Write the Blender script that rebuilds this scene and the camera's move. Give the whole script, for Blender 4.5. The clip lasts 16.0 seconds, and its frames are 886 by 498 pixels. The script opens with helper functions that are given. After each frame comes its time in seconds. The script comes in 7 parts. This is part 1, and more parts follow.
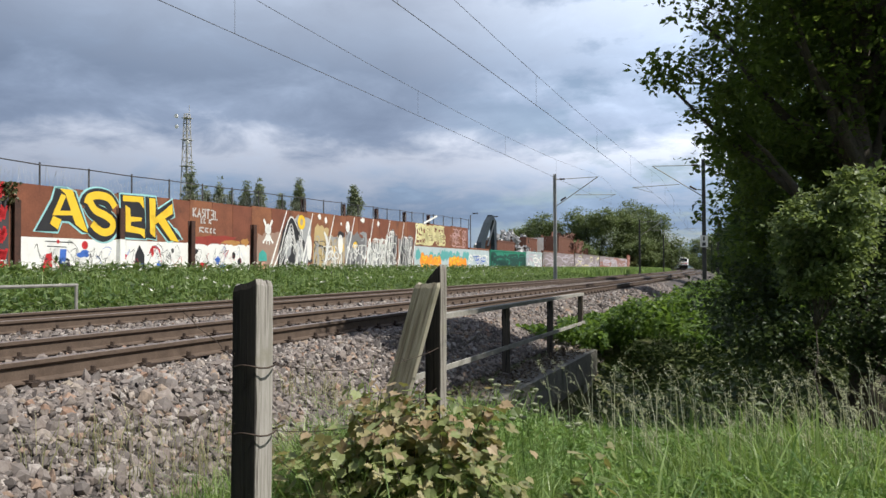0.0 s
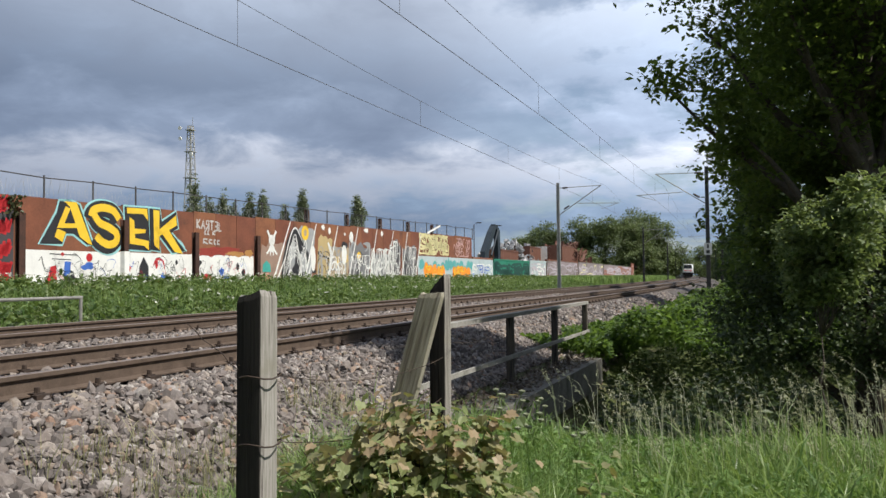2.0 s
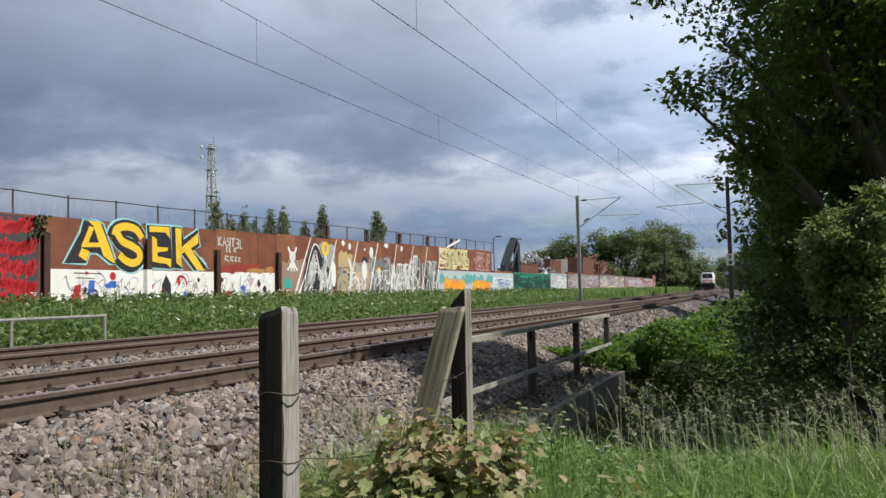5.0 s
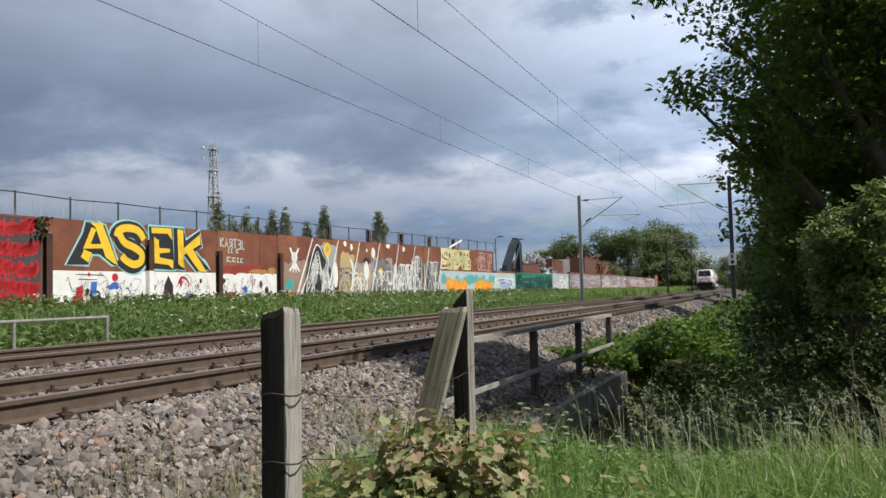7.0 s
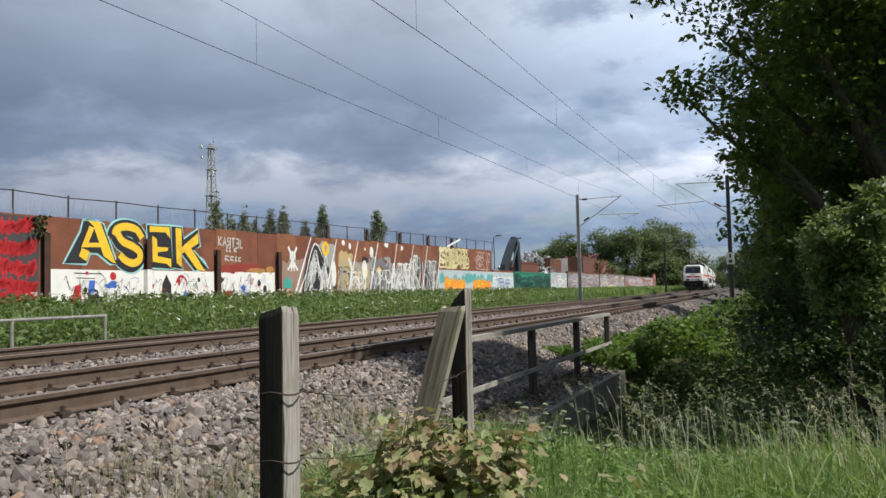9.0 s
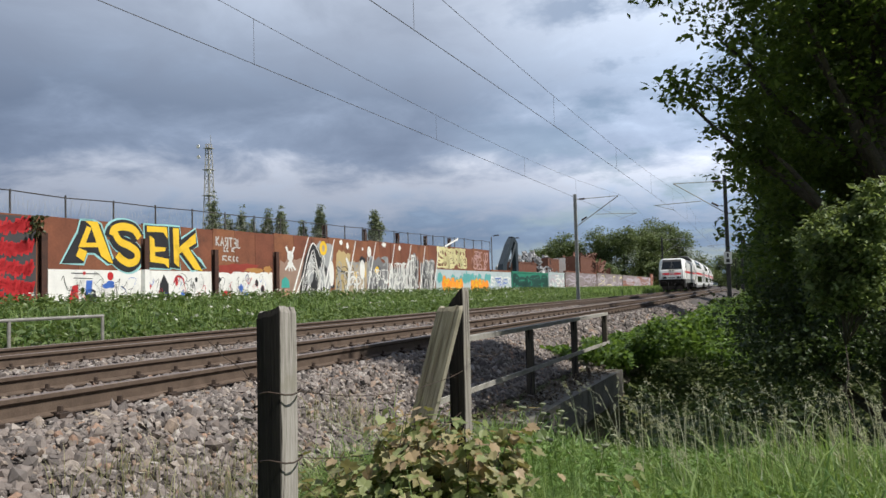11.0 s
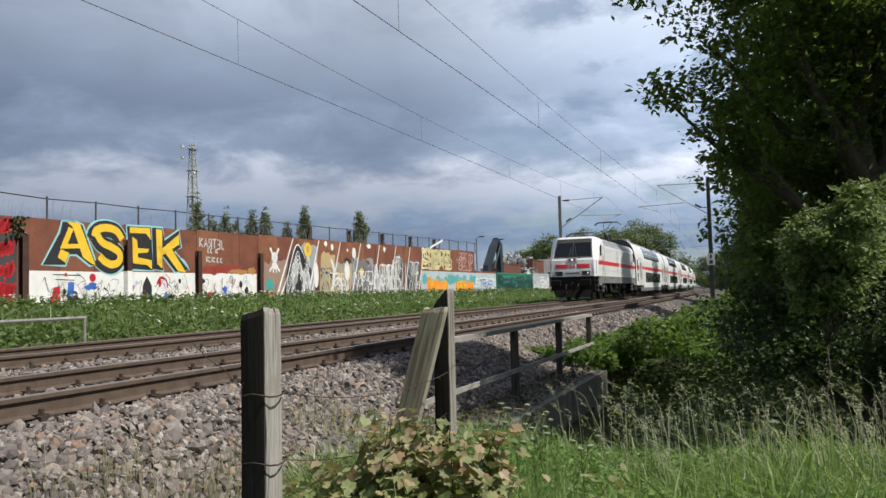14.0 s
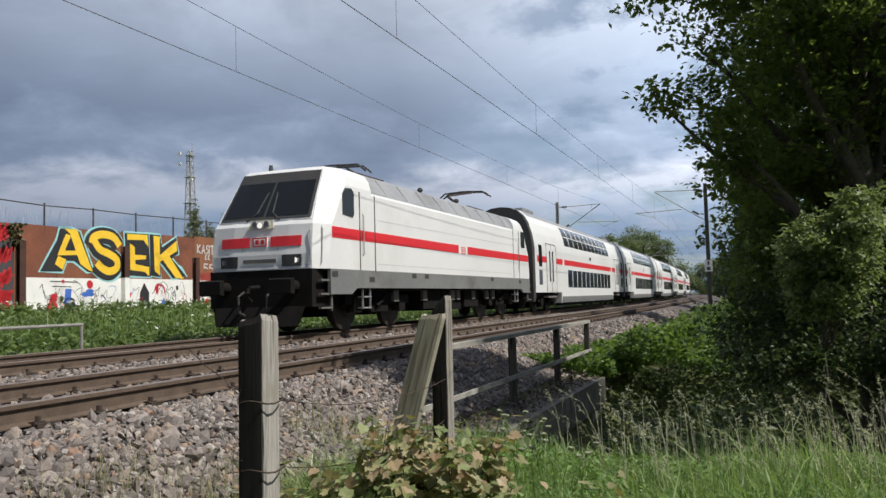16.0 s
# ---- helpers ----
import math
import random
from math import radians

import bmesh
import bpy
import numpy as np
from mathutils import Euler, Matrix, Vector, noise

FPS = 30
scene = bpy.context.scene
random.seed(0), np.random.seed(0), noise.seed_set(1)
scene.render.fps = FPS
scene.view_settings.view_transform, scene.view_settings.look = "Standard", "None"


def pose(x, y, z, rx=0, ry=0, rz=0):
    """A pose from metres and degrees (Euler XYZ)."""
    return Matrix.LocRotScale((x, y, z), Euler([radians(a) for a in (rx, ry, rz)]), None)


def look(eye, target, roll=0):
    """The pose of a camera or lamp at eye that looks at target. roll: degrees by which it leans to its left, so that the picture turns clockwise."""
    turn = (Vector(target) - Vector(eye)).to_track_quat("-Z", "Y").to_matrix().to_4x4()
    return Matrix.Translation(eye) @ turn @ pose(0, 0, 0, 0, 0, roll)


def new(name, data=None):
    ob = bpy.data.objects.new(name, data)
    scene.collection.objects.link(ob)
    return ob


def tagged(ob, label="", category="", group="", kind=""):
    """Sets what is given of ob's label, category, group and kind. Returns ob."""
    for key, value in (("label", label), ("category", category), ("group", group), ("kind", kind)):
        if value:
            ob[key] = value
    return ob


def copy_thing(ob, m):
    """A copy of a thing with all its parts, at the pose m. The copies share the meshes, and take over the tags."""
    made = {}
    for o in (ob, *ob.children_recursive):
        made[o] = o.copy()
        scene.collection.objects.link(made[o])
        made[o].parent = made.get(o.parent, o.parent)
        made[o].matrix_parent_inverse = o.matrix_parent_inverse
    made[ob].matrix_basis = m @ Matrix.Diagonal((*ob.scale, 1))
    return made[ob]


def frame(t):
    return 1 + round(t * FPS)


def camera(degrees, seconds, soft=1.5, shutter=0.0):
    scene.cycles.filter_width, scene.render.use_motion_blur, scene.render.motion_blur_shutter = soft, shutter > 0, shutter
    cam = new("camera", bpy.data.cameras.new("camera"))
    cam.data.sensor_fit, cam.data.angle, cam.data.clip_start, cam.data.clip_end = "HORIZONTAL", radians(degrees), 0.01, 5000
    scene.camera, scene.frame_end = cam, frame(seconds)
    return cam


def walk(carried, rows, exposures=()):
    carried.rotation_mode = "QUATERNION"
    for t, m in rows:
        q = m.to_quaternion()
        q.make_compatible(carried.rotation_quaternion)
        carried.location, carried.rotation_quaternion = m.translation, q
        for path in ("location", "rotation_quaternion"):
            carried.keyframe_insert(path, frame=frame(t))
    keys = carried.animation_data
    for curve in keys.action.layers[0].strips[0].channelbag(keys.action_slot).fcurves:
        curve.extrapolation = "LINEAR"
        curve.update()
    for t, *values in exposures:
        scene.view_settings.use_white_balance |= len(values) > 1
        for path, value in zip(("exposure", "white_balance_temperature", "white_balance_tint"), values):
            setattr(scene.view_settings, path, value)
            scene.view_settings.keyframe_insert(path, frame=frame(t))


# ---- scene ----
# ---- camera: a hand-held view beside the line, turning slowly ----
EYE = Vector((0.0, 0.0, 0.69))
cam = camera(57.5, 16.0, soft=1.5)


def aim(heading, pitch, lean):
    h, p = radians(heading), radians(pitch)
    d = Vector((math.sin(h) * math.cos(p), math.cos(h) * math.cos(p), math.sin(p)))
    return look(EYE, EYE + d * 10, lean)


TURNS = (
    (0, -21.147, 1.361, -0.178), (0.5, -21.064, 1.508, -0.259), (1, -21.053, 1.700, -0.354),
    (1.5, -21.107, 1.855, -0.443), (2, -21.401, 2.043, -0.617), (2.5, -21.661, 2.227, -0.736),
    (3, -21.981, 2.470, -0.876), (3.5, -22.237, 2.647, -0.994), (4, -22.504, 2.880, -1.129),
    (5.2, -22.82, 3.09, -1.33), (6.5, -22.921, 3.128, -1.439), (7, -22.925, 3.108, -1.472),
    (7.5, -22.914, 3.044, -1.445), (8, -22.918, 2.998, -1.440), (8.5, -22.827, 2.980, -1.430),
    (9, -22.806, 3.036, -1.424), (10.2, -22.72, 3.02, -1.46), (11.5, -22.484, 2.981, -1.498),
    (12, -22.207, 2.924, -1.520), (12.5, -21.985, 2.917, -1.519), (13, -21.825, 2.930, -1.558),
    (13.5, -21.698, 2.964, -1.526), (14, -21.570, 3.077, -1.531), (14.5, -21.476, 3.188, -1.527),
    (15, -21.414, 3.308, -1.509), (15.5, -21.400, 3.433, -1.572), (16, -21.399, 3.542, -1.557))
walk(cam, [(t, aim(h, p, r)) for t, h, p, r in TURNS],
     exposures=[(0, 0.2), (1.5, 0.14), (4, 0.06), (13, 0.05), (16, 0.0)])

# ---- sky, clouds and sun ----
SUN_AZ, SUN_EL = radians(-6), radians(52)      # azimuth counted from +x towards +y
world = bpy.data.worlds.new("sky")
scene.world = world
world.use_nodes = True


class Nodes:
    """Short way to write node trees."""

    def __init__(self, tree):
        self.tree = tree
        tree.nodes.clear()

    def add(self, kind, ins=None, **props):
        n = self.tree.nodes.new(kind)
        for k, v in props.items():
            setattr(n, k, v)
        for k, v in (ins or {}).items():
            s = n.inputs[k]
            if isinstance(v, bpy.types.NodeSocket):
                self.tree.links.new(v, s)
            else:
                s.default_value = v
        return n

    def ramp(self, fac, stops):
        n = self.tree.nodes.new("ShaderNodeValToRGB")
        self.tree.links.new(fac, n.inputs[0])
        el = n.color_ramp.elements
        while len(el) < len(stops):
            el.new(0.5)
        for e, (p, c) in zip(el, stops):
            e.position = p
            e.color = (*c, 1) if len(c) == 3 else c
        return n.outputs[0]

    def mix(self, fac, a, b, mode="MIX"):
        n = self.tree.nodes.new("ShaderNodeMix")
        n.data_type, n.blend_type = "RGBA", mode
        for i, v in ((0, fac), (6, a), (7, b)):
            if isinstance(v, bpy.types.NodeSocket):
                self.tree.links.new(v, n.inputs[i])
            else:
                n.inputs[i].default_value = v if i == 0 else ((*v, 1) if len(v) == 3 else v)
        return n.outputs[2]

    def math(self, op, a, b=0.0, clamp=False):
        n = self.tree.nodes.new("ShaderNodeMath")
        n.operation, n.use_clamp = op, clamp
        for i, v in ((0, a), (1, b)):
            if isinstance(v, bpy.types.NodeSocket):
                self.tree.links.new(v, n.inputs[i])
            else:
                n.inputs[i].default_value = v
        return n.outputs[0]


def build_sky():
    w = Nodes(world.node_tree)
    sky = w.add("ShaderNodeTexSky", sky_type="NISHITA", sun_disc=False, sun_elevation=SUN_EL,
                sun_rotation=math.pi / 2 - SUN_AZ)
    tc = w.add("ShaderNodeTexCoord")
    sep = w.add("ShaderNodeSeparateXYZ", {0: tc.outputs["Generated"]})
    z = w.math("MAXIMUM", sep.outputs[2], 0.0)
    # project the direction onto a flat cloud deck
    den = w.math("ADD", z, 0.26)
    cx, cy = w.math("DIVIDE", sep.outputs[0], den), w.math("DIVIDE", sep.outputs[1], den)
    deck = w.add("ShaderNodeCombineXYZ", {0: cx, 1: cy, 2: 0.0})
    big = w.add("ShaderNodeTexNoise", {"Vector": deck.outputs[0], "Scale": 1.25, "Detail": 7.0, "Roughness": 0.55, "Distortion": 0.25})
    small = w.add("ShaderNodeTexNoise", {"Vector": deck.outputs[0], "Scale": 4.2, "Detail": 8.0, "Roughness": 0.60, "Distortion": 0.35})
    f = w.math("ADD", w.math("MULTIPLY", big.outputs[0], 0.55), w.math("MULTIPLY", small.outputs[0], 0.45))
    # layers by height: slate haze, a bright streak, a heavy dark bank, paler cloud above; their borders wander
    zz = w.math("ADD", z, w.math("MULTIPLY", w.math("SUBTRACT", f, 0.5), 0.24))
    layers = w.ramp(zz, [(0.0, (0.225, 0.30, 0.41)), (0.085, (0.21, 0.285, 0.405)), (0.12, (0.42, 0.47, 0.57)), (0.135, (0.47, 0.51, 0.60)), (0.17, (0.275, 0.338, 0.455)),
                         (0.24, (0.252, 0.312, 0.418)), (0.31, (0.38, 0.437, 0.54)), (0.40, (0.45, 0.50, 0.59)), (0.52, (0.30, 0.33, 0.40)), (1.0, (0.22, 0.25, 0.31))])
    puffs = w.ramp(f, [(0.34, (1.45, 1.42, 1.38)), (0.46, (1.08, 1.08, 1.08)), (0.54, (0.92, 0.93, 0.95)), (0.66, (0.78, 0.80, 0.84))])
    c2 = w.mix(1.0, layers, puffs, "MULTIPLY")
    # small blue holes where the cloud thins out towards the sun
    hole = w.add("ShaderNodeTexNoise", {"Vector": w.add("ShaderNodeVectorMath", {0: deck.outputs[0], 1: (3.7, 1.9, 0.0)}).outputs[0], "Scale": 2.4, "Detail": 6.0, "Roughness": 0.6})
    thin = w.ramp(w.math("ADD", w.math("MULTIPLY", sep.outputs[0], 0.5), 0.5), [(0.30, (0, 0, 0)), (0.42, (1, 1, 1))])
    gap = w.math("MULTIPLY", w.ramp(hole.outputs[0], [(0.50, (0, 0, 0)), (0.60, (1, 1, 1))]), thin)
    # brighter towards the sun
    bright = w.ramp(w.math("ADD", w.math("MULTIPLY", sep.outputs[0], 0.5), 0.5), [(0.10, (0.74, 0.77, 0.82)), (0.20, (0.93, 0.95, 0.98)), (0.30, (1.0, 1.01, 1.03)), (0.38, (1.55, 1.54, 1.52)), (0.46, (2.0, 1.97, 1.92)), (0.62, (1.2, 1.18, 1.15)), (1.0, (0.9, 0.88, 0.85))])
    bright = w.mix(w.ramp(z, [(0.03, (0.2, 0.2, 0.2)), (0.2, (1, 1, 1))]), (1, 1, 1), bright)
    c3 = w.mix(1.0, c2, bright, "MULTIPLY")
    # unseen sky behind the viewer is dimmed to weaken its fill light
    dim_back = w.ramp(w.math("ADD", w.math("MULTIPLY", sep.outputs[1], 0.5), 0.5), [(0.15, (0.62, 0.64, 0.68)), (0.62, (1, 1, 1))])
    c3 = w.mix(1.0, c3, dim_back, "MULTIPLY")
    bg1 = w.add("ShaderNodeBackground", {"Color": sky.outputs[0], "Strength": 0.10})
    bg2 = w.add("ShaderNodeBackground", {"Color": c3, "Strength": 1.0})
    mixer = w.add("ShaderNodeMixShader", {0: w.math("MULTIPLY", gap, 0.75), 1: bg2.outputs[0], 2: bg1.outputs[0]})
    w.add("ShaderNodeOutputWorld", {0: mixer.outputs[0]})


build_sky()
sun = new("sun", bpy.data.lights.new("sun", "SUN"))
sun.data.energy, sun.data.angle, sun.data.color = 5.0, radians(0.6), (1.0, 0.95, 0.87)
sun_dir = Vector((math.cos(SUN_AZ) * math.cos(SUN_EL), math.sin(SUN_AZ) * math.cos(SUN_EL), math.sin(SUN_EL)))
sun.matrix_world = look(sun_dir * 100, (0, 0, 0))
# ---- materials ----
def surf(name, c1, c2, scale=4.0, rough=0.8, metal=0.0, bump=0.3, fine=8.0, dist=0.01, spots=None, island=0.0, objvar=0.0, spec=0.5):
    """A painted or mineral surface: two colours mixed by noise at two scales, fine relief, optional stains."""
    m = bpy.data.materials.new(name)
    m.use_nodes = True
    n = Nodes(m.node_tree)
    tc = n.add("ShaderNodeTexCoord").outputs["Object"]
    a = n.add("ShaderNodeTexNoise", {"Vector": tc, "Scale": scale, "Detail": 5.0, "Roughness": 0.6})
    b = n.add("ShaderNodeTexNoise", {"Vector": tc, "Scale": scale * fine, "Detail": 4.0, "Roughness": 0.65})
    f = n.math("ADD", n.math("MULTIPLY", a.outputs[0], 0.6), n.math("MULTIPLY", b.outputs[0], 0.4))
    col = n.mix(n.ramp(f, [(0.36, (0, 0, 0)), (0.64, (1, 1, 1))]), c1, c2)
    if spots:
        s = n.add("ShaderNodeTexNoise", {"Vector": tc, "Scale": scale * 0.45, "Detail": 7.0, "Roughness": 0.7})
        col = n.mix(n.ramp(s.outputs[0], [(0.54, (0, 0, 0)), (0.68, (1, 1, 1))]), col, spots)
    if island or objvar:
        r = n.add("ShaderNodeNewGeometry").outputs["Random Per Island"] if island else n.add("ShaderNodeObjectInfo").outputs["Random"]
        k = island or objvar
        hsv = n.add("ShaderNodeHueSaturation", {"Hue": n.math("ADD", n.math("MULTIPLY", r, 0.05 * k), 0.5 - 0.025 * k),
                                                "Value": n.math("ADD", n.math("MULTIPLY", r, k), 1 - k / 2), "Color": col})
        col = hsv.outputs[0]
    bp = n.add("ShaderNodeBump", {"Strength": bump, "Distance": dist, "Height": b.outputs[0]})
    rr = n.math("ADD", n.math("MULTIPLY", a.outputs[0], 0.25), rough - 0.125, True)
    p = n.add("ShaderNodeBsdfPrincipled", {"Base Color": col, "Roughness": rr, "Metallic": metal, "Normal": bp.outputs[0], "Specular IOR Level": spec})
    n.add("ShaderNodeOutputMaterial", {0: p.outputs[0]})
    return m


def leafmat(name, c1, c2, var=0.5, trans=0.35, rough=0.5):
    """Leaves: colour varies from leaf to leaf, and light comes through."""
    m = bpy.data.materials.new(name)
    m.use_nodes = True
    n = Nodes(m.node_tree)
    r = n.add("ShaderNodeNewGeometry").outputs["Random Per Island"]
    tc = n.add("ShaderNodeTexCoord").outputs["Object"]
    a = n.add("ShaderNodeTexNoise", {"Vector": tc, "Scale": 0.9, "Detail": 3.0})
    f = n.math("ADD", n.math("MULTIPLY", r, var), n.math("MULTIPLY", a.outputs[0], 1 - var))
    col = n.mix(n.ramp(f, [(0.25, (0, 0, 0)), (0.75, (1, 1, 1))]), c1, c2)
    p = n.add("ShaderNodeBsdfPrincipled", {"Base Color": col, "Roughness": rough, "Specular IOR Level": 0.5})
    t = n.add("ShaderNodeBsdfTranslucent", {"Color": n.mix(0.4, col, (c2[0] * 1.5, c2[1] * 1.5, c2[2] * 0.6))})
    x = n.add("ShaderNodeMixShader", {0: trans, 1: p.outputs[0], 2: t.outputs[0]})
    n.add("ShaderNodeOutputMaterial", {0: x.outputs[0]})
    return m


def glassmat(name, tint=(0.008, 0.010, 0.012), rough=0.08):
    m = bpy.data.materials.new(name)
    m.use_nodes = True
    n = Nodes(m.node_tree)
    p = n.add("ShaderNodeBsdfPrincipled", {"Base Color": (*tint, 1), "Roughness": rough, "Specular IOR Level": 0.45})
    n.add("ShaderNodeOutputMaterial", {0: p.outputs[0]})
    return m


def glow(name, colour, strength):
    m = bpy.data.materials.new(name)
    m.use_nodes = True
    n = Nodes(m.node_tree)
    e = n.add("ShaderNodeEmission", {"Color": (*colour, 1), "Strength": strength})
    n.add("ShaderNodeOutputMaterial", {0: e.outputs[0]})
    return m


M = {}
M["soil"] = surf("soil_and_low_grass", (0.05, 0.075, 0.02), (0.11, 0.13, 0.04), 1.2, 0.95, bump=0.6, spots=(0.12, 0.09, 0.06))
M["ballast"] = surf("ballast_bed", (0.035, 0.031, 0.029), (0.14, 0.122, 0.115), 22, 0.95, bump=1.0, dist=0.03, fine=3)


def stonemat(name):
    """Crushed rock: each stone takes its own colour, from slate and grey to tan and rusty pink."""
    m = bpy.data.materials.new(name)
    m.use_nodes = True
    n = Nodes(m.node_tree)
    r = n.add("ShaderNodeNewGeometry").outputs["Random Per Island"]
    tc = n.add("ShaderNodeTexCoord").outputs["Object"]
    a = n.add("ShaderNodeTexNoise", {"Vector": tc, "Scale": 30.0, "Detail": 6.0, "Roughness": 0.7})
    big = n.add("ShaderNodeTexNoise", {"Vector": tc, "Scale": 1.3, "Detail": 3.0})
    col = n.ramp(r, [(0.0, (0.09, 0.083, 0.085)), (0.22, (0.185, 0.165, 0.16)), (0.45, (0.30, 0.262, 0.245)), (0.62, (0.22, 0.185, 0.172)), (0.78, (0.48, 0.45, 0.43)), (0.90, (0.33, 0.27, 0.22)), (0.95, (0.37, 0.23, 0.165)), (1.0, (0.33, 0.29, 0.23))])
    col = n.mix(n.ramp(a.outputs[0], [(0.35, (0.55, 0.55, 0.55)), (0.65, (0, 0, 0))]), col, (0.10, 0.085, 0.075))
    col = n.mix(n.math("MULTIPLY", big.outputs[0], 0.2), col, (0.17, 0.145, 0.12))
    bp = n.add("ShaderNodeBump", {"Strength": 0.6, "Distance": 0.006, "Height": a.outputs[0]})
    p = n.add("ShaderNodeBsdfPrincipled", {"Base Color": col, "Roughness": 0.9, "Normal": bp.outputs[0], "Specular IOR Level": 0.3})
    n.add("ShaderNodeOutputMaterial", {0: p.outputs[0]})
    return m


M["stone"] = stonemat("ballast_stone")
M["rail_side"] = surf("rusty_rail_web", (0.07, 0.048, 0.035), (0.125, 0.09, 0.068), 9, 0.85, bump=0.4, dist=0.003)
M["rail_top"] = surf("worn_rail_head", (0.22, 0.17, 0.145), (0.30, 0.25, 0.22), 14, 0.45, metal=0.6, bump=0.1, dist=0.001)
M["sleeper"] = surf("concrete_sleeper", (0.17, 0.145, 0.125), (0.29, 0.25, 0.225), 7, 0.92, bump=0.5, dist=0.004, objvar=0.25)
M["iron"] = surf("dark_iron", (0.035, 0.026, 0.022), (0.08, 0.055, 0.042), 16, 0.75, metal=0.3, bump=0.4, dist=0.003)
M["rust"] = surf("rusted_steel_sheet", (0.155, 0.055, 0.03), (0.26, 0.098, 0.052), 0.9, 0.85, bump=0.25, spots=(0.10, 0.042, 0.028), objvar=0.3, fine=12)
M["galv"] = surf("galvanised_steel", (0.34, 0.35, 0.36), (0.50, 0.51, 0.52), 6, 0.55, metal=0.5, bump=0.15)
M["mastgrey"] = surf("grey_mast_steel", (0.30, 0.30, 0.29), (0.42, 0.42, 0.40), 4, 0.65, metal=0.2, bump=0.15)
M["concrete"] = surf("weathered_concrete", (0.11, 0.104, 0.09), (0.21, 0.20, 0.175), 3, 0.92, bump=0.6, spots=(0.055, 0.06, 0.035))
M["wood"] = surf("grey_weathered_wood", (0.26, 0.235, 0.21), (0.42, 0.39, 0.35), 5, 0.9, bump=0.6)
M["leaf"] = leafmat("oak_leaf", (0.03, 0.06, 0.014), (0.075, 0.125, 0.028))
# distance haze is put into this colour: paler and greyer than near leaves
M["leaf_far"] = leafmat("hazed_far_leaf", (0.10, 0.135, 0.055), (0.165, 0.21, 0.085), trans=0.3)
M["bark"] = surf("bark", (0.06, 0.05, 0.04), (0.13, 0.11, 0.09), 7, 0.95, bump=0.8, dist=0.02)
M["train_white"] = surf("white_train_paint", (0.70, 0.71, 0.71), (0.76, 0.765, 0.76), 0.6, 0.35, bump=0.02, fine=20, spots=(0.66, 0.66, 0.645))
M["train_grey"] = surf("grey_train_paint", (0.20, 0.205, 0.21), (0.27, 0.275, 0.28), 0.8, 0.5, bump=0.05, spots=(0.16, 0.15, 0.14))
M["train_black"] = surf("dirty_underframe", (0.006, 0.006, 0.006), (0.016, 0.014, 0.013), 4, 0.9, bump=0.3, spec=0.15)
M["train_red"] = surf("traffic_red_paint", (0.62, 0.018, 0.028), (0.70, 0.028, 0.035), 1, 0.35, bump=0.02)
M["glass"] = glassmat("dark_window")
# ---- mesh helpers ----
KA = 0.00031          # the line bends gently to the left
NEAR, FAR = 5.94, 10.15   # the two track centres, metres left of the camera


def along(u, o, z=0.0):
    """A place u metres along the line and o metres to the left of the camera's own line."""
    a = KA * u
    return Vector((-KA * u * u / 2 - o * math.cos(a), u - o * math.sin(a), z))


def offset(x, y):
    """How far to the left a place lies, counted square to the line."""
    y = np.clip(y, -150, 520)
    return -(x + KA * y * y / 2)


def thing(name, label, category, group="", kind="", m=None):
    ob = new(name)
    ob.empty_display_size = 0.2
    if m is not None:
        ob.matrix_world = m
    return tagged(ob, label, category, group, kind)


def link(name, me, mat, parent=None, label=""):
    if mat is not None and not me.materials:
        me.materials.append(M[mat] if isinstance(mat, str) else mat)
    ob = new(name, me)
    if parent is not None:
        ob.parent = parent
    if label:
        ob["label"] = label
    return ob


def part(name, bm, mat, parent=None, label="", smooth=False, bevel=0.0):
    """One bmesh as one mesh object under its thing."""
    if bevel:
        bmesh.ops.bevel(bm, geom=[e for e in bm.edges if len(e.link_faces) == 2 and e.calc_face_angle(0) > 0.6], offset=bevel, segments=2, affect="EDGES", profile=0.6)
    me = bpy.data.meshes.new(name)
    bmesh.ops.recalc_face_normals(bm, faces=bm.faces)
    bm.to_mesh(me)
    bm.free()
    if smooth:
        me.shade_smooth()
    return link(name, me, mat, parent, label)


def soup(name, verts, faces, mat, parent=None, label="", smooth=False):
    me = bpy.data.meshes.new(name)
    me.from_pydata(verts if isinstance(verts, list) else verts.tolist(), [], faces if isinstance(faces, list) else faces.tolist())
    if smooth:
        me.shade_smooth()
    return link(name, me, mat, parent, label)


def box(bm, x0, x1, y0, y1, z0, z1, m=None):
    v = [bm.verts.new((x, y, z)) for x in (x0, x1) for y in (y0, y1) for z in (z0, z1)]
    if m is not None:
        for p in v:
            p.co = m @ p.co
    for f in ((0, 1, 3, 2), (4, 6, 7, 5), (0, 4, 5, 1), (2, 3, 7, 6), (0, 2, 6, 4), (1, 5, 7, 3)):
        bm.faces.new([v[i] for i in f])
    return bm


def B(*a, m=None):
    return box(bmesh.new(), *a, m=m)


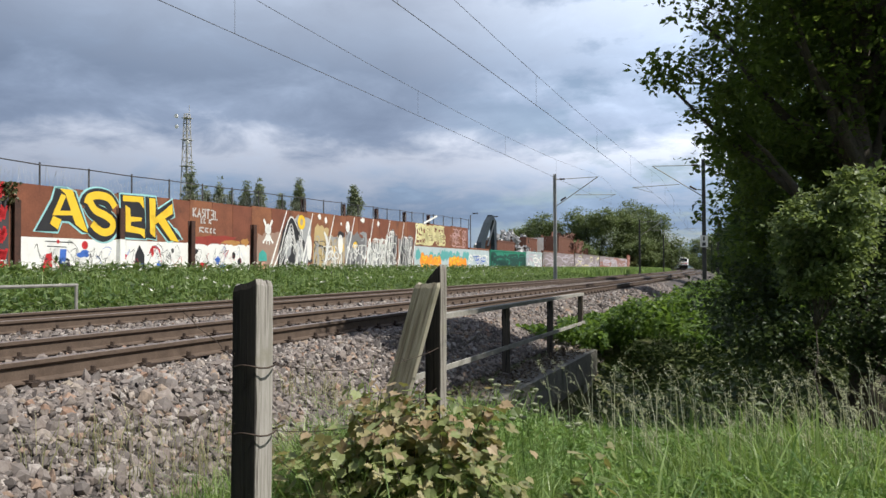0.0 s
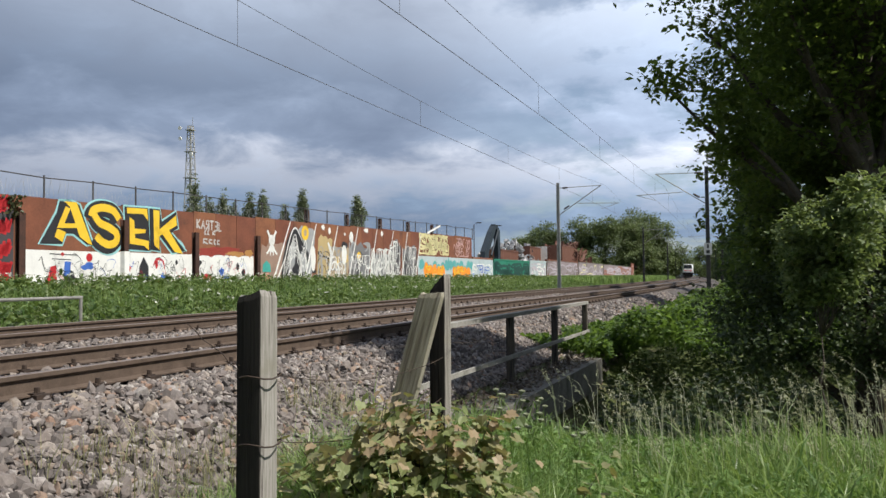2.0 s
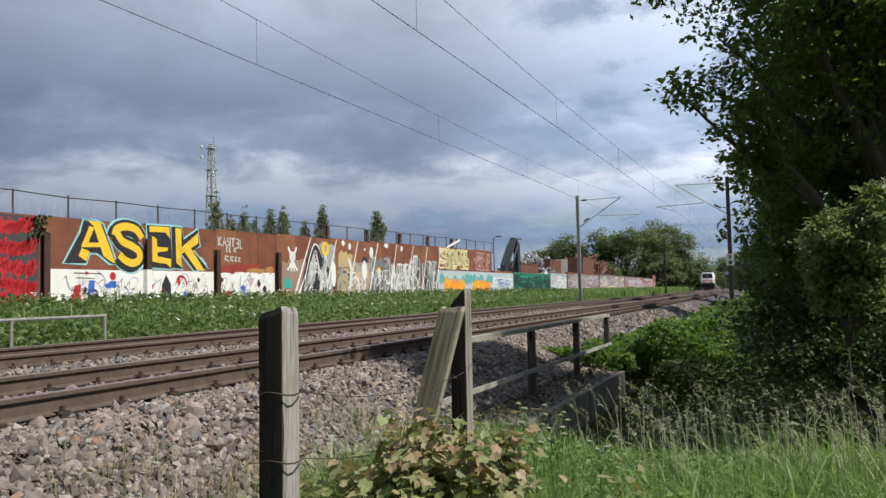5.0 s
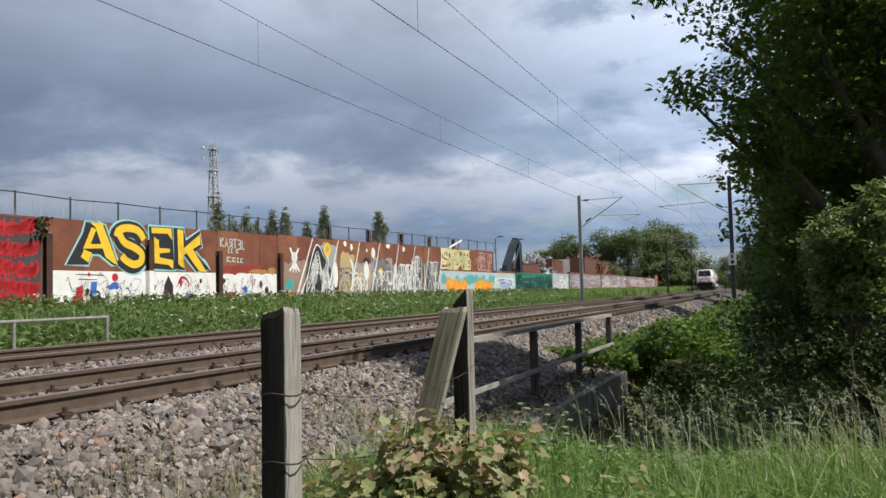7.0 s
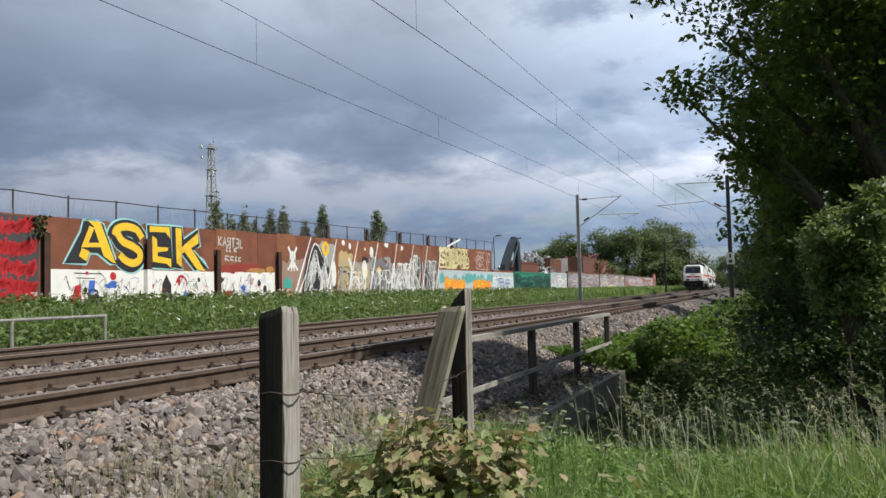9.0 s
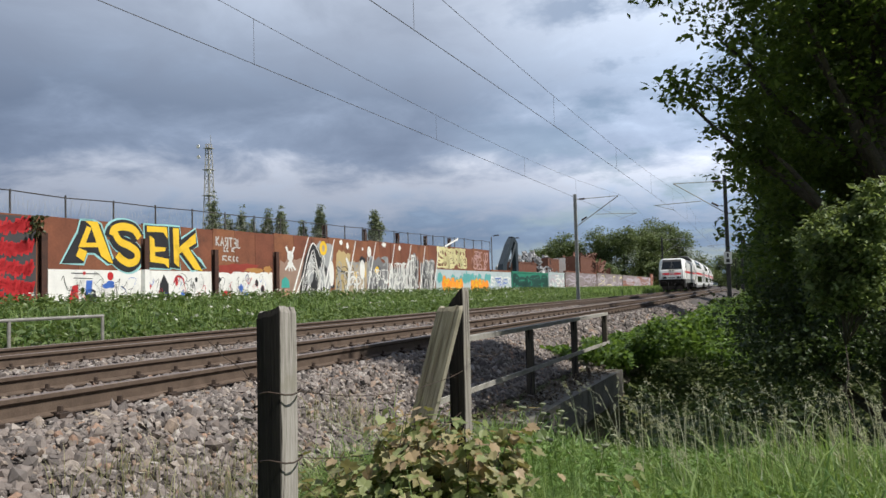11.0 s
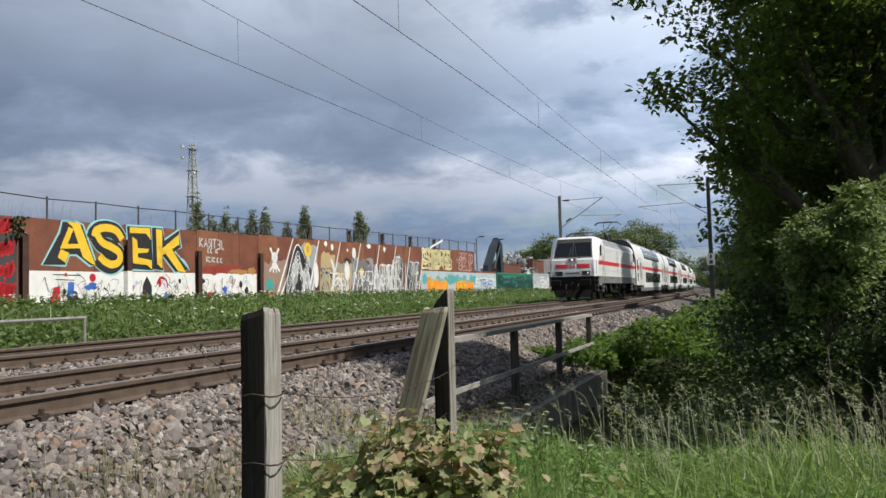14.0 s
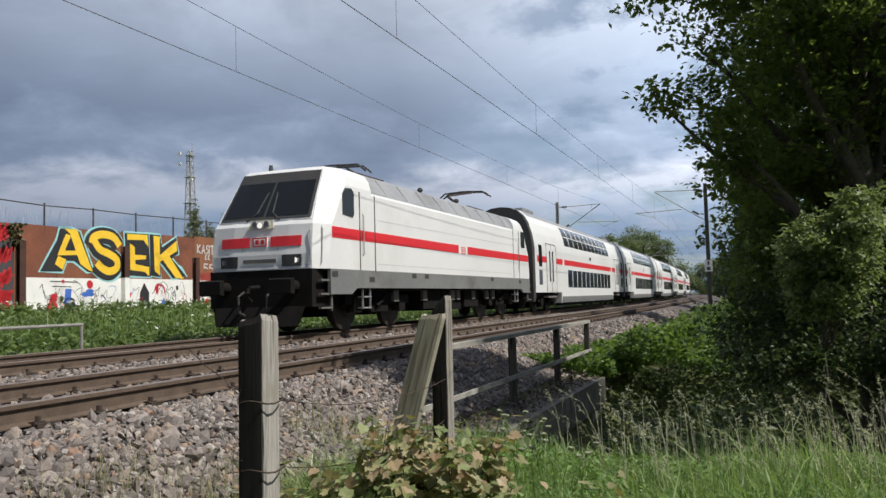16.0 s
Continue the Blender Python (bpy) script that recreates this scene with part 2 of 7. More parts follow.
def tube(bm, pts, r, n=8, cap=True):
    """A round bar through the points; r one radius or one for each point."""
    pts = [Vector(p) for p in pts]
    rs = r if isinstance(r, (list, tuple)) else [r] * len(pts)
    rings = []
    for i, p in enumerate(pts):
        d = (pts[min(i + 1, len(pts) - 1)] - pts[max(i - 1, 0)]).normalized()
        a = d.cross(Vector((0, 0, 1)) if abs(d.z) < 0.9 else Vector((1, 0, 0))).normalized()
        b = d.cross(a)
        rings.append([bm.verts.new(p + (a * math.cos(2 * math.pi * k / n) + b * math.sin(2 * math.pi * k / n)) * rs[i]) for k in range(n)])
    for r0, r1 in zip(rings, rings[1:]):
        for k in range(n):
            bm.faces.new((r0[k], r0[(k + 1) % n], r1[(k + 1) % n], r1[k]))
    if cap:
        bm.faces.new(rings[0][::-1])
        bm.faces.new(rings[-1])
    return bm


def T(pts, r, n=8):
    return tube(bmesh.new(), pts, r, n)


def loft(bm, rings, cap=True, closed=True):
    """Skin a list of rings with the same number of points."""
    vs = [[bm.verts.new(p) for p in ring] for ring in rings]
    n = len(vs[0])
    for a, b in zip(vs, vs[1:]):
        for k in range(n if closed else n - 1):
            bm.faces.new((a[k], a[(k + 1) % n], b[(k + 1) % n], b[k]))
    if cap and closed:
        bm.faces.new(vs[0][::-1])
        bm.faces.new(vs[-1])
    return bm


def prism(bm, outline, x0, x1, to):
    """Extrude a flat outline of (a, b) pairs from x0 to x1; to(x, a, b) gives the place."""
    return loft(bm, [[to(x0, a, b) for a, b in outline], [to(x1, a, b) for a, b in outline]])
# ---- ground, ballast and track ----
PROFILE_O = np.array([-400, -60, -12, -4, 1.0, 2.2, 3.0, 3.5, 4.35, 4.7, 7.2, 8.0, 11.4, 11.9, 12.9, 13.6, 15.0, 18, 24, 80, 600.0])
PROFILE_Z = np.array([-0.5, -0.5, -0.6, -0.85, -0.88, -0.86, -0.80, -0.66, -0.25, -0.215, -0.215, -0.24, -0.215, -0.25, -0.45, -0.30, -0.05, 0.05, 0.05, 0.1, 0.1])


def ground_z(x, y):
    o = offset(x, y)
    z = np.interp(o, PROFILE_O, PROFILE_Z)
    # the ditch of a small stream that passes under the line
    d = np.exp(-((y - 12.0) / 3.3) ** 4) * np.clip((2.9 - o) / 0.5, 0, 1) * np.clip((60 + x * -1) / 20, 0, 1)
    z = z - 1.1 * d
    far = np.hypot(x, y) > 3
    return z + 0.05 * np.sin(x * 1.7 + 0.4 * y) * np.cos(y * 1.3) * ((o < 2.5) & far) + 0.0


def build_ground():
    xs = np.concatenate([np.linspace(-2500, -60, 12), np.linspace(-50, -16, 18), np.arange(-15.6, 8, 0.3), np.linspace(8.5, 60, 20), np.linspace(90, 2500, 10)])
    ys = np.concatenate([np.linspace(-1500, -30, 8), np.linspace(-20, -2, 12), np.arange(-1.5, 24, 0.4), np.linspace(25, 140, 60), np.linspace(150, 520, 38), np.linspace(600, 4000, 10)])
    X, Y = np.meshgrid(xs, ys)
    Xs = X - KA * np.clip(Y, -150, 520) ** 2 / 2      # the sheet follows the bend
    Z = ground_z(Xs, Y)
    v = np.stack([Xs.ravel(), Y.ravel(), Z.ravel()], 1)
    nx = len(xs)
    i = (np.arange(len(ys) - 1)[:, None] * nx + np.arange(nx - 1)[None]).ravel()
    f = np.stack([i, i + 1, i + nx + 1, i + nx], 1)
    ob = soup("ground", v, f, "soil", smooth=True)
    ob.data.materials.append(M["ballast"])
    o = offset(Xs, Y).ravel()[f].mean(1)
    ob.data.polygons.foreach_set("material_index", ((o > 3.15) & (o < 13.2)).astype(np.int32))
    tagged(ob, "grassy ground with a grey ballast bed under the tracks", "ground", kind="structure")


build_ground()

RAIL = [(-0.075, -0.172), (0.075, -0.172), (0.075, -0.160), (0.012, -0.142), (0.009, -0.055), (0.036, -0.038), (0.036, -0.006), (0.029, 0.0),
        (-0.029, 0.0), (-0.036, -0.006), (-0.036, -0.038), (-0.009, -0.055), (-0.012, -0.142), (-0.075, -0.160)]


def build_rail(track, o):
    us = [-30, -10, 0, 5, 10, 20, 30, 45, 60, 80, 100, 130, 160, 200, 240, 280, 320, 360, 400]
    bm = loft(bmesh.new(), [[along(u, o - a, b) for a, b in RAIL] for u in us])
    ob = part("rail", bm, "rail_side", track)
    ob.data.materials.append(M["rail_top"])
    for p in ob.data.polygons:
        if p.normal.z > 0.5 and p.center.z > -0.02:
            p.material_index = 1


def sleeper_mesh():
    bm = bmesh.new()
    rings = []
    for x, w, z in ((-1.3, 0.13, -0.20), (-0.55, 0.13, -0.185), (-0.3, 0.11, -0.215), (0.3, 0.11, -0.215), (0.55, 0.13, -0.185), (1.3, 0.13, -0.20)):
        rings.append([(x, -w, -0.38), (x, w, -0.38), (x, w * 0.8, z), (x, -w * 0.8, z)])
    loft(bm, rings)
    bmesh.ops.recalc_face_normals(bm, faces=bm.faces)
    me = bpy.data.meshes.new("sleeper")
    bm.to_mesh(me)
    me.materials.append(M["sleeper"])
    return me


def clip_mesh():
    bm = bmesh.new()
    for s in (-1, 1):
        box(bm, s * 0.075 - 0.035, s * 0.075 + 0.035, -0.05, 0.05, -0.176, -0.146)
        tube(bm, [(s * 0.085, 0, -0.15), (s * 0.085, 0, -0.105)], 0.022, 6)
        box(bm, s * 0.13 - 0.03, s * 0.13 + 0.03, -0.07, 0.07, -0.19, -0.155)
    bmesh.ops.recalc_face_normals(bm, faces=bm.faces)
    me = bpy.data.meshes.new("fastening")
    bm.to_mesh(me)
    me.materials.append(M["iron"])
    return me


SLEEPER, FASTENING = sleeper_mesh(), clip_mesh()


def build_track(label, o):
    track = thing("railway_track", label, "railway track", kind="structure")
    for s in (0.753, -0.753):
        build_rail(track, o + s)
    for i in range(-6, 130):
        u = i * 0.605 + 0.36
        h = Matrix.Translation(along(u, o)) @ Matrix.Rotation(KA * u, 4, "Z")
        ob = link("sleeper", SLEEPER, None, track)
        ob.matrix_local = h
        for s in (0.753, -0.753):
            c = link("fastening", FASTENING, None, track)
            c.matrix_local = h @ Matrix.Translation((s, 0, 0))


build_track("rusty-sided railway track on concrete sleepers in grey ballast", NEAR)
build_track("railway track on concrete sleepers on which the train runs", FAR)
# ---- overhead line ----
M["wire"] = surf("dark_copper_wire", (0.10, 0.10, 0.105), (0.15, 0.15, 0.155), 3, 0.6, metal=0.4)


def build_overhead(o, contact, sag_low, sag_high, first, label):
    """Contact wire, messenger wire and droppers over one track."""
    t = thing("overhead_line", label, "overhead wire", "overhead lines", kind="structure")
    span = 61.0

    def mess(u):
        k = ((u - 59.0) / span) % 1.0
        return sag_low + (sag_high - sag_low) * (2 * k - 1) ** 2
    def zig(u):
        k = (u - 59.0) / span
        return 0.25 * (1 - 4 * abs((k / 2) % 1.0 - 0.5))
    us = list(np.arange(-20, 60, 4.0)) + list(np.arange(60, 300, 12.0))
    part("contact_wire", T([along(u, o + zig(u), contact) for u in us], 0.0076, 6), "wire", t)
    part("messenger_wire", T([along(u, o + zig(u), mess(u)) for u in us], 0.006, 6), "wire", t)
    u = first
    while u < 150:
        part("dropper", T([along(u, o + zig(u), contact), along(u, o + zig(u), mess(u))], 0.0045, 5), "wire", t)
        u += 10.0
    return t


build_overhead(NEAR, 5.56, 6.45, 7.15, 3.5, "thin overhead wires above the near track")
build_overhead(FAR, 5.70, 6.5, 7.4, 4.4, "thin overhead wires above the running track")


def build_mast(u, o, side, mat, label, box_on=False, arms=True):
    """A mast beside the line with its bracket; side +1 reaches towards the right."""
    t = thing("catenary_mast", label, "catenary mast", "masts of the line")
    x, y, _ = along(u, o)
    base = float(ground_z(np.array(x), np.array(y)))
    top = 7.75
    m = Matrix.Translation((x, y, 0))

    def P(a, z):
        return (x + a, y, z)
    bm = bmesh.new()
    r0, r1 = 0.125, 0.10
    for s in (-1, 1):     # two flanges and a web: an H section that tapers
        loft(bm, [[(x + s * r + e, y + q, z) for e, q in ((-0.012, -0.07), (0.012, -0.07), (0.012, 0.07), (-0.012, 0.07))] for r, z in ((r0, base - 0.3), (r1, top))])
    loft(bm, [[(x + e * r, y + q, z) for e, q in ((-1, -0.008), (1, -0.008), (1, 0.008), (-1, 0.008))] for r, z in ((r0, base - 0.3), (r1, top))])
    part("mast", bm, mat, t)
    part("footing", B(x - 0.35, x + 0.35, y - 0.35, y + 0.35, base - 0.4, base + 0.15), "concrete", t, bevel=0.03)
    if arms:
        n = side * (abs(o - (FAR if o > 8 else NEAR)))
        part("top_tube", T([P(side * 0.1, 7.35), P(n - side * 0.1, 7.42)], 0.028, 6), "mastgrey", t)
        part("strut", T([P(side * 0.12, 5.35), P(n - side * 0.1, 7.42)], 0.035, 6), "mastgrey", t)
        part("stay_tube", T([P(side * 0.5 * abs(n) * 0.9, 6.15), P(n + side * 1.2, 6.05)], 0.025, 6), "mastgrey", t)
        part("steady_arm", T([P(n + side * 1.15, 6.05), P(n - side * 0.1, 5.66)], 0.015, 6), "mastgrey", t)
        for a, z in ((0.35, 7.36), (0.45, 5.75)):
            part("insulator", T([P(side * a, z), P(side * (a + 0.4), z + (0.0 if z > 7 else 0.24))], 0.06, 8), "iron", t)
    if box_on:
        s = part("line_sign", B(x - 0.24, x + 0.24, y - 0.16, y - 0.13, 2.0, 2.75), "emblem_board", t, "white kilometre board with black bars")
        bm = bmesh.new()
        box(bm, x - 0.06, x + 0.06, y - 0.166, y - 0.16, 2.42, 2.68)
        box(bm, x - 0.11, x + 0.11, y - 0.166, y - 0.16, 2.08, 2.30)
        part("sign_bars", bm, "seam_black", s)
    return t


M["emblem_board"] = surf("pale_enamel_board", (0.55, 0.56, 0.56), (0.66, 0.67, 0.67), 3, 0.5)
M["seam_black"] = surf("black_enamel", (0.02, 0.02, 0.02), (0.04, 0.04, 0.04), 3, 0.5)
M["mastdark"] = surf("dark_mast_steel", (0.05, 0.05, 0.055), (0.10, 0.095, 0.09), 5, 0.7, metal=0.2)
build_mast(60.0, 13.5, 1, "mastgrey", "grey steel catenary mast with a bracket over the track")
build_mast(55.0, 2.62, -1, "mastdark", "dark catenary mast carrying a small white board", box_on=True)
for k in range(1, 4):
    build_mast(60.0 + 61 * k, 13.5, 1, "mastdark", "distant steel catenary mast beside the running track")
    build_mast(56.0 + 61 * k, 2.62, -1, "mastdark", "distant steel catenary mast beside the near track")
# ---- the painted wall across the line ----
WALL_O = 24.0
RNG = random.Random(11)


def paintmat(name, c, rough=0.6):
    return surf(name, c, tuple(min(1, q * 1.15 + 0.01) for q in c), 2.5, rough, bump=0.1, spots=tuple(q * 0.82 for q in c), fine=6)


for key, c in (("p_white", (0.74, 0.74, 0.72)), ("p_black", (0.018, 0.018, 0.022)), ("p_yellow", (0.78, 0.50, 0.03)), ("p_gold", (0.72, 0.36, 0.02)), ("p_cyan", (0.30, 0.58, 0.60)),
               ("p_red", (0.46, 0.016, 0.022)), ("p_darkgrey", (0.055, 0.05, 0.055)), ("p_blue", (0.05, 0.14, 0.50)), ("p_grey", (0.32, 0.33, 0.34)), ("p_tan", (0.42, 0.33, 0.22)),
               ("p_teal", (0.05, 0.34, 0.30)), ("p_orange", (0.85, 0.28, 0.02)), ("p_paleyellow", (0.72, 0.66, 0.36)), ("p_paleblue", (0.42, 0.50, 0.53)), ("p_pink", (0.50, 0.30, 0.28)),
               ("p_green", (0.02, 0.20, 0.13)), ("p_darkgreen", (0.008, 0.055, 0.045)), ("p_salmon", (0.62, 0.28, 0.2)), ("p_midgrey", (0.16, 0.16, 0.17)), ("p_lilac", (0.45, 0.40, 0.46)), ("p_brown", (0.13, 0.055, 0.035))):
    M[key] = paintmat(key, c)


def wall_top(y):
    return 3.72 + max(0, y - 22) * 0.0138


def on_wall(y, z, d):
    return along(y, WALL_O - d, z)


class Paint:
    """Collects flat painted shapes of one colour that lie on the wall at one layer."""

    def __init__(self, layer, slide=0.0):
        self.v, self.f, self.d, self.slide = [], [], 0.003 + 0.0035 * layer, slide

    def poly(self, pts):
        i = len(self.v)
        self.v += [on_wall(y + self.slide, z, self.d) for y, z in pts]
        self.f.append(list(range(i, i + len(pts))))
        return self

    def rect(self, y0, y1, z0, z1):
        n = max(1, round((y1 - y0) / 1.2))
        for k in range(n):
            a, b = y0 + (y1 - y0) * k / n, y0 + (y1 - y0) * (k + 1) / n
            self.poly([(a, z0), (b, z0), (b, z1), (a, z1)])
        return self

    def blob(self, y, z, ry, rz, n=18, rough=0.0):
        return self.poly([(y + ry * (1 + RNG.uniform(-rough, rough)) * math.cos(2 * math.pi * k / n), z + rz * (1 + RNG.uniform(-rough, rough)) * math.sin(2 * math.pi * k / n)) for k in range(n)])

    def stroke(self, pts, w, taper=False):
        n = len(pts)
        L, R = [], []
        for k, (y, z) in enumerate(pts):
            a, b = pts[max(k - 1, 0)], pts[min(k + 1, n - 1)]
            dy, dz = b[0] - a[0], b[1] - a[1]
            q = math.hypot(dy, dz) or 1
            h = w / 2 * ((0.35 + 0.65 * math.sin(math.pi * (k + 0.6) / (n + 0.2))) if taper else 1)
            L.append((y - dz / q * h, z + dy / q * h))
            R.append((y + dz / q * h, z - dy / q * h))
        for k in range(n - 1):
            self.poly([R[k], R[k + 1], L[k + 1], L[k]])
        return self

    def curve(self, pts, w, steps=5, taper=True):
        out = []
        P = [pts[0]] + list(pts) + [pts[-1]]
        for i in range(1, len(P) - 2):
            for s in range(steps):
                t = s / steps
                out.append(tuple(0.5 * (2 * P[i][j] + (P[i + 1][j] - P[i - 1][j]) * t + (2 * P[i - 1][j] - 5 * P[i][j] + 4 * P[i + 1][j] - P[i + 2][j]) * t * t
                                        + (3 * P[i][j] - P[i - 1][j] - 3 * P[i + 1][j] + P[i + 2][j]) * t ** 3) for j in (0, 1)))
        out.append(tuple(pts[-1]))
        return self.stroke(out, w, taper)

    def scrawl(self, y0, y1, z0, z1, n, w):
        """Looping spray-can lines that fill a field."""
        for k in range(n):
            cy, cz = RNG.uniform(y0, y1), RNG.uniform(z0, z1)
            ry, rz = (y1 - y0) * RNG.uniform(0.05, 0.16), (z1 - z0) * RNG.uniform(0.15, 0.42)
            a, turn = RNG.uniform(0, 6.28), RNG.choice((-1, 1)) * RNG.uniform(0.7, 1.3)
            pts = []
            for s in range(RNG.randint(4, 7)):
                pts.append((min(y1, max(y0, cy + ry * math.cos(a))), min(z1, max(z0, cz + rz * math.sin(a)))))
                a += turn
                cy += RNG.uniform(-0.3, 0.3) * ry
            self.curve(pts, w * RNG.uniform(0.6, 1.3), 4)
        return self

    def done(self, name, mat, parent, label=""):
        ob = soup(name, self.v, self.f, mat, parent, label)
        return ob


# the four big letters: dark block shapes and the yellow faces on them, along the wall and up
A_BACK = [
    [(22.74, 3.68), (23.32, 3.71), (23.69, 3.62), (24.4, 2.08), (24.07, 2.11), (23.41, 2.5), (23.04, 2.49), (22.87, 2.09), (21.84, 2.07), (22.61, 3.25)]]
A_FACE = [
    [(23.02, 3.51), (23.25, 3.44), (22.97, 2.87), (23.56, 2.9), (23.61, 2.73), (22.61, 2.68)],
    [(22.94, 3.69), (23.55, 3.7), (24.34, 2.11), (24.13, 2.16), (23.71, 2.39), (23.21, 3.52)],
    [(22.65, 2.66), (23.04, 2.54), (22.87, 2.16), (22.5, 2.36)]]
S_LINES = [
    [(25.77, 3.19), (25.44, 3.52), (24.87, 3.6), (24.4, 3.47), (24.28, 3.22)],
    [(24.44, 3.3), (24.71, 3.0), (25.23, 2.83), (25.62, 2.61), (25.6, 2.29), (25.23, 2.15), (24.82, 2.27), (24.54, 2.48)]]
E_BACK = [
    [(26.06, 3.74), (27.47, 3.78), (27.59, 1.96), (26.31, 2.0), (26.15, 2.24)]]
E_FACE = [
    [(26.2, 3.71), (27.39, 3.74), (27.46, 3.23), (27.15, 3.5), (26.2, 3.47)],
    [(26.35, 3.33), (26.63, 3.19), (26.65, 2.87), (27.31, 2.86), (27.29, 2.71), (26.67, 2.65), (26.67, 2.48), (27.5, 2.38), (27.5, 1.99), (27.21, 2.17), (26.37, 2.23)]]
K_BACK = [
    [(27.53, 3.78), (28.19, 3.78), (28.32, 3.26), (29.26, 3.76), (29.39, 3.02), (28.94, 2.8), (29.94, 2.02), (29.01, 1.91), (28.19, 2.61), (28.23, 1.96), (27.59, 2.02)]]
K_FACE = [
    [(27.77, 3.73), (28.16, 3.72), (28.16, 2.91), (29.26, 3.6), (29.29, 3.14), (28.78, 2.91), (29.72, 1.89), (29.16, 1.96), (28.35, 2.71), (28.16, 2.62), (28.16, 2.03), (27.83, 2.22)]]


def big_letters(wall):
    cyan, black, yellow = Paint(2), Paint(4), Paint(6)

    def step(p):
        p.d += 0.0004
        return p
    for back in (A_BACK, E_BACK, K_BACK):
        for pts in back:
            step(cyan).stroke(pts + pts[:2], 0.17)
            step(black).poly(pts)
    for pts in S_LINES:
        step(cyan).curve([(a - 0.05, b - 0.05) for a, b in pts], 0.78, taper=False)
        for k in range(4):
            step(black).curve([(a - 0.035 * k, b - 0.03 * k) for a, b in pts], 0.56, taper=False)
        step(yellow).curve(pts, 0.31, taper=False)
    for face in (A_FACE, E_FACE, K_FACE):
        for pts in face:
            step(yellow).poly(pts)
    # a loose tag beside the last letter
    step(cyan).curve([(28.9, 2.05), (29.4, 2.5), (29.85, 2.15), (29.6, 1.9)], 0.07)
    cyan.done("painted_letter_outline", "p_cyan", wall, "pale blue outline of the painted letters")
    black.done("painted_letter_shadow", "p_black", wall, "black block shadow of the painted letters")
    yellow.done("painted_letters", "p_yellow", wall, "large yellow painted letters ASEK")


def small_letters(wall):
    """The white word in stick letters, with two fainter lines below."""
    p = Paint(5)
    S = {"K": [[(0, 0), (0, 1)], [(0.8, 1), (0.05, 0.45), (0.85, 0)]], "A": [[(0, 0), (0.45, 1), (0.9, 0)], [(0.2, 0.38), (0.7, 0.38)]],
         "R": [[(0.85, 0), (0.85, 1), (0.15, 0.95), (0.1, 0.6), (0.85, 0.5), (0.05, 0)]], "T": [[(0.45, 0), (0.45, 1)], [(0, 1), (0.95, 1)]],
         "E": [[(0.1, 1), (0.8, 1), (0.8, 0), (0.05, 0)], [(0.8, 0.5), (0.2, 0.5)]], "L": [[(0.1, 1), (0.1, 0), (0.8, 0.05)]]}
    for i, ch in enumerate("KARTEL"):
        for st in S[ch]:
            p.stroke([(30.72 + i * 0.325 + a * 0.27, 3.10 + b * 0.42 - i * 0.012) for a, b in st], 0.085)
    for y0, y1, z0, z1 in ((31.3, 31.4, 2.82, 3.02), (31.52, 31.62, 2.82, 3.02), (31.9, 32.08, 2.84, 3.0), (31.2, 31.5, 2.40, 2.62), (31.62, 31.85, 2.40, 2.60), (32.0, 32.12, 2.38, 2.60), (32.25, 32.4, 2.38, 2.58)):
        p.stroke([(y0, z0), (y0, z1)], 0.07), p.stroke([(y0, z1), (y1, z1)], 0.07), p.stroke([(y0, (z0 + z1) / 2), (y1, z0)], 0.07)
    p.done("painted_word", "p_grey_white", wall, "white painted word KARTEL")


M["p_grey_white"] = paintmat("p_grey_white", (0.50, 0.48, 0.46))


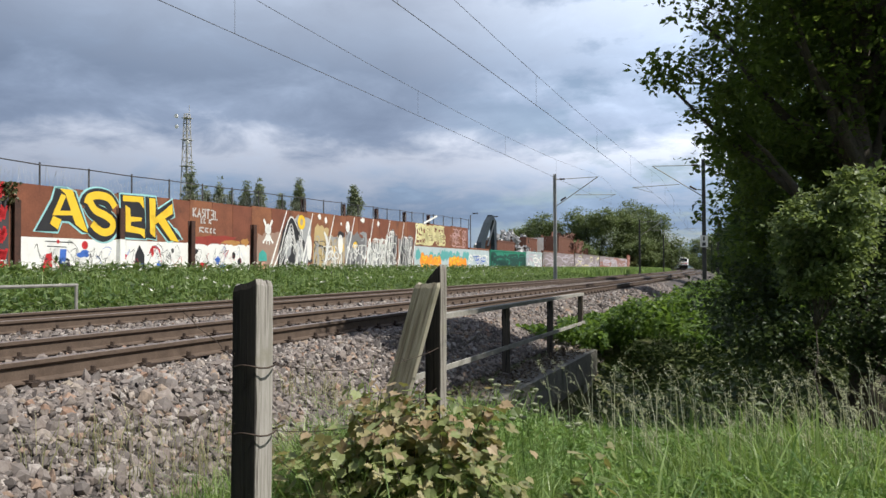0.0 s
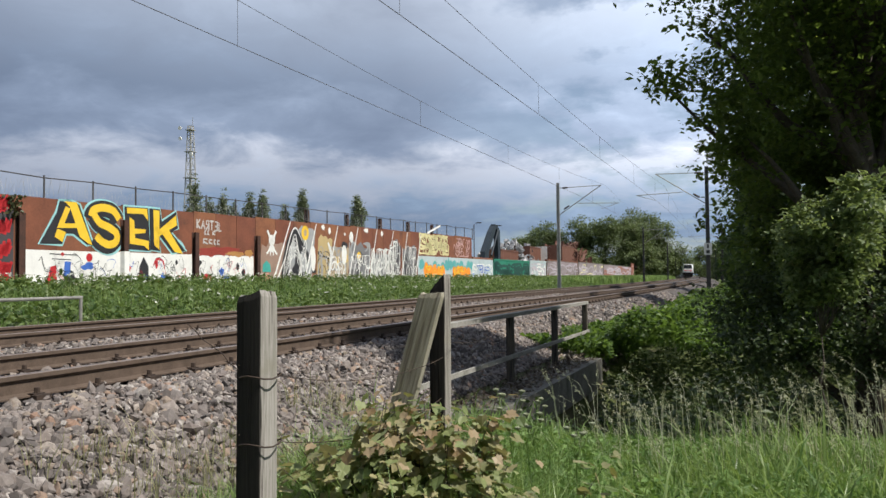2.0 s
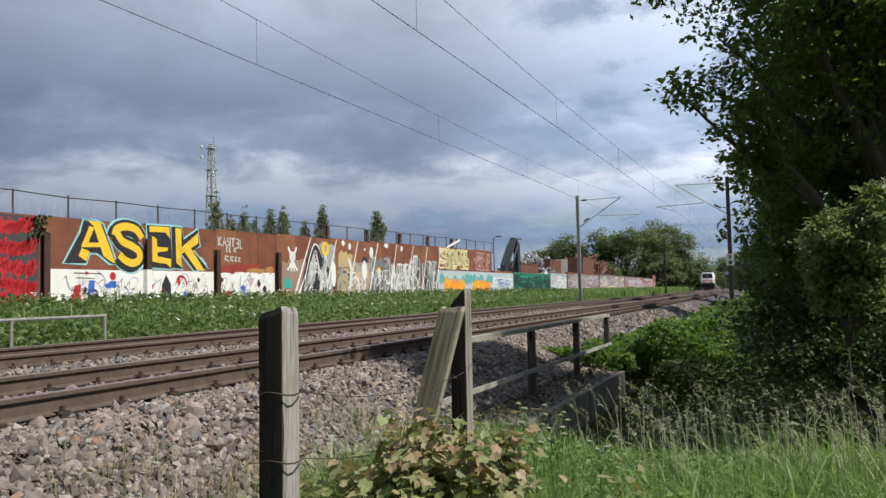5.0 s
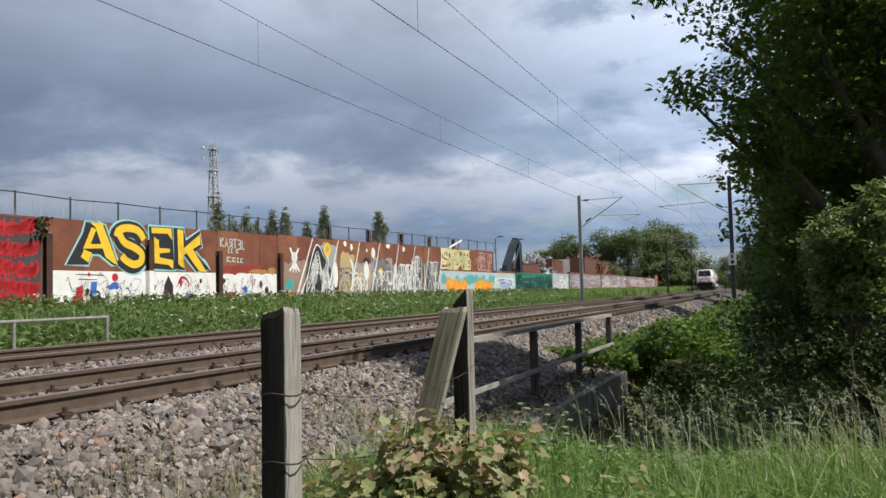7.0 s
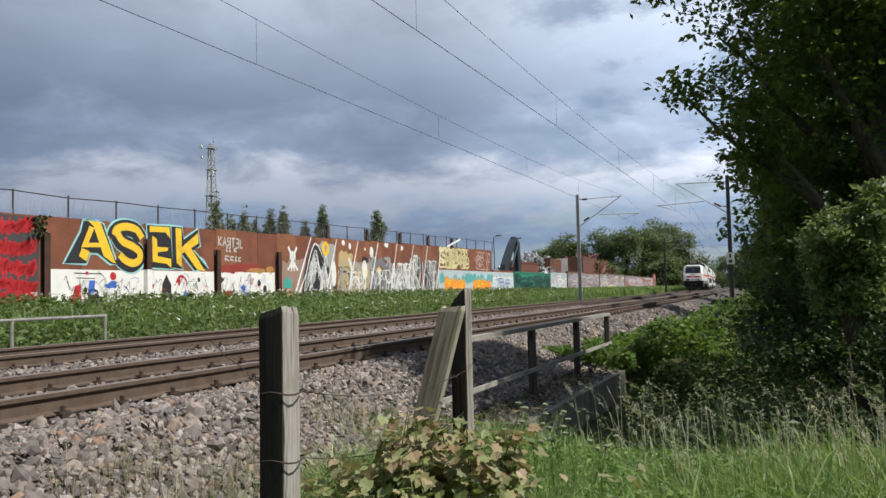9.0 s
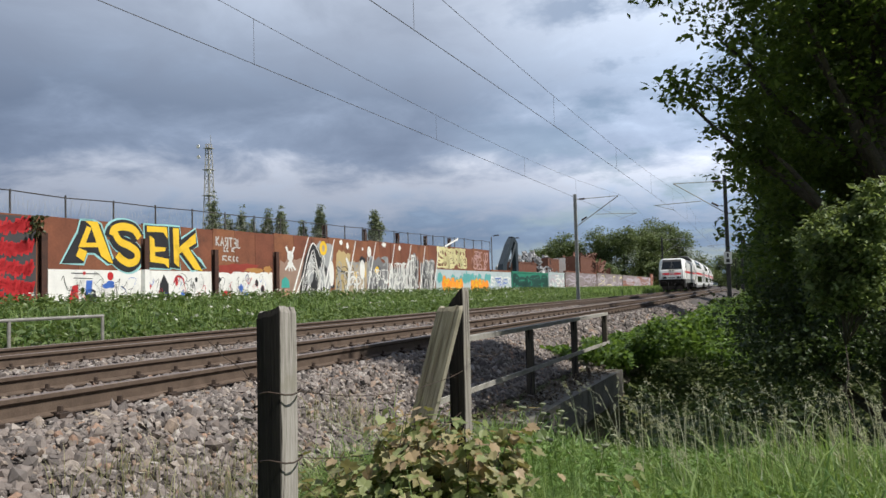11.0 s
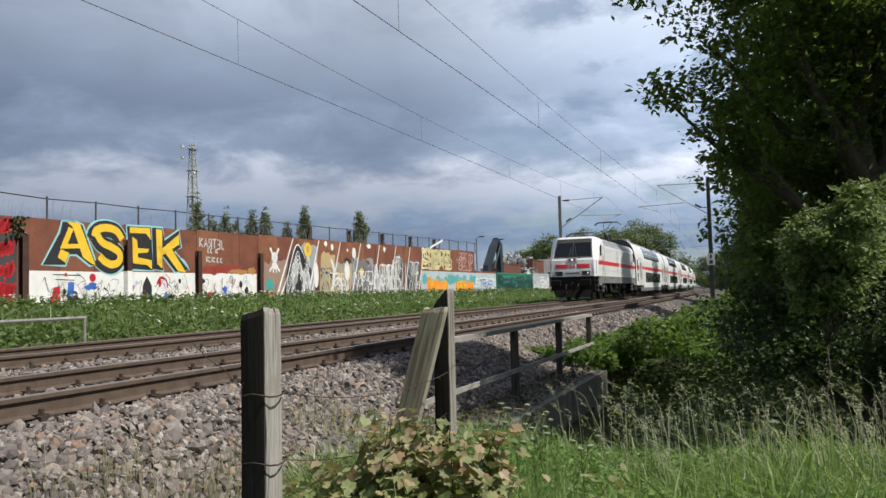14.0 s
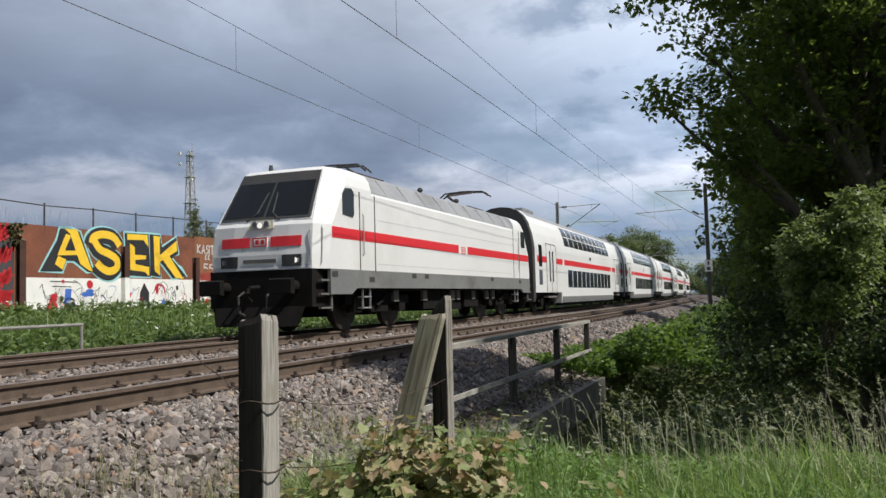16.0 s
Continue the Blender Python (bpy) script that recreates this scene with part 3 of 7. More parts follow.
def white_band(wall):
    w = Paint(1)
    for a, b in ((21.25, 25.7), (25.7, 30.3), (30.3, 35.3)):
        w.rect(a, b, 0.1, 1.88 + RNG.uniform(-0.03, 0.03))
    w.done("white_painted_band", "p_white", wall, "white painted lower band of the wall")
    k, r, b, g = Paint(3), Paint(3), Paint(3), Paint(4)
    r.blob(24.2, 1.62, 0.16, 0.16), b.blob(24.1, 1.24, 0.32, 0.11), b.blob(24.2, 1.36, 0.2, 0.08), g.blob(24.15, 1.12, 0.12, 0.05)
    r.poly([(22.1, 0.55), (22.35, 1.25), (22.6, 1.3), (22.65, 0.6)]), b.poly([(23.0, 1.45), (23.3, 1.45), (23.25, 0.9), (22.95, 0.9)])
    k.blob(23.2, 0.85, 0.3, 0.28, rough=0.2), k.poly([(26.9, 0.6), (26.95, 1.3), (27.2, 1.72), (27.5, 1.3), (27.5, 0.6)])
    k.stroke([(22.3, 1.72), (23.6, 1.70)], 0.035), k.stroke([(22.4, 1.54), (23.3, 1.52)], 0.03), r.blob(22.9, 1.72, 0.07, 0.07)
    for c in (21.9, 22.6, 23.5, 24.5, 25.0, 26.3, 27.0, 27.8, 28.3, 28.8, 29.4, 31.0, 31.6, 32.1, 32.7, 33.2, 33.8, 34.3):
        for q in range(5):
            y0, z0 = c + RNG.uniform(-0.3, 0.3), RNG.uniform(0.7, 1.6)
            pts = [(y0, z0), (y0 + RNG.uniform(0.05, 0.3), z0 + RNG.uniform(-0.3, 0.35)), (y0 + RNG.uniform(0.1, 0.5), z0 + RNG.uniform(-0.4, 0.2)), (y0 + RNG.uniform(0, 0.3), z0 - RNG.uniform(0.2, 0.5))]
            (k if RNG.random() < 0.75 else RNG.choice((r, b))).curve([(y_, max(0.5, min(1.78, z_))) for y_, z_ in pts], RNG.uniform(0.014, 0.032))
    for c, z, col in ((28.0, 1.45, r), (28.4, 0.8, b), (31.4, 0.85, r), (32.6, 1.1, b), (33.0, 0.75, b), (33.9, 1.35, k), (34.4, 1.05, k), (30.9, 1.5, k), (26.3, 1.2, r), (26.35, 0.85, k), (29.3, 1.5, k)):
        col.blob(c, z, RNG.uniform(0.08, 0.2), RNG.uniform(0.1, 0.25), rough=0.25)
    r.curve([(27.8, 1.35), (28.0, 1.62), (28.4, 1.55), (28.5, 1.2)], 0.09), r.curve([(31.2, 0.6), (31.35, 0.95), (31.7, 0.85), (31.75, 0.5)], 0.12)
    k.done("black_mural_drawing", "p_black", wall), r.done("red_mural_drawing", "p_red", wall), b.done("blue_mural_drawing", "p_blue", wall), g.done("white_mural_drawing", "p_white", wall)


def red_block(wall):
    Paint(1).rect(6, 20.75, 0.05, 3.66).done("dark_painted_field", "p_darkgrey", wall, "dark grey painted field")
    r = Paint(3)
    for z in (3.36, 2.66, 1.96, 1.28, 0.7):
        y = 12.0
        while y < 20.6:
            h = RNG.uniform(0.20, 0.62)
            zz = z + 0.13 * math.sin(y * 1.7 + z) + RNG.uniform(-0.05, 0.05)
            r.stroke([(y, zz - h / 2), (y + 0.05, zz), (y + 0.13, zz + h / 2)], RNG.uniform(0.06, 0.12))
            y += 0.05
    r.done("red_painted_stripes", "p_red", wall, "ragged red painted stripes")


M["p_rustred"] = paintmat("p_rustred", (0.27, 0.04, 0.028))
M["p_dusktan"] = paintmat("p_dusktan", (0.30, 0.20, 0.155))
M["p_ochretan"] = paintmat("p_ochretan", (0.46, 0.35, 0.17))


def murals_middle(wall):
    for y0, y1, z1, c in ((35.3, 38.0, 2.75, "p_dusktan"), (38.6, 41.3, 3.7, "p_grey"), (41.3, 43.4, 3.3, "p_ochretan"), (43.0, 45.8, 2.8, "p_tan"), (45.4, 48.8, 2.9, "p_midgrey"), (48.8, 51.8, 2.6, "p_grey"), (51.6, 54.0, 3.3, "p_midgrey"), (54.0, 57.0, 3.1, "p_midgrey")):
        pts = [(y0, 0.1), (y1 - 0.6, 0.1), (y1, z1 - 0.2)] + [(y1 - (y1 - y0 - 0.4) * k / 6, z1 + RNG.uniform(-0.35, 0.25)) for k in range(1, 6)] + [(y0 + 0.35, z1 - 0.2)]
        Paint(1, 0.4).poly(pts).done("mural_field", c, wall)
    w = Paint(6, 0.4)
    for a, b in ((38.5, 36.5), (41.4, 39.8), (44.1, 42.5), (46.9, 45.3), (49.8, 48.4), (52.6, 51.0), (55.2, 53.8), (57.9, 56.5)):
        t = wall_top(a) - 0.05
        w.poly([(b - 0.04, 0.3), (b + 0.16, 0.3), (a + 0.03, t), (a - 0.06, t)])
        if a < 43:
            w.poly([(b + 0.25, 0.3), (b + 0.5, 0.3), (a - 0.3, t - 1.6)])
    w.done("white_slanting_lines", "p_white", wall, "thin white slanting painted lines")
    # a hooded dark shape with pale folds
    k, g, f = Paint(3, 0.4), Paint(4, 0.4), Paint(5, 0.4)
    k.poly([(37.5, 0.5), (37.6, 1.6), (38.1, 2.8), (38.6, 3.45), (39.1, 3.6), (39.6, 3.3), (40.0, 2.6), (40.5, 2.2), (40.4, 1.2), (40.0, 0.5)])
    g.poly([(38.3, 1.0), (38.35, 2.2), (38.8, 3.1), (39.1, 2.4), (38.9, 1.5)])
    g.poly([(39.5, 1.0), (39.6, 2.3), (40.1, 2.2), (40.3, 1.2)])
    for q in range(16):
        y = RNG.uniform(37.7, 40.2)
        z = RNG.uniform(0.7, 2.6)
        f.curve([(y, z), (y + 0.2, z + 0.35), (y + 0.32, z + 0.1), (y + 0.28, z - 0.4)], 0.07)
    f.curve([(37.7, 0.7), (38.0, 2.0), (38.7, 3.4), (39.2, 3.5), (39.8, 2.8)], 0.09)
    k.blob(38.7, 1.9, 0.18, 0.5)
    # folds of the hood, line beside line
    for q in range(6):
        e = q * 0.16
        f.curve([(37.75 + e * 0.6, 0.6 + e), (38.0 + e, 1.5 + 0.6 * e), (38.55 + 0.5 * e, 2.6 - 0.9 * e), (39.0, 3.2 - 1.4 * e), (39.3 + 0.4 * e, 2.5 - 1.1 * e), (39.7 - 0.3 * e, 1.4 - 0.3 * e), (39.4 - e * 0.4, 0.6)], 0.05)
        f.curve([(39.7 + 0.1 * q, 2.6 - 0.2 * q), (40.15, 2.1 - 0.15 * q), (40.3, 1.3), (40.0 + 0.05 * q, 0.6)], 0.045)
    # pale plain ovals and dark marks
    f.blob(41.0, 1.9, 0.28, 0.75), k.blob(41.1, 1.15, 0.25, 0.12), k.blob(41.05, 2.5, 0.2, 0.08), k.blob(41.3, 0.8, 0.4, 0.18)
    f.blob(44.9, 2.2, 0.35, 0.62), k.blob(45.0, 2.8, 0.45, 0.22, rough=0.2), f.blob(45.9, 3.35, 0.28, 0.36), f.blob(43.0, 3.62, 0.16, 0.2, rough=0.2), f.blob(45.0, 3.5, 0.1, 0.1), f.blob(42.2, 3.8, 0.22, 0.15, rough=0.3), f.blob(48.1, 3.9, 0.3, 0.15, rough=0.3), f.blob(50.6, 3.8, 0.2, 0.2, rough=0.3)
    f.curve([(43.0, 0.8), (43.3, 1.6), (43.9, 1.7), (44.2, 1.0), (43.6, 0.7)], 0.14), f.curve([(42.8, 2.9), (43.2, 2.2), (43.0, 1.4)], 0.3)
    k.scrawl(41.6, 45.2, 0.5, 2.3, 16, 0.07), g.scrawl(41.6, 45.2, 0.5, 2.6, 16, 0.12), f.scrawl(42.6, 45.0, 0.5, 2.0, 9, 0.08)
    f.scrawl(45.6, 48.6, 0.5, 2.2, 14, 0.10), k.scrawl(45.6, 48.6, 0.5, 2.4, 10, 0.08), g.scrawl(45.6, 48.6, 0.6, 3.0, 9, 0.2)
    f.scrawl(48.8, 51.8, 0.6, 2.7, 26, 0.14), k.scrawl(48.8, 51.6, 0.6, 2.4, 14, 0.1)
    f.scrawl(51.7, 54.2, 0.5, 3.3, 22, 0.10), k.scrawl(51.7, 54.0, 0.5, 3.0, 16, 0.12)
    f.scrawl(54.4, 57.0, 0.5, 3.0, 18, 0.07), k.scrawl(54.4, 57.0, 0.5, 2.8, 18, 0.12)
    k.done("dark_mural_shapes", "p_black", wall), g.done("grey_mural_shapes", "p_grey", wall), f.done("pale_mural_shapes", "p_white", wall)
    y = Paint(4, 0.4)
    y.blob(40.1, 3.35, 0.42, 0.42), y.blob(44.0, 1.75, 0.2, 0.35), y.blob(45.2, 2.0, 0.15, 0.3), y.blob(47.0, 2.2, 0.3, 0.22, rough=0.2)
    y.done("yellow_mural_spots", "p_yellow", wall)
    Paint(5, 0.4).blob(40.1, 3.35, 0.16, 0.2).done("brown_mural_spot", "p_tan", wall)
    # a small pale animal shape and a green disc
    b = Paint(5, 0.4)
    b.blob(36.6, 2.8, 0.3, 0.28), b.blob(36.6, 2.35, 0.28, 0.2)
    for s in (-1, 1):
        b.stroke([(36.6 + s * 0.15, 2.9), (36.6 + s * 0.42, 3.3)], 0.16), b.stroke([(36.6 + s * 0.1, 2.4), (36.6 + s * 0.5, 2.05)], 0.14), b.stroke([(36.6 + s * 0.1, 2.4), (36.6 + s * 0.15, 1.98)], 0.1)
    b.done("pale_animal_shape", "p_white", wall)
    Paint(4, 0.4).poly([(35.7, 1.1), (36.5, 1.1), (36.45, 1.5), (36.1, 1.7), (35.75, 1.5)]).done("green_mural_shape", "p_teal", wall)
    Paint(4, 0.4).poly([(35.8, 0.4), (36.4, 0.4), (36.3, 1.05), (35.9, 1.0)]).done("salmon_mural_shape", "p_salmon", wall)
    d = Paint(2, 0.4)
    d.blob(32.4, 2.1, 1.5, 0.2, n=40, rough=0.35), d.blob(31.3, 2.05, 0.9, 0.22, n=30, rough=0.35)
    d.done("dark_spray_smear", "p_rustred", wall)
    o = Paint(3, 0.4)
    o.blob(33.4, 1.98, 0.8, 0.12, rough=0.4), o.blob(34.5, 2.05, 0.35, 0.2, rough=0.4)
    o.done("ochre_spray_smear", "p_gold_dull", wall)


M["p_gold_dull"] = paintmat("p_gold_dull", (0.40, 0.20, 0.06))


def murals_far(wall):
    Paint(1).rect(57.6, 77.9, 0.05, 2.42).done("pale_blue_painted_band", "p_paleblue", wall, "pale blue painted lower band")
    p = Paint(4)
    p.scrawl(58.0, 64.6, 2.62, 4.15, 55, 0.17)
    p.done("pale_yellow_tags", "p_paleyellow", wall, "pale yellow looping graffiti")
    q = Paint(4)
    q.scrawl(66.0, 70.4, 2.6, 4.1, 24, 0.12)
    q.done("faint_pink_tags", "p_pink", wall)
    t, o, y, k = Paint(3), Paint(5), Paint(6), Paint(6)
    for a, b in ((58.9, 63.6), (65.6, 70.4)):
        for i in range(7):
            c = a - 0.5 + (b - a + 1.0) * i / 6
            t.blob(c, 1.45 + RNG.uniform(-0.1, 0.35), 0.55, 0.42, rough=0.2)
            if 0 < i < 6:
                o.blob(c, 1.05 + RNG.uniform(-0.05, 0.25), 0.55, 0.62, rough=0.15)
        y.scrawl(a + 0.3, b - 0.3, 0.7, 1.6, 12, 0.09)
    t.blob(64.6, 1.9, 0.25, 0.5, rough=0.3)
    t.done("teal_tag_outline", "p_teal_pale", wall), o.done("orange_tags", "p_orange", wall, "orange bubble graffiti"), y.done("yellow_tag_lines", "p_yellow", wall)
    b, w = Paint(5), Paint(4)
    w.scrawl(71.2, 77.4, 0.6, 1.9, 22, 0.16), b.scrawl(71.0, 77.0, 0.6, 1.8, 10, 0.08)
    w.done("white_tags", "p_white", wall), b.done("blue_tags", "p_blue", wall)


M["p_teal_pale"] = paintmat("p_teal_pale", (0.10, 0.36, 0.36))


def build_wall():
    wall = thing("wall_west", "tall rusty steel wall between iron posts covered in murals", "wall", kind="structure")
    posts = [20.94 + 5.05 * i for i in range(-3, 12)]
    posts[posts.index(max(posts))] = 77.9
    posts[5], posts[6] = 30.5, 35.5
    for i, (a, b) in enumerate(zip(posts, posts[1:])):
        top = wall_top((a + b) / 2)
        if a > 70:
            top = 2.6
        elif b > 71:
            b = 71.0
        n = 3
        for k in range(n):       # each bay is closed with steel sheets side by side
            y0, y1 = a + (b - a) * k / n + 0.012, a + (b - a) * (k + 1) / n - 0.012
            bm = loft(bmesh.new(), [[along(y, WALL_O - d, z) for d, z in ((0, -0.2), (0, top), (-0.12, top), (-0.12, -0.2))] for y in (y0, y1)])
            part("steel_sheet", bm, "rust", wall)
    for i, y in enumerate(posts[:-1]):
        tall = 0.75 if 40 < y < 66 else (-0.95 if 28 < y < 36 else -0.6 if y < 28 else 0.0)
        z1 = wall_top(y) + tall if y < 70 else 2.7
        bm = bmesh.new()
        back = 0.0 if y < 36 else -0.36
        for d0, d1, h in ((back, back + 0.02, 0.13), (back + 0.2, back + 0.22, 0.13), (back + 0.02, back + 0.2, 0.012)):
            loft(bm, [[along(y + q, WALL_O - d, z) for q, d in ((-h, d0), (h, d0), (h, d1), (-h, d1))] for z in (-0.2, z1)])
        part("iron_post", bm, "post_iron", wall, "dark rusty iron post")
        if 22 < y < 28:
            bm = loft(bmesh.new(), [[along(y + q, WALL_O - d, z) for q, d in ((-0.137, 0.006), (0.137, 0.006), (0.137, 0.228), (-0.137, 0.228))] for z in (0.1, 1.9)])
            part("post_paint", bm, "p_white", wall)
    red_block(wall), white_band(wall), big_letters(wall), small_letters(wall), murals_middle(wall), murals_far(wall)


M["post_iron"] = surf("post_iron", (0.035, 0.018, 0.014), (0.09, 0.04, 0.028), 3, 0.8, bump=0.3)
build_wall()


def build_wall_fence():
    f = thing("wall_top_fence", "thin steel security fence with wire on the wall", "fence", kind="structure")
    ys = [8 + 2.35 * i for i in range(28)]
    for y in ys:
        z = wall_top(y)
        part("fence_post", T([along(y, WALL_O + 0.06, z - 0.2), along(y, WALL_O + 0.06, z + 0.85)], 0.035, 6), "mastdark", f)
    part("fence_rail", T([along(y, WALL_O + 0.06, wall_top(y) + 0.78 + 0.05 * math.sin(y * 1.3)) for y in ys], 0.024, 6), "mastdark", f)
    v, fc = [], []
    for y in np.arange(8, 72, 0.16):     # looping razor wire
        z = wall_top(y)
        for k in range(2):
            h = RNG.uniform(0.35, 0.75)
            d, e = RNG.uniform(-0.12, 0.12), RNG.uniform(-0.15, 0.15)
            a, b = along(y, WALL_O + 0.06 + d, z), along(y + e, WALL_O + 0.06 - d, z + h)
            i = len(v)
            v += [a, a + Vector((0, 0.008, 0)), b + Vector((0, 0.008, 0)), b]
            fc.append([i, i + 1, i + 2, i + 3])
    ob = soup("razor_wire", v, fc, "galv", f, "dull looping razor wire")
    ob["kind"] = "stuff"


build_wall_fence()


def build_ivy():
    """A tuft of ivy that hangs over the wall's top beside the first post."""
    rs = np.random.RandomState(3)
    n = 130
    c = np.array([list(along(20.72 + 0.16 * rs.normal(), WALL_O - 0.05 - 0.08 * rs.rand(), 3.72 - 0.75 * rs.rand() ** 1.3)) for _ in range(n)])
    v, f = leaf_cloud(c, 0.12, 5, 0.8)
    ob = soup("ivy", v, f, "ivy_leaf")
    tagged(ob, "tuft of dark ivy hanging over the wall", "ivy", kind="stuff")
    t = thing("white_plate", "small tilted white plate on the wall fence", "sign")
    part("plate", loft(bmesh.new(), [[along(59.6 + a, WALL_O - d, 4.25 + 0.25 * a + b) for b, d in ((-0.08, 0.05), (0.08, 0.05), (0.08, 0.02), (-0.08, 0.02))] for a in (0.0, 3.0)]), "p_white", t)


IVY = build_ivy


M["p_dulllilac"] = paintmat("p_dulllilac", (0.27, 0.225, 0.24))
M["p_dusty"] = paintmat("p_dusty", (0.20, 0.165, 0.16))
M["p_brickred"] = paintmat("p_brickred", (0.27, 0.105, 0.075))


def build_board_gate():
    """Green container doors and pale hoardings after the wall's end."""
    def hoarding(name, label, cat, y0, y1, z1, mat, n, tags=()):
        t = thing(name, label, cat, "boards after the wall", m=None)
        for k in range(n):
            a, b = y0 + (y1 - y0) * k / n + 0.04, y0 + (y1 - y0) * (k + 1) / n - 0.04
            bm = loft(bmesh.new(), [[along(y, WALL_O - d, z) for d, z in ((0, -0.1), (0, z1), (-0.2, z1), (-0.2, -0.1))] for y in (a, b)])
            part("board", bm, mat, t)
        bm = loft(bmesh.new(), [[along(y, WALL_O - d, z) for d, z in ((0.05, z1 - 0.1), (0.05, z1 + 0.05), (-0.25, z1 + 0.05), (-0.25, z1 - 0.1))] for y in (y0, y1)])
        part("top_rail", bm, mat, t)
        for c, m_, num, w in tags:
            pt = Paint(c)
            pt.scrawl(y0 + 0.4, y1 - 0.4, 0.5, z1 - 0.35, num, w)
            pt.done("tag", m_, t)["kind"] = "stuff"
        return t
    hoarding("green_container", "dark green steel container doors with black tags", "container", 78.2, 93.3, 2.5, "p_green", 3, ((3, "p_darkgreen", 30, 0.4),))
    hoarding("pale_hoarding", "pale grey hoarding with lilac and white tags", "hoarding", 93.6, 102.4, 2.6, "p_paleblue", 2, ((3, "p_lilac", 16, 0.25), (4, "p_white", 12, 0.2)))
    hoarding("rusty_hoarding", "rusty brown hoarding with white tags", "hoarding", 102.8, 126, 2.9, "rust", 5, ((3, "p_dusty", 40, 0.6), (4, "p_dulllilac", 30, 0.4), (5, "p_lilac", 12, 0.2)))
    hoarding("weathered_hoarding", "weathered grey hoarding with yellow tags", "hoarding", 126.5, 155, 2.9, "p_dusty", 5, ((3, "p_dulllilac", 44, 0.6), (4, "p_paleyellow", 5, 0.3), (5, "p_lilac", 10, 0.3)))
    hoarding("faded_hoarding", "faded brown hoarding with pale tags", "hoarding", 155.5, 214, 2.9, "p_dusty", 6, ((3, "p_dulllilac", 70, 0.6), (4, "p_brickred", 20, 0.5), (5, "p_lilac", 16, 0.4)))
    hoarding("brick_shed", "low red-brown brick shed at the end of the boards", "shed", 215, 236, 3.9, "p_brickred", 2, ((3, "p_pink", 16, 0.5),))


build_board_gate()


def build_scrapyard():
    O = 33.0
    # heap of crushed metal
    v, fc = [], []
    for k in range(700):
        u, w = RNG.uniform(104, 132), RNG.uniform(-4, 4)
        h = 6.6 * max(0.1, 1 - ((u - 119) / 17) ** 2) * max(0.3, 1 - (w / 5.5) ** 2)
        z = RNG.uniform(0.2, 1.0) * h
        s = [RNG.uniform(0.12, 0.9) for _ in range(3)]
        r = Euler((RNG.uniform(0, 6), RNG.uniform(0, 6), RNG.uniform(0, 6))).to_matrix()
        c = along(u, O + w, z)
        i = len(v)
        for a in (-1, 1):
            for b in (-1, 1):
                for d in (-1, 1):
                    v.append(c + r @ Vector((a * s[0] / 2, b * s[1] / 2, d * s[2] / 4)))
        fc += [[i + q for q in f] for f in ((0, 1, 3, 2), (4, 6, 7, 5), (0, 4, 5, 1), (2, 3, 7, 6), (0, 2, 6, 4), (1, 5, 7, 3))]
    ob = soup("scrap_heap", v, fc, M["scrap"])
    tagged(ob, "heap of crushed white and grey scrap metal", "scrap heap", kind="stuff")

    def container(label, u0, u1, z0, z1, mat, o=31.0):
        t = thing("freight_container", label, "container", "containers in the yard")
        n = int((u1 - u0) / 0.35)
        body = bmesh.new()
        pts = []
        for k in range(n + 1):
            pts.append((u0 + (u1 - u0) * k / n, 0.06 * (k % 2)))
        ring0 = [along(u, o - d, z0) for u, d in pts] + [along(u1, o + 2.4, z0), along(u0, o + 2.4, z0)]
        ring1 = [along(u, o - d, z1) for u, d in pts] + [along(u1, o + 2.4, z1), along(u0, o + 2.4, z1)]
        loft(body, [ring0, ring1])
        part("corrugated_body", body, mat, t)
        for z in (z0, z1 - 0.15):
            part("side_rail", loft(bmesh.new(), [[along(u, o - d, q) for d, q in ((0.09, z), (0.09, z + 0.15), (0, z + 0.15), (0, z))] for u in (u0, u1)]), mat, t)
    container("rusty brown freight container in the scrap yard", 100.5, 109.5, 0.1, 4.3, "p_box", 29.5)
    container("brown freight container behind the scrap heap", 119, 131, 0.1, 5.3, "p_box", 30)
    container("white freight container in the scrap yard", 126.5, 137.5, 0.1, 5.5, "p_white", 28.5)
    container("tall red-brown freight container in the yard", 126.5, 137, 0.1, 5.7, "p_box", 26.5)
    # heap of rusty scrap
    v, fc = [], []
    for k in range(420):
        u, w = RNG.uniform(130, 172), RNG.uniform(-2.5, 2.5)
        h = 6.4 * max(0.12, 1 - ((u - 143) / 26) ** 2)
        c = along(u, 29 + w, RNG.uniform(0.1, 1) * h)
        L, r = RNG.uniform(0.6, 2.4), Euler((RNG.uniform(0, 6), RNG.uniform(0, 6), RNG.uniform(0, 6))).to_matrix()
        i = len(v)
        for a in (-1, 1):
            for b in (-1, 1):
                for d in (-1, 1):
                    v.append(c + r @ Vector((a * L / 2, b * 0.2, d * 0.08)))
        fc += [[i + q for q in f] for f in ((0, 1, 3, 2), (4, 6, 7, 5), (0, 4, 5, 1), (2, 3, 7, 6), (0, 2, 6, 4), (1, 5, 7, 3))]
    ob = soup("rusty_scrap_heap", v, fc, "p_box")
    tagged(ob, "low heap of rusty scrap beams", "scrap heap", kind="stuff")
    # grab crane
    t = thing("grab_crane", "dark blue grab crane arm bent over the scrap heap", "crane")
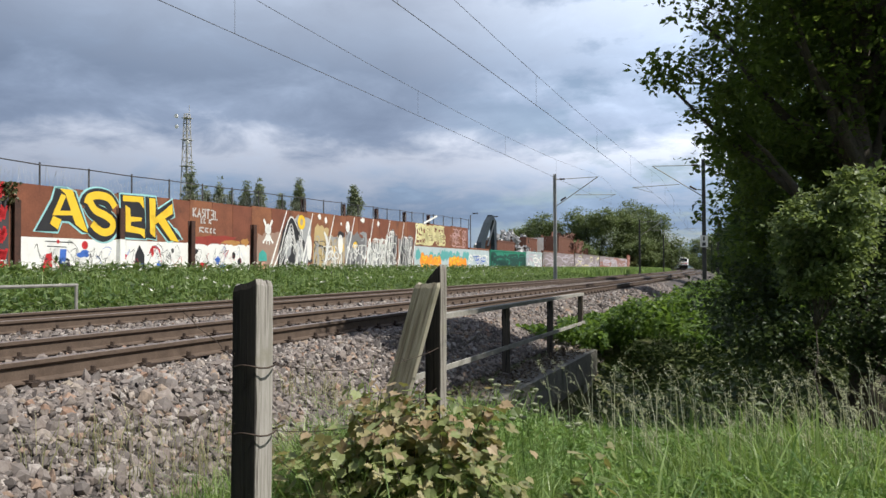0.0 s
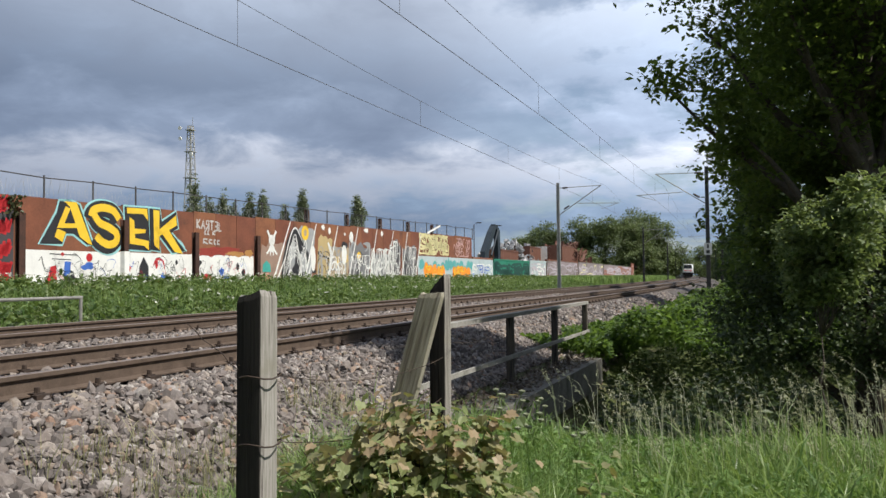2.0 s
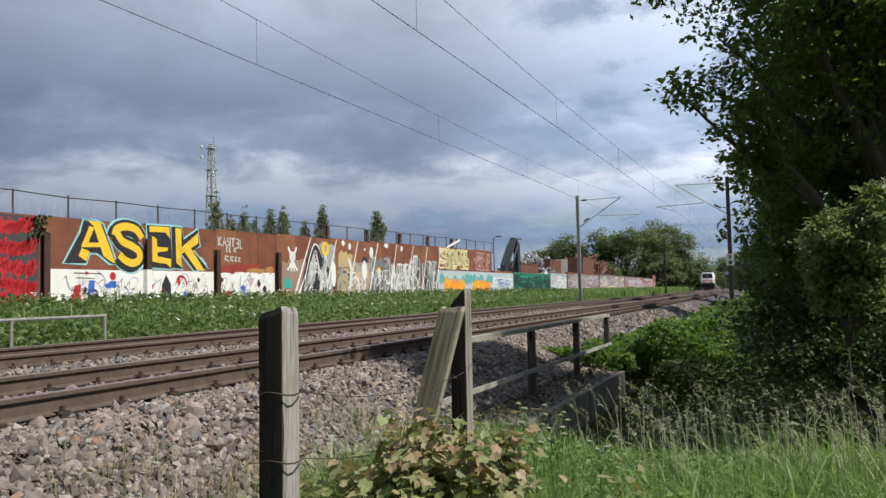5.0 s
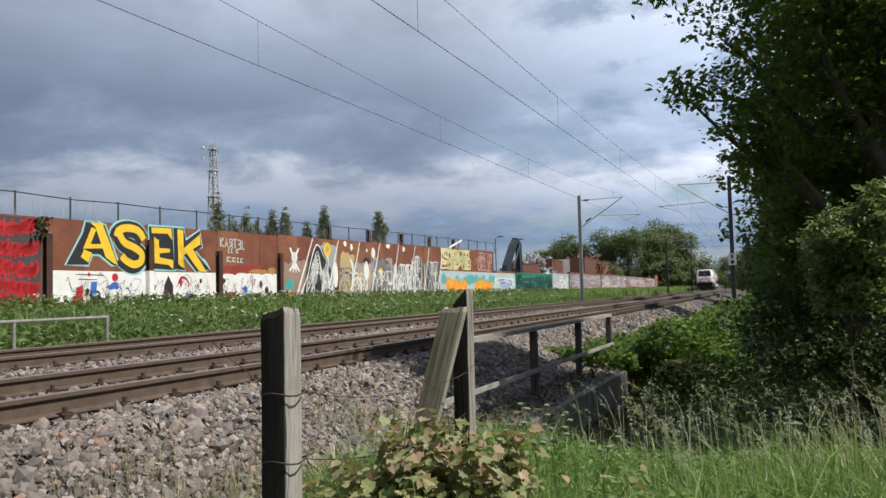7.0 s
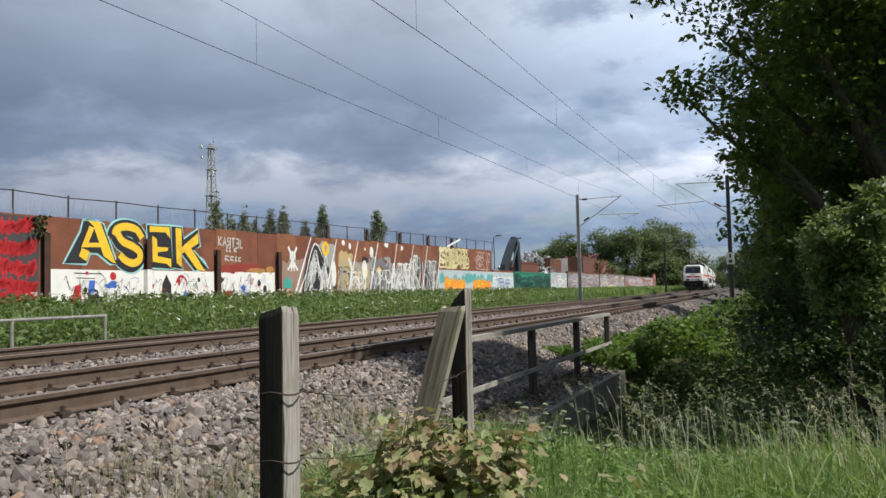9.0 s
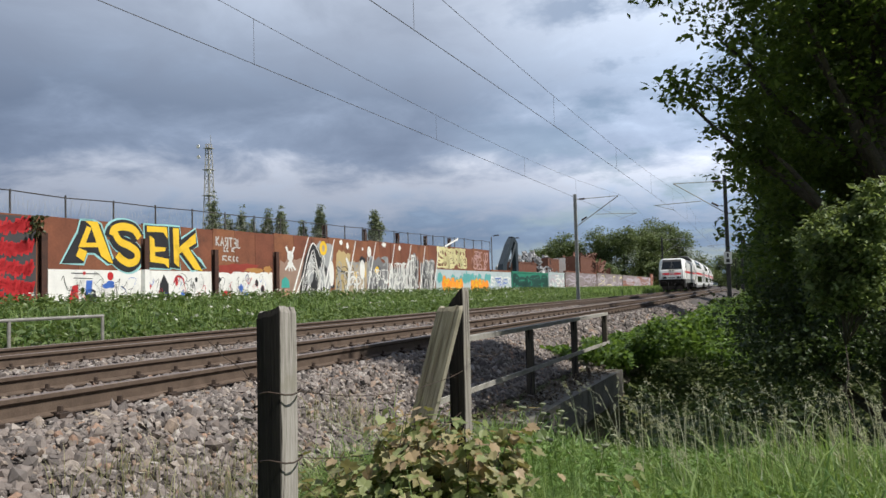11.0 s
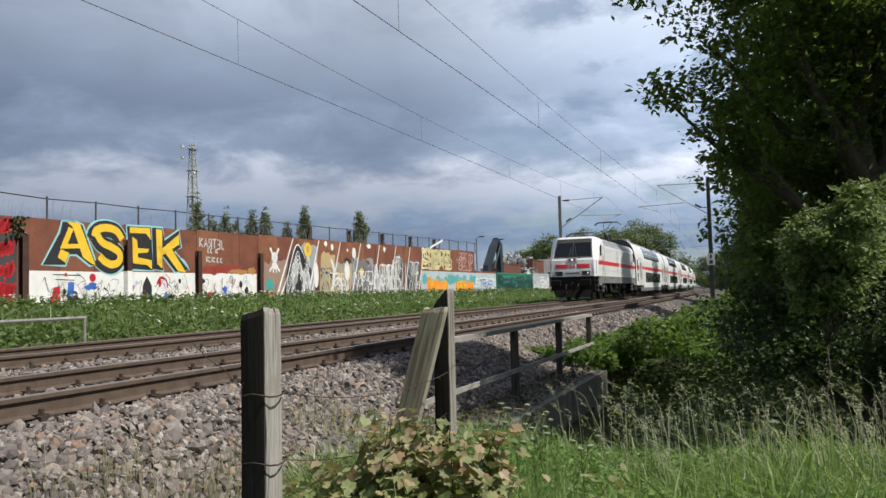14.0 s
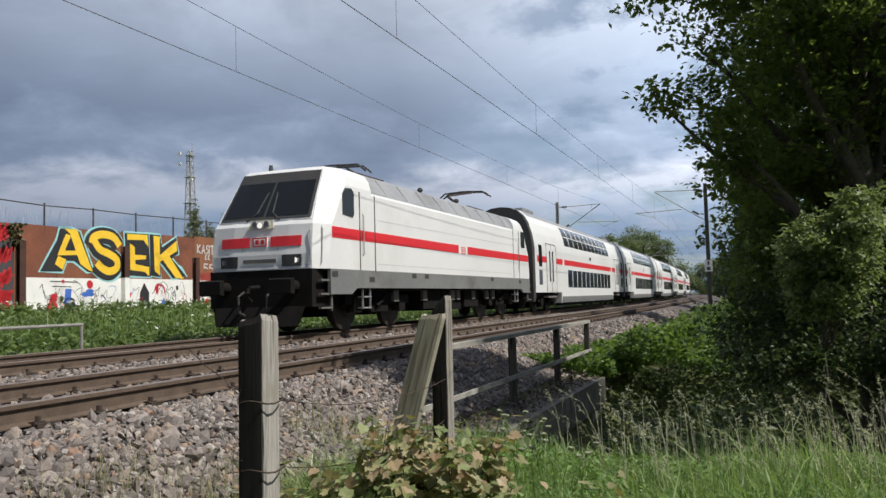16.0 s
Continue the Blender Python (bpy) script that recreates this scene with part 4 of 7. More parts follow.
    part("mast_arm", loft(bmesh.new(), [[along(u + a, 28 + b, z) for a, b in ((-w, -0.3), (w, -0.3), (w, 0.3), (-w, 0.3))] for u, z, w in ((87.5, 0.1, 0.8), (88.3, 3.6, 0.8), (91.0, 6.0, 0.7), (92.3, 6.9, 0.4))]), "p_crane", t)
    part("jib", loft(bmesh.new(), [[along(u + a, 28 + b, z) for a, b in ((-w, -0.25), (w, -0.25), (w, 0.25), (-w, 0.25))] for u, z, w in ((92.2, 6.95, 0.45), (93.4, 6.3, 0.6), (93.6, 3.2, 0.5), (93.3, 1.2, 0.3))]), "p_crane", t)
    part("hydraulic_ram", T([along(89.6, 27.6, 3.2), along(92.6, 27.6, 6.2)], 0.12, 8), "p_crane", t)
    part("counterweight", loft(bmesh.new(), [[along(u, 28 + b, z) for b, z in ((-1, 0.05), (1, 0.05), (1, 1.8), (-1, 1.8))] for u in (84.5, 89.5)]), "p_crane", t, bevel=0.1)
    for u, h in ((110, 8.2), (121, 8.4)):
        t = thing("yard_lamp", "thin grey yard lamp post", "lamp post", "yard lamps")
        part("pole", T([along(u, 36, 0.05), along(u, 36, h), along(u + 0.2, 35.6, h + 0.3)], 0.07, 6), "mastdark", t)
        part("lamp_head", B(-0.35, 0.35, -0.15, 0.15, 0, 0.14, m=Matrix.Translation(along(u + 0.2, 35.3, h + 0.22))), "mastdark", t)


M["p_box"] = paintmat("p_box", (0.14, 0.058, 0.036))
M["p_crane"] = paintmat("p_crane", (0.012, 0.022, 0.032))
M["scrap"] = surf("mixed_scrap", (0.14, 0.14, 0.15), (0.55, 0.55, 0.56), 1.5, 0.6, metal=0.3, island=1.2)
build_scrapyard()


def build_tower():
    """Lattice radio tower behind the yard."""
    t = thing("radio_tower", "grey steel lattice radio tower with small dishes", "radio tower")
    cx, cy = -120.5, 150.0
    zs = [0.0 + 2.6 * k for k in range(14)] + [36.0]
    w = lambda z: 1.45 - 1.0 * z / 36
    cor = lambda z: [Vector((cx + a * w(z), cy + b * w(z), z + 0.0)) for a, b in ((-1, -1), (1, -1), (1, 1), (-1, 1))]
    for k in range(4):
        part("leg", T([cor(0)[k], cor(36)[k]], [0.16, 0.11], 6), "mastgrey", t)
    for a, b in zip(zs, zs[1:]):
        c0, c1 = cor(a), cor(b)
        bm = bmesh.new()
        for k in range(4):
            tube(bm, [c0[k], c1[(k + 1) % 4]], 0.045, 4)
            tube(bm, [c1[k], c0[(k + 1) % 4]], 0.045, 4)
            tube(bm, [c1[k], c1[(k + 1) % 4]], 0.06, 4)
        part("bracing", bm, "mastgrey", t)
    for z in (24, 30, 35):
        part("platform", B(cx - w(z) - 0.4, cx + w(z) + 0.4, cy - w(z) - 0.4, cy + w(z) + 0.4, z, z + 0.12), "mastgrey", t)
    for dx, z, r in ((-1.7, 35.4, 0.45), (1.4, 29.2, 0.5), (-1.6, 33.0, 0.4)):
        part("dish", T([(cx + dx, cy - 1.2, z), (cx + dx, cy - 1.5, z), (cx + dx, cy - 1.75, z)], [r * 0.4, r, r * 1.0], 14), "p_white", t, "small white dish aerial")
    part("aerial", T([(cx + 0.6, cy, 36), (cx + 0.6, cy, 38)], 0.06, 5), "mastgrey", t)


build_tower()
# ---- things beside the camera ----
def leaf_cloud(centres, size, seed, aspect=0.62, flat=0.5):
    """A kite-shaped, slightly folded leaf at each centre, turned at random."""
    rs = np.random.RandomState(seed)
    n = len(centres)
    d = rs.normal(size=(n, 3))
    d[:, 2] = d[:, 2] * 0.6 - 0.25
    d /= np.linalg.norm(d, axis=1)[:, None]
    up = rs.normal(size=(n, 3)) * flat + np.array([0, 0, 1.0])
    s = np.cross(d, up)
    s /= np.linalg.norm(s, axis=1)[:, None] + 1e-9
    nr = np.cross(s, d)
    L = (size * rs.lognormal(0, 0.25, n))[:, None]
    w = L * aspect / 2
    a = centres
    v = np.stack([a, a + d * L * 0.45 + s * w + nr * L * 0.08, a + d * L, a + d * L * 0.45 - s * w + nr * L * 0.08], 1)
    f = (np.array([[0, 1, 2, 3]]) + 4 * np.arange(n)[:, None])
    return v.reshape(-1, 3), f


R2 = np.random.RandomState(5)


def cubes(pos, size, rot_seed, jitter=0.42):
    """Many angular stones in one soup: each a bent, turned block."""
    rs = np.random.RandomState(rot_seed)
    n = len(pos)
    g = (1 + 5 ** 0.5) / 2
    base = np.array([(-1, g, 0), (1, g, 0), (-1, -g, 0), (1, -g, 0), (0, -1, g), (0, 1, g), (0, -1, -g), (0, 1, -g), (g, 0, -1), (g, 0, 1), (-g, 0, -1), (-g, 0, 1)]) / 3.4
    v = base[None] * (1 + rs.uniform(-jitter, jitter * 0.8, (n, 12, 1))) + rs.normal(size=(n, 12, 3)) * 0.05
    v = v * (size[:, None, None] * rs.uniform(0.5, 1.45, (n, 1, 3)))
    q = rs.normal(size=(n, 4))
    q /= np.linalg.norm(q, axis=1)[:, None]
    w, x, y, z = q.T
    m = np.stack([1 - 2 * (y * y + z * z), 2 * (x * y - z * w), 2 * (x * z + y * w), 2 * (x * y + z * w), 1 - 2 * (x * x + z * z), 2 * (y * z - x * w),
                  2 * (x * z - y * w), 2 * (y * z + x * w), 1 - 2 * (x * x + y * y)], 1).reshape(n, 3, 3)
    v = np.einsum("nij,nkj->nki", m, v) + pos[:, None, :]
    f = np.array([(0, 11, 5), (0, 5, 1), (0, 1, 7), (0, 7, 10), (0, 10, 11), (1, 5, 9), (5, 11, 4), (11, 10, 2), (10, 7, 6), (7, 1, 8),
                  (3, 9, 4), (3, 4, 2), (3, 2, 6), (3, 6, 8), (3, 8, 9), (4, 9, 5), (2, 4, 11), (6, 2, 10), (8, 6, 7), (9, 8, 1)])
    return v.reshape(-1, 3), (f[None] + 12 * np.arange(n)[:, None, None]).reshape(-1, 3)


def build_ballast():
    zones = ((2.55, 4.62, 1.2, 17, 1150, 0.044), (4.55, 5.10, 2, 24, 420, 0.044), (5.27, 6.62, 2, 30, 260, 0.045), (6.77, 9.32, 2, 40, 260, 0.05), (9.48, 10.82, 4, 40, 130, 0.05), (10.98, 12.9, 4, 40, 90, 0.055),
             (2.9, 4.6, 17, 45, 130, 0.07), (2.7, 5.1, -12, 1.2, 320, 0.055), (5.27, 6.62, -12, 2, 160, 0.05), (6.77, 9.32, -12, 2, 160, 0.05), (9.48, 12.9, -12, 4, 90, 0.055))
    P, S = [], []
    for o0, o1, u0, u1, dens, sz in zones:
        n = int((o1 - o0) * (u1 - u0) * dens)
        o, u = R2.uniform(o0, o1, n), R2.uniform(u0, u1, n)
        keep = R2.rand(n) < np.clip((o - 2.55) / 0.7, 0.12, 1)
        keep &= ~((u > 8.2) & (u < 14.2) & (o < 3.3) & (R2.rand(n) > 0.04))
        o, u = o[keep], u[keep]
        x, y = -KA * u * u / 2 - o, u
        z = ground_z(x, y) + R2.uniform(-0.015, 0.035, len(o))
        s = sz * R2.lognormal(0, 0.33, len(o))
        edge = (np.abs(o - NEAR) < 1.45) | (np.abs(o - FAR) < 1.45)
        z = np.where(edge, np.minimum(z, -0.21) + R2.uniform(0, 0.025, len(o)), z)
        P.append(np.stack([x, y, z], 1)), S.append(s)
    v, f = cubes(np.concatenate(P), np.concatenate(S), 3)
    ob = soup("ballast_stones", v, f, "stone")
    tagged(ob, "loose grey and reddish crushed stone ballast", "ballast", kind="stuff")


build_ballast()


def woodmat(name, c1, c2, dark, black_to=None):
    """Weathered timber with long grain, cracks and green-grey lichen; the last value sets how far in one face is black.
    """
    m = bpy.data.materials.new(name)
    m.use_nodes = True
    n = Nodes(m.node_tree)
    tc = n.add("ShaderNodeTexCoord").outputs["Object"]
    mp = n.add("ShaderNodeMapping", {"Vector": tc, "Scale": (130, 130, 4.0)})
    g = n.add("ShaderNodeTexNoise", {"Vector": mp.outputs[0], "Scale": 1.0, "Detail": 5.0, "Roughness": 0.65, "Distortion": 0.6})
    mp2 = n.add("ShaderNodeMapping", {"Vector": tc, "Scale": (42, 42, 1.3)})
    c = n.add("ShaderNodeTexNoise", {"Vector": mp2.outputs[0], "Scale": 1.0, "Detail": 3.0, "Distortion": 0.4})
    s = n.add("ShaderNodeTexNoise", {"Vector": tc, "Scale": 6.0, "Detail": 6.0})
    col = n.mix(n.ramp(g.outputs[0], [(0.35, (0, 0, 0)), (0.65, (1, 1, 1))]), c1, c2)
    col = n.mix(n.ramp(c.outputs[0], [(0.54, (0, 0, 0)), (0.62, (1, 1, 1))]), col, dark)
    col = n.mix(n.ramp(s.outputs[0], [(0.60, (0, 0, 0)), (0.75, (0.4, 0.4, 0.4))]), col, (0.20, 0.19, 0.13))
    if black_to is not None:
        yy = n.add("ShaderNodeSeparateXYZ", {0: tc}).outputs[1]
        edge = n.math("ADD", n.math("MULTIPLY", n.math("SUBTRACT", s.outputs[0], 0.5), 0.02), n.math("SUBTRACT", yy, black_to))
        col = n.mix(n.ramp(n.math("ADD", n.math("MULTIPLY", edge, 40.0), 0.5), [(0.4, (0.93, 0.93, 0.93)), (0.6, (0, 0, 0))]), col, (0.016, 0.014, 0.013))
    h = n.math("ADD", g.outputs[0], n.math("MULTIPLY", n.ramp(c.outputs[0], [(0.58, (1, 1, 1)), (0.68, (0, 0, 0))]), 1.6))
    bp = n.add("ShaderNodeBump", {"Strength": 0.8, "Distance": 0.0035, "Height": h})
    p = n.add("ShaderNodeBsdfPrincipled", {"Base Color": col, "Roughness": 0.92, "Normal": bp.outputs[0], "Specular IOR Level": 0.2})
    n.add("ShaderNodeOutputMaterial", {0: p.outputs[0]})
    return m


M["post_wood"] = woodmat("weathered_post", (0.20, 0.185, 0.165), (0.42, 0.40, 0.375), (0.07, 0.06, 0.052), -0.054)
M["brace_wood"] = woodmat("weathered_brace", (0.30, 0.275, 0.21), (0.46, 0.425, 0.345), (0.25, 0.22, 0.17))
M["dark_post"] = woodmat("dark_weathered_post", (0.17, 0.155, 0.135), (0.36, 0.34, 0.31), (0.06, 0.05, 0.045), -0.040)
M["dark_wood"] = woodmat("dark_rail_post", (0.07, 0.06, 0.05), (0.14, 0.12, 0.10), (0.03, 0.03, 0.03))


def timber(name, base, top, half, mat, label, parent=None, turn=0.0, slant=0.03, seed=1, deep=1.0):
    """A squared post with worn edges, a slanting top and slightly wavy faces."""
    rs = random.Random(seed)
    base, top = Vector(base), Vector(top)
    d = (top - base)
    L = d.length
    rings = []
    prof = []
    k = 6
    for side in range(4):
        for i in range(k):
            a = -1 + 2 * i / k
            p = [(a, -1), (1, a), (-a, 1), (-1, -a)][side]
            r = max(abs(p[0]), abs(p[1]))
            q = math.hypot(*p)
            f = 1 - 0.10 * max(0, q - 1.12)
            prof.append((p[0] * half * f, p[1] * half * f * deep))
    waves = [rs.uniform(-1, 1) for _ in prof]
    for s in (0, 0.1, 0.2, 0.3, 0.4, 0.5, 0.6, 0.7, 0.8, 0.9, 0.95, 0.985, 1.0):
        ring = []
        for (a, b), w in zip(prof, waves):
            g = 1 + 0.003 * w + 0.012 * math.sin(9 * s + a * 30)
            if s == 1.0:
                g *= 0.90
            z = s * L + (slant * (a / half) + 0.007 * w if s > 0.9 else 0)
            ring.append(Vector((a * g, b * g, z)))
        rings.append(ring)
    bm = loft(bmesh.new(), rings)
    rot = Vector((0, 0, 1)).rotation_difference(d).to_matrix().to_4x4() @ Matrix.Rotation(turn, 4, "Z")
    ob = part(name, bm, mat, parent, "" if parent is None else label)
    ob.matrix_local = Matrix.Translation(base) @ rot
    return ob


def build_fence_posts():
    g = lambda x, y: float(ground_z(np.array(x), np.array(y)))
    x, y = -2.065, 3.02
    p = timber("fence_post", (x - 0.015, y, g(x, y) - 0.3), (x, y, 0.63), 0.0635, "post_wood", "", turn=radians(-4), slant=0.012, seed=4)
    tagged(p, "weathered grey square wooden fence post with wire around it", "fence post", "old fence posts")
    x2, y2 = -1.835, 4.60
    q = thing("braced_fence_post", "weathered wooden fence post propped by a slanting timber brace", "fence post", "old fence posts")
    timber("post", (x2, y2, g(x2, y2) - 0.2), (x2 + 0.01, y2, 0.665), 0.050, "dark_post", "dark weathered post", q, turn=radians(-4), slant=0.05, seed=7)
    timber("brace", (-2.25, 4.46, -0.85), (-1.795, 4.40, 0.60), 0.068, "brace_wood", "pale weathered slanting brace", q, turn=radians(6), slant=0.02, seed=9, deep=0.62)
    # wires
    f = thing("barbed_wire", "rusty sagging barbed wire between the posts", "wire")

    def strand(a, b, sag, n=14, r=0.0022):
        pts = []
        for k in range(n + 1):
            t = k / n
            p_ = Vector(a).lerp(Vector(b), t)
            pts.append(p_ + Vector((0.006 * math.sin(k * 2.1), 0.006 * math.cos(k * 1.7), -sag * 4 * t * (1 - t))))
        part("strand", T(pts, r, 5), "iron", f)
        for k in range(1, n, 2):
            c = pts[k]
            part("barb", T([c + Vector((-0.014, 0.0, 0.012)), c, c + Vector((0.012, 0.006, -0.012))], 0.0016, 4), "iron", f)
    strand((-2.12, 2.95, 0.32), (-1.75, 4.46, 0.22), 0.10)
    strand((-2.12, 2.95, 0.02), (-1.76, 4.45, -0.02), 0.12)
    strand((-1.72, 4.55, 0.30), (-3.0, 9.5, 0.05), 0.05)
    strand((-2.35, 2.9, 0.50), (-2.12, 2.96, 0.30), 0.0, 6)
    for z in (0.27, -0.02):
        ring = [(-2.05 + 0.092 * math.cos(a), 3.02 + 0.092 * math.sin(a), z + 0.008 * math.sin(3 * a)) for a in np.linspace(0, 2 * math.pi, 17)]
        part("wire_loop", T(ring, 0.004, 5), "iron", f)


build_fence_posts()


M["litter"] = surf("leaf_litter", (0.07, 0.055, 0.042), (0.19, 0.15, 0.11), 9, 0.95, island=0.8)
M["pale_concrete"] = surf("pale_streaked_concrete", (0.20, 0.20, 0.185), (0.34, 0.335, 0.31), 2.5, 0.9, bump=0.4, spots=(0.12, 0.12, 0.10))


def build_bridge():
    s = thing("culvert_headwall", "weathered dark concrete headwall of a small culvert", "culvert", kind="structure")
    part("deck_slab", B(-3.75, -2.62, 8.3, 14.05, -1.22, -0.75), "concrete", s, bevel=0.025)
    part("edge_beam", B(-2.86, -2.585, 8.28, 14.09, -1.16, -0.732), "concrete", s, bevel=0.02)
    rl = np.random.RandomState(81)
    n = 2600
    lx, ly = rl.uniform(-3.7, -2.66, n), rl.uniform(8.3, 14.0, n)
    v, f = leaf_cloud(np.stack([lx, ly, np.full(n, -0.728) + 0.02 * rl.rand(n)], 1), 0.06, 82, 0.6, 0.15)
    ob = soup("leaf_litter", v, f, "litter", s, "brown leaf litter and soil on the slab")
    ob["kind"] = "stuff"
    part("abutment", B(-3.7, -2.66, 8.4, 10.6, -2.5, -1.215), "pale_concrete", s, "paler concrete abutment under the slab", bevel=0.02)
    part("abutment", B(-3.7, -2.66, 13.3, 14.0, -2.5, -1.215), "pale_concrete", s, "paler concrete abutment under the slab", bevel=0.02)
    part("back_wall", B(-3.75, -3.6, 10.6, 13.3, -2.5, -1.215), "concrete", s)
    r = thing("bridge_railing", "low railing of dark posts with grey weathered rails", "railing", kind="structure")
    o = 3.12
    for y in (7.95, 10.45, 13.0, 15.52):
        timber("post", along(y, o, -0.95), along(y, o, 0.16), 0.046, "dark_wood", "", r, seed=int(y * 3), slant=0.0)
    part("top_rail", loft(bmesh.new(), [[along(y, o - a, z) for a, z in ((-0.055, 0.155), (0.055, 0.155), (0.055, 0.205), (-0.055, 0.205))] for y in (7.85, 10.4, 13.0, 15.62)]), "rail_wood", r, "grey weathered top rail", bevel=0.01)
    part("middle_rail", loft(bmesh.new(), [[along(y, o - a, z) for a, z in ((0.046, -0.39), (0.07, -0.39), (0.07, -0.335), (0.046, -0.335))] for y in (7.0, 10.4, 13.0, 15.6)]), "rail_wood", r, "grey weathered middle rail", bevel=0.006)


M["rail_wood"] = surf("grey_rail_timber", (0.20, 0.19, 0.17), (0.36, 0.35, 0.32), 4, 0.9, bump=0.5)
build_bridge()


M["dull_tube"] = surf("dull_galvanised_tube", (0.20, 0.195, 0.18), (0.32, 0.31, 0.29), 6, 0.7, metal=0.2, bump=0.2)


def build_gate_rail():
    r = thing("tube_barrier", "grey galvanised tube barrier standing in the grass", "barrier")
    o = 13.6
    part("top_tube", T([along(u, o, 0.35) for u in (4, 8, 13.45)], 0.035, 8), "dull_tube", r)
    for u in (4.2, 7.6, 11.1, 13.42):
        x, y, _ = along(u, o)
        part("post", T([(x, y, float(ground_z(np.array(x), np.array(y))) - 0.1), (x, y, 0.35)], 0.035, 8), "dull_tube", r)


build_gate_rail()
# ---- plants ----
M["grass"] = leafmat("meadow_grass", (0.07, 0.145, 0.038), (0.30, 0.40, 0.15), 0.85, 0.45, 0.4)
M["grass_dry"] = leafmat("dry_grass_stalks", (0.20, 0.21, 0.11), (0.40, 0.38, 0.25), 0.6, 0.4)
M["grass_pale"] = leafmat("pale_grass_heads", (0.30, 0.32, 0.23), (0.54, 0.54, 0.43), 0.6, 0.4)
M["herb"] = leafmat("herb_leaf", (0.09, 0.17, 0.04), (0.20, 0.32, 0.09), 0.7, 0.4)
M["weed"] = leafmat("bank_weeds", (0.05, 0.095, 0.025), (0.15, 0.215, 0.065), 0.75, 0.35)
M["bramble"] = leafmat("bramble_leaf", (0.045, 0.09, 0.022), (0.16, 0.25, 0.06), 0.75, 0.5)
# leaf green darkened: the shade of ditch and oak is put into the colour
M["ditch_leaf"] = leafmat("shade_darkened_leaf", (0.025, 0.048, 0.018), (0.08, 0.115, 0.04), 0.6, 0.3)
M["leaf_dark"] = leafmat("dark_oak_leaf", (0.06, 0.095, 0.03), (0.16, 0.225, 0.055), 0.65, 0.6, 0.42)
M["leaf_pale"] = leafmat("pale_willow_leaf", (0.09, 0.135, 0.055), (0.24, 0.30, 0.13), 0.7, 0.45)
# poplar green paled and greyed: the haze is painted into the leaves
M["poplar_leaf"] = leafmat("poplar_leaf", (0.12, 0.15, 0.09), (0.22, 0.255, 0.15), 0.5, 0.25)
M["maple_leaf"] = leafmat("maple_leaf", (0.13, 0.15, 0.06), (0.38, 0.34, 0.18), 0.7, 0.35)
M["maple_green"] = leafmat("green_maple_leaf", (0.10, 0.15, 0.05), (0.27, 0.31, 0.13), 0.7, 0.35)
M["maple_red"] = leafmat("young_maple_leaf", (0.26, 0.18, 0.10), (0.43, 0.33, 0.21), 0.6, 0.35)
M["ivy_leaf"] = leafmat("ivy_leaf", (0.05, 0.06, 0.025), (0.12, 0.13, 0.06), 0.5, 0.2)
M["flower"] = paintmat("umbel_flower", (0.52, 0.53, 0.46))


def clumps(rs, lobes, count, per, spread, shell=0.72):
    """Leaf places in clumps on the outer part of several ellipsoid lobes: (x, y, z, rx, ry, rz)."""
    lobes = np.array(lobes)
    vol = lobes[:, 3] * lobes[:, 4] * lobes[:, 5]
    pick = rs.choice(len(lobes), count, p=vol ** 0.7 / (vol ** 0.7).sum())
    d = rs.normal(size=(count, 3))
    d /= np.linalg.norm(d, axis=1)[:, None]
    r = shell + (1.06 - shell) * rs.rand(count, 1)
    c = lobes[pick, :3] + d * r * lobes[pick, 3:]
    p = np.repeat(c, per, 0) + rs.normal(size=(count * per, 3)) * spread * np.array([1, 1, 0.55])
    return p, c


def limb(bm, rs, a, b, r0, r1, n=5, wob=0.08):
    a, b = Vector(a), Vector(b)
    L = (b - a).length
    pts = [a.lerp(b, k / n) + Vector((rs.normal() * wob * L * 0.3, rs.normal() * wob * L * 0.3, rs.normal() * wob * L * 0.15)) * (1 if 0 < k < n else 0) for k in range(n + 1)]
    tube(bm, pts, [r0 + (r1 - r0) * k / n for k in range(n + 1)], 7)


def build_tree(name, label, cat, base, height, lobes, count, per, spread, size, mat, trunk_r, seed, group="", limbs=14, shell=0.72, aspect=0.62):
    rs = np.random.RandomState(seed)
    t = thing(name, label, cat, group)
    x, y = base
    z = float(ground_z(np.array(float(x)), np.array(float(y)))) - 0.15
    bm = bmesh.new()
    n = 7
    pts = [(x + 0.06 * rs.normal() * (k > 0), y + 0.06 * rs.normal() * (k > 0), z + height * 0.8 * k / n) for k in range(n + 1)]
    tube(bm, pts, [trunk_r * (1.25 if k == 0 else 1 - 0.85 * k / n) for k in range(n + 1)], 10)
    p, c = clumps(rs, lobes, count, per, spread, shell)
    for k in range(min(limbs, count)):
        tgt = c[rs.randint(count)]
        s = min(0.72, max(0.12, (tgt[2] - z) / height - 0.22))
        o = Vector(pts[min(n, int(s * n / 0.8 + 0.5))])
        limb(bm, rs, o, tgt, trunk_r * 0.32, trunk_r * 0.05)
    part("trunk", bm, "bark", t, smooth=True)
    v, f = leaf_cloud(p, size, seed + 1, aspect)
    part_ob = soup("crown", v, f, mat, t, "crown of many small leaves")
    return t


def closer(lobes, k=0.74):
    """The same crown seen nearer by: places and sizes shrink towards the eye."""
    return [(x * k, y * k, EYE.z + (z - EYE.z) * k, a * k, b * k, c * k) for x, y, z, a, b, c in lobes]


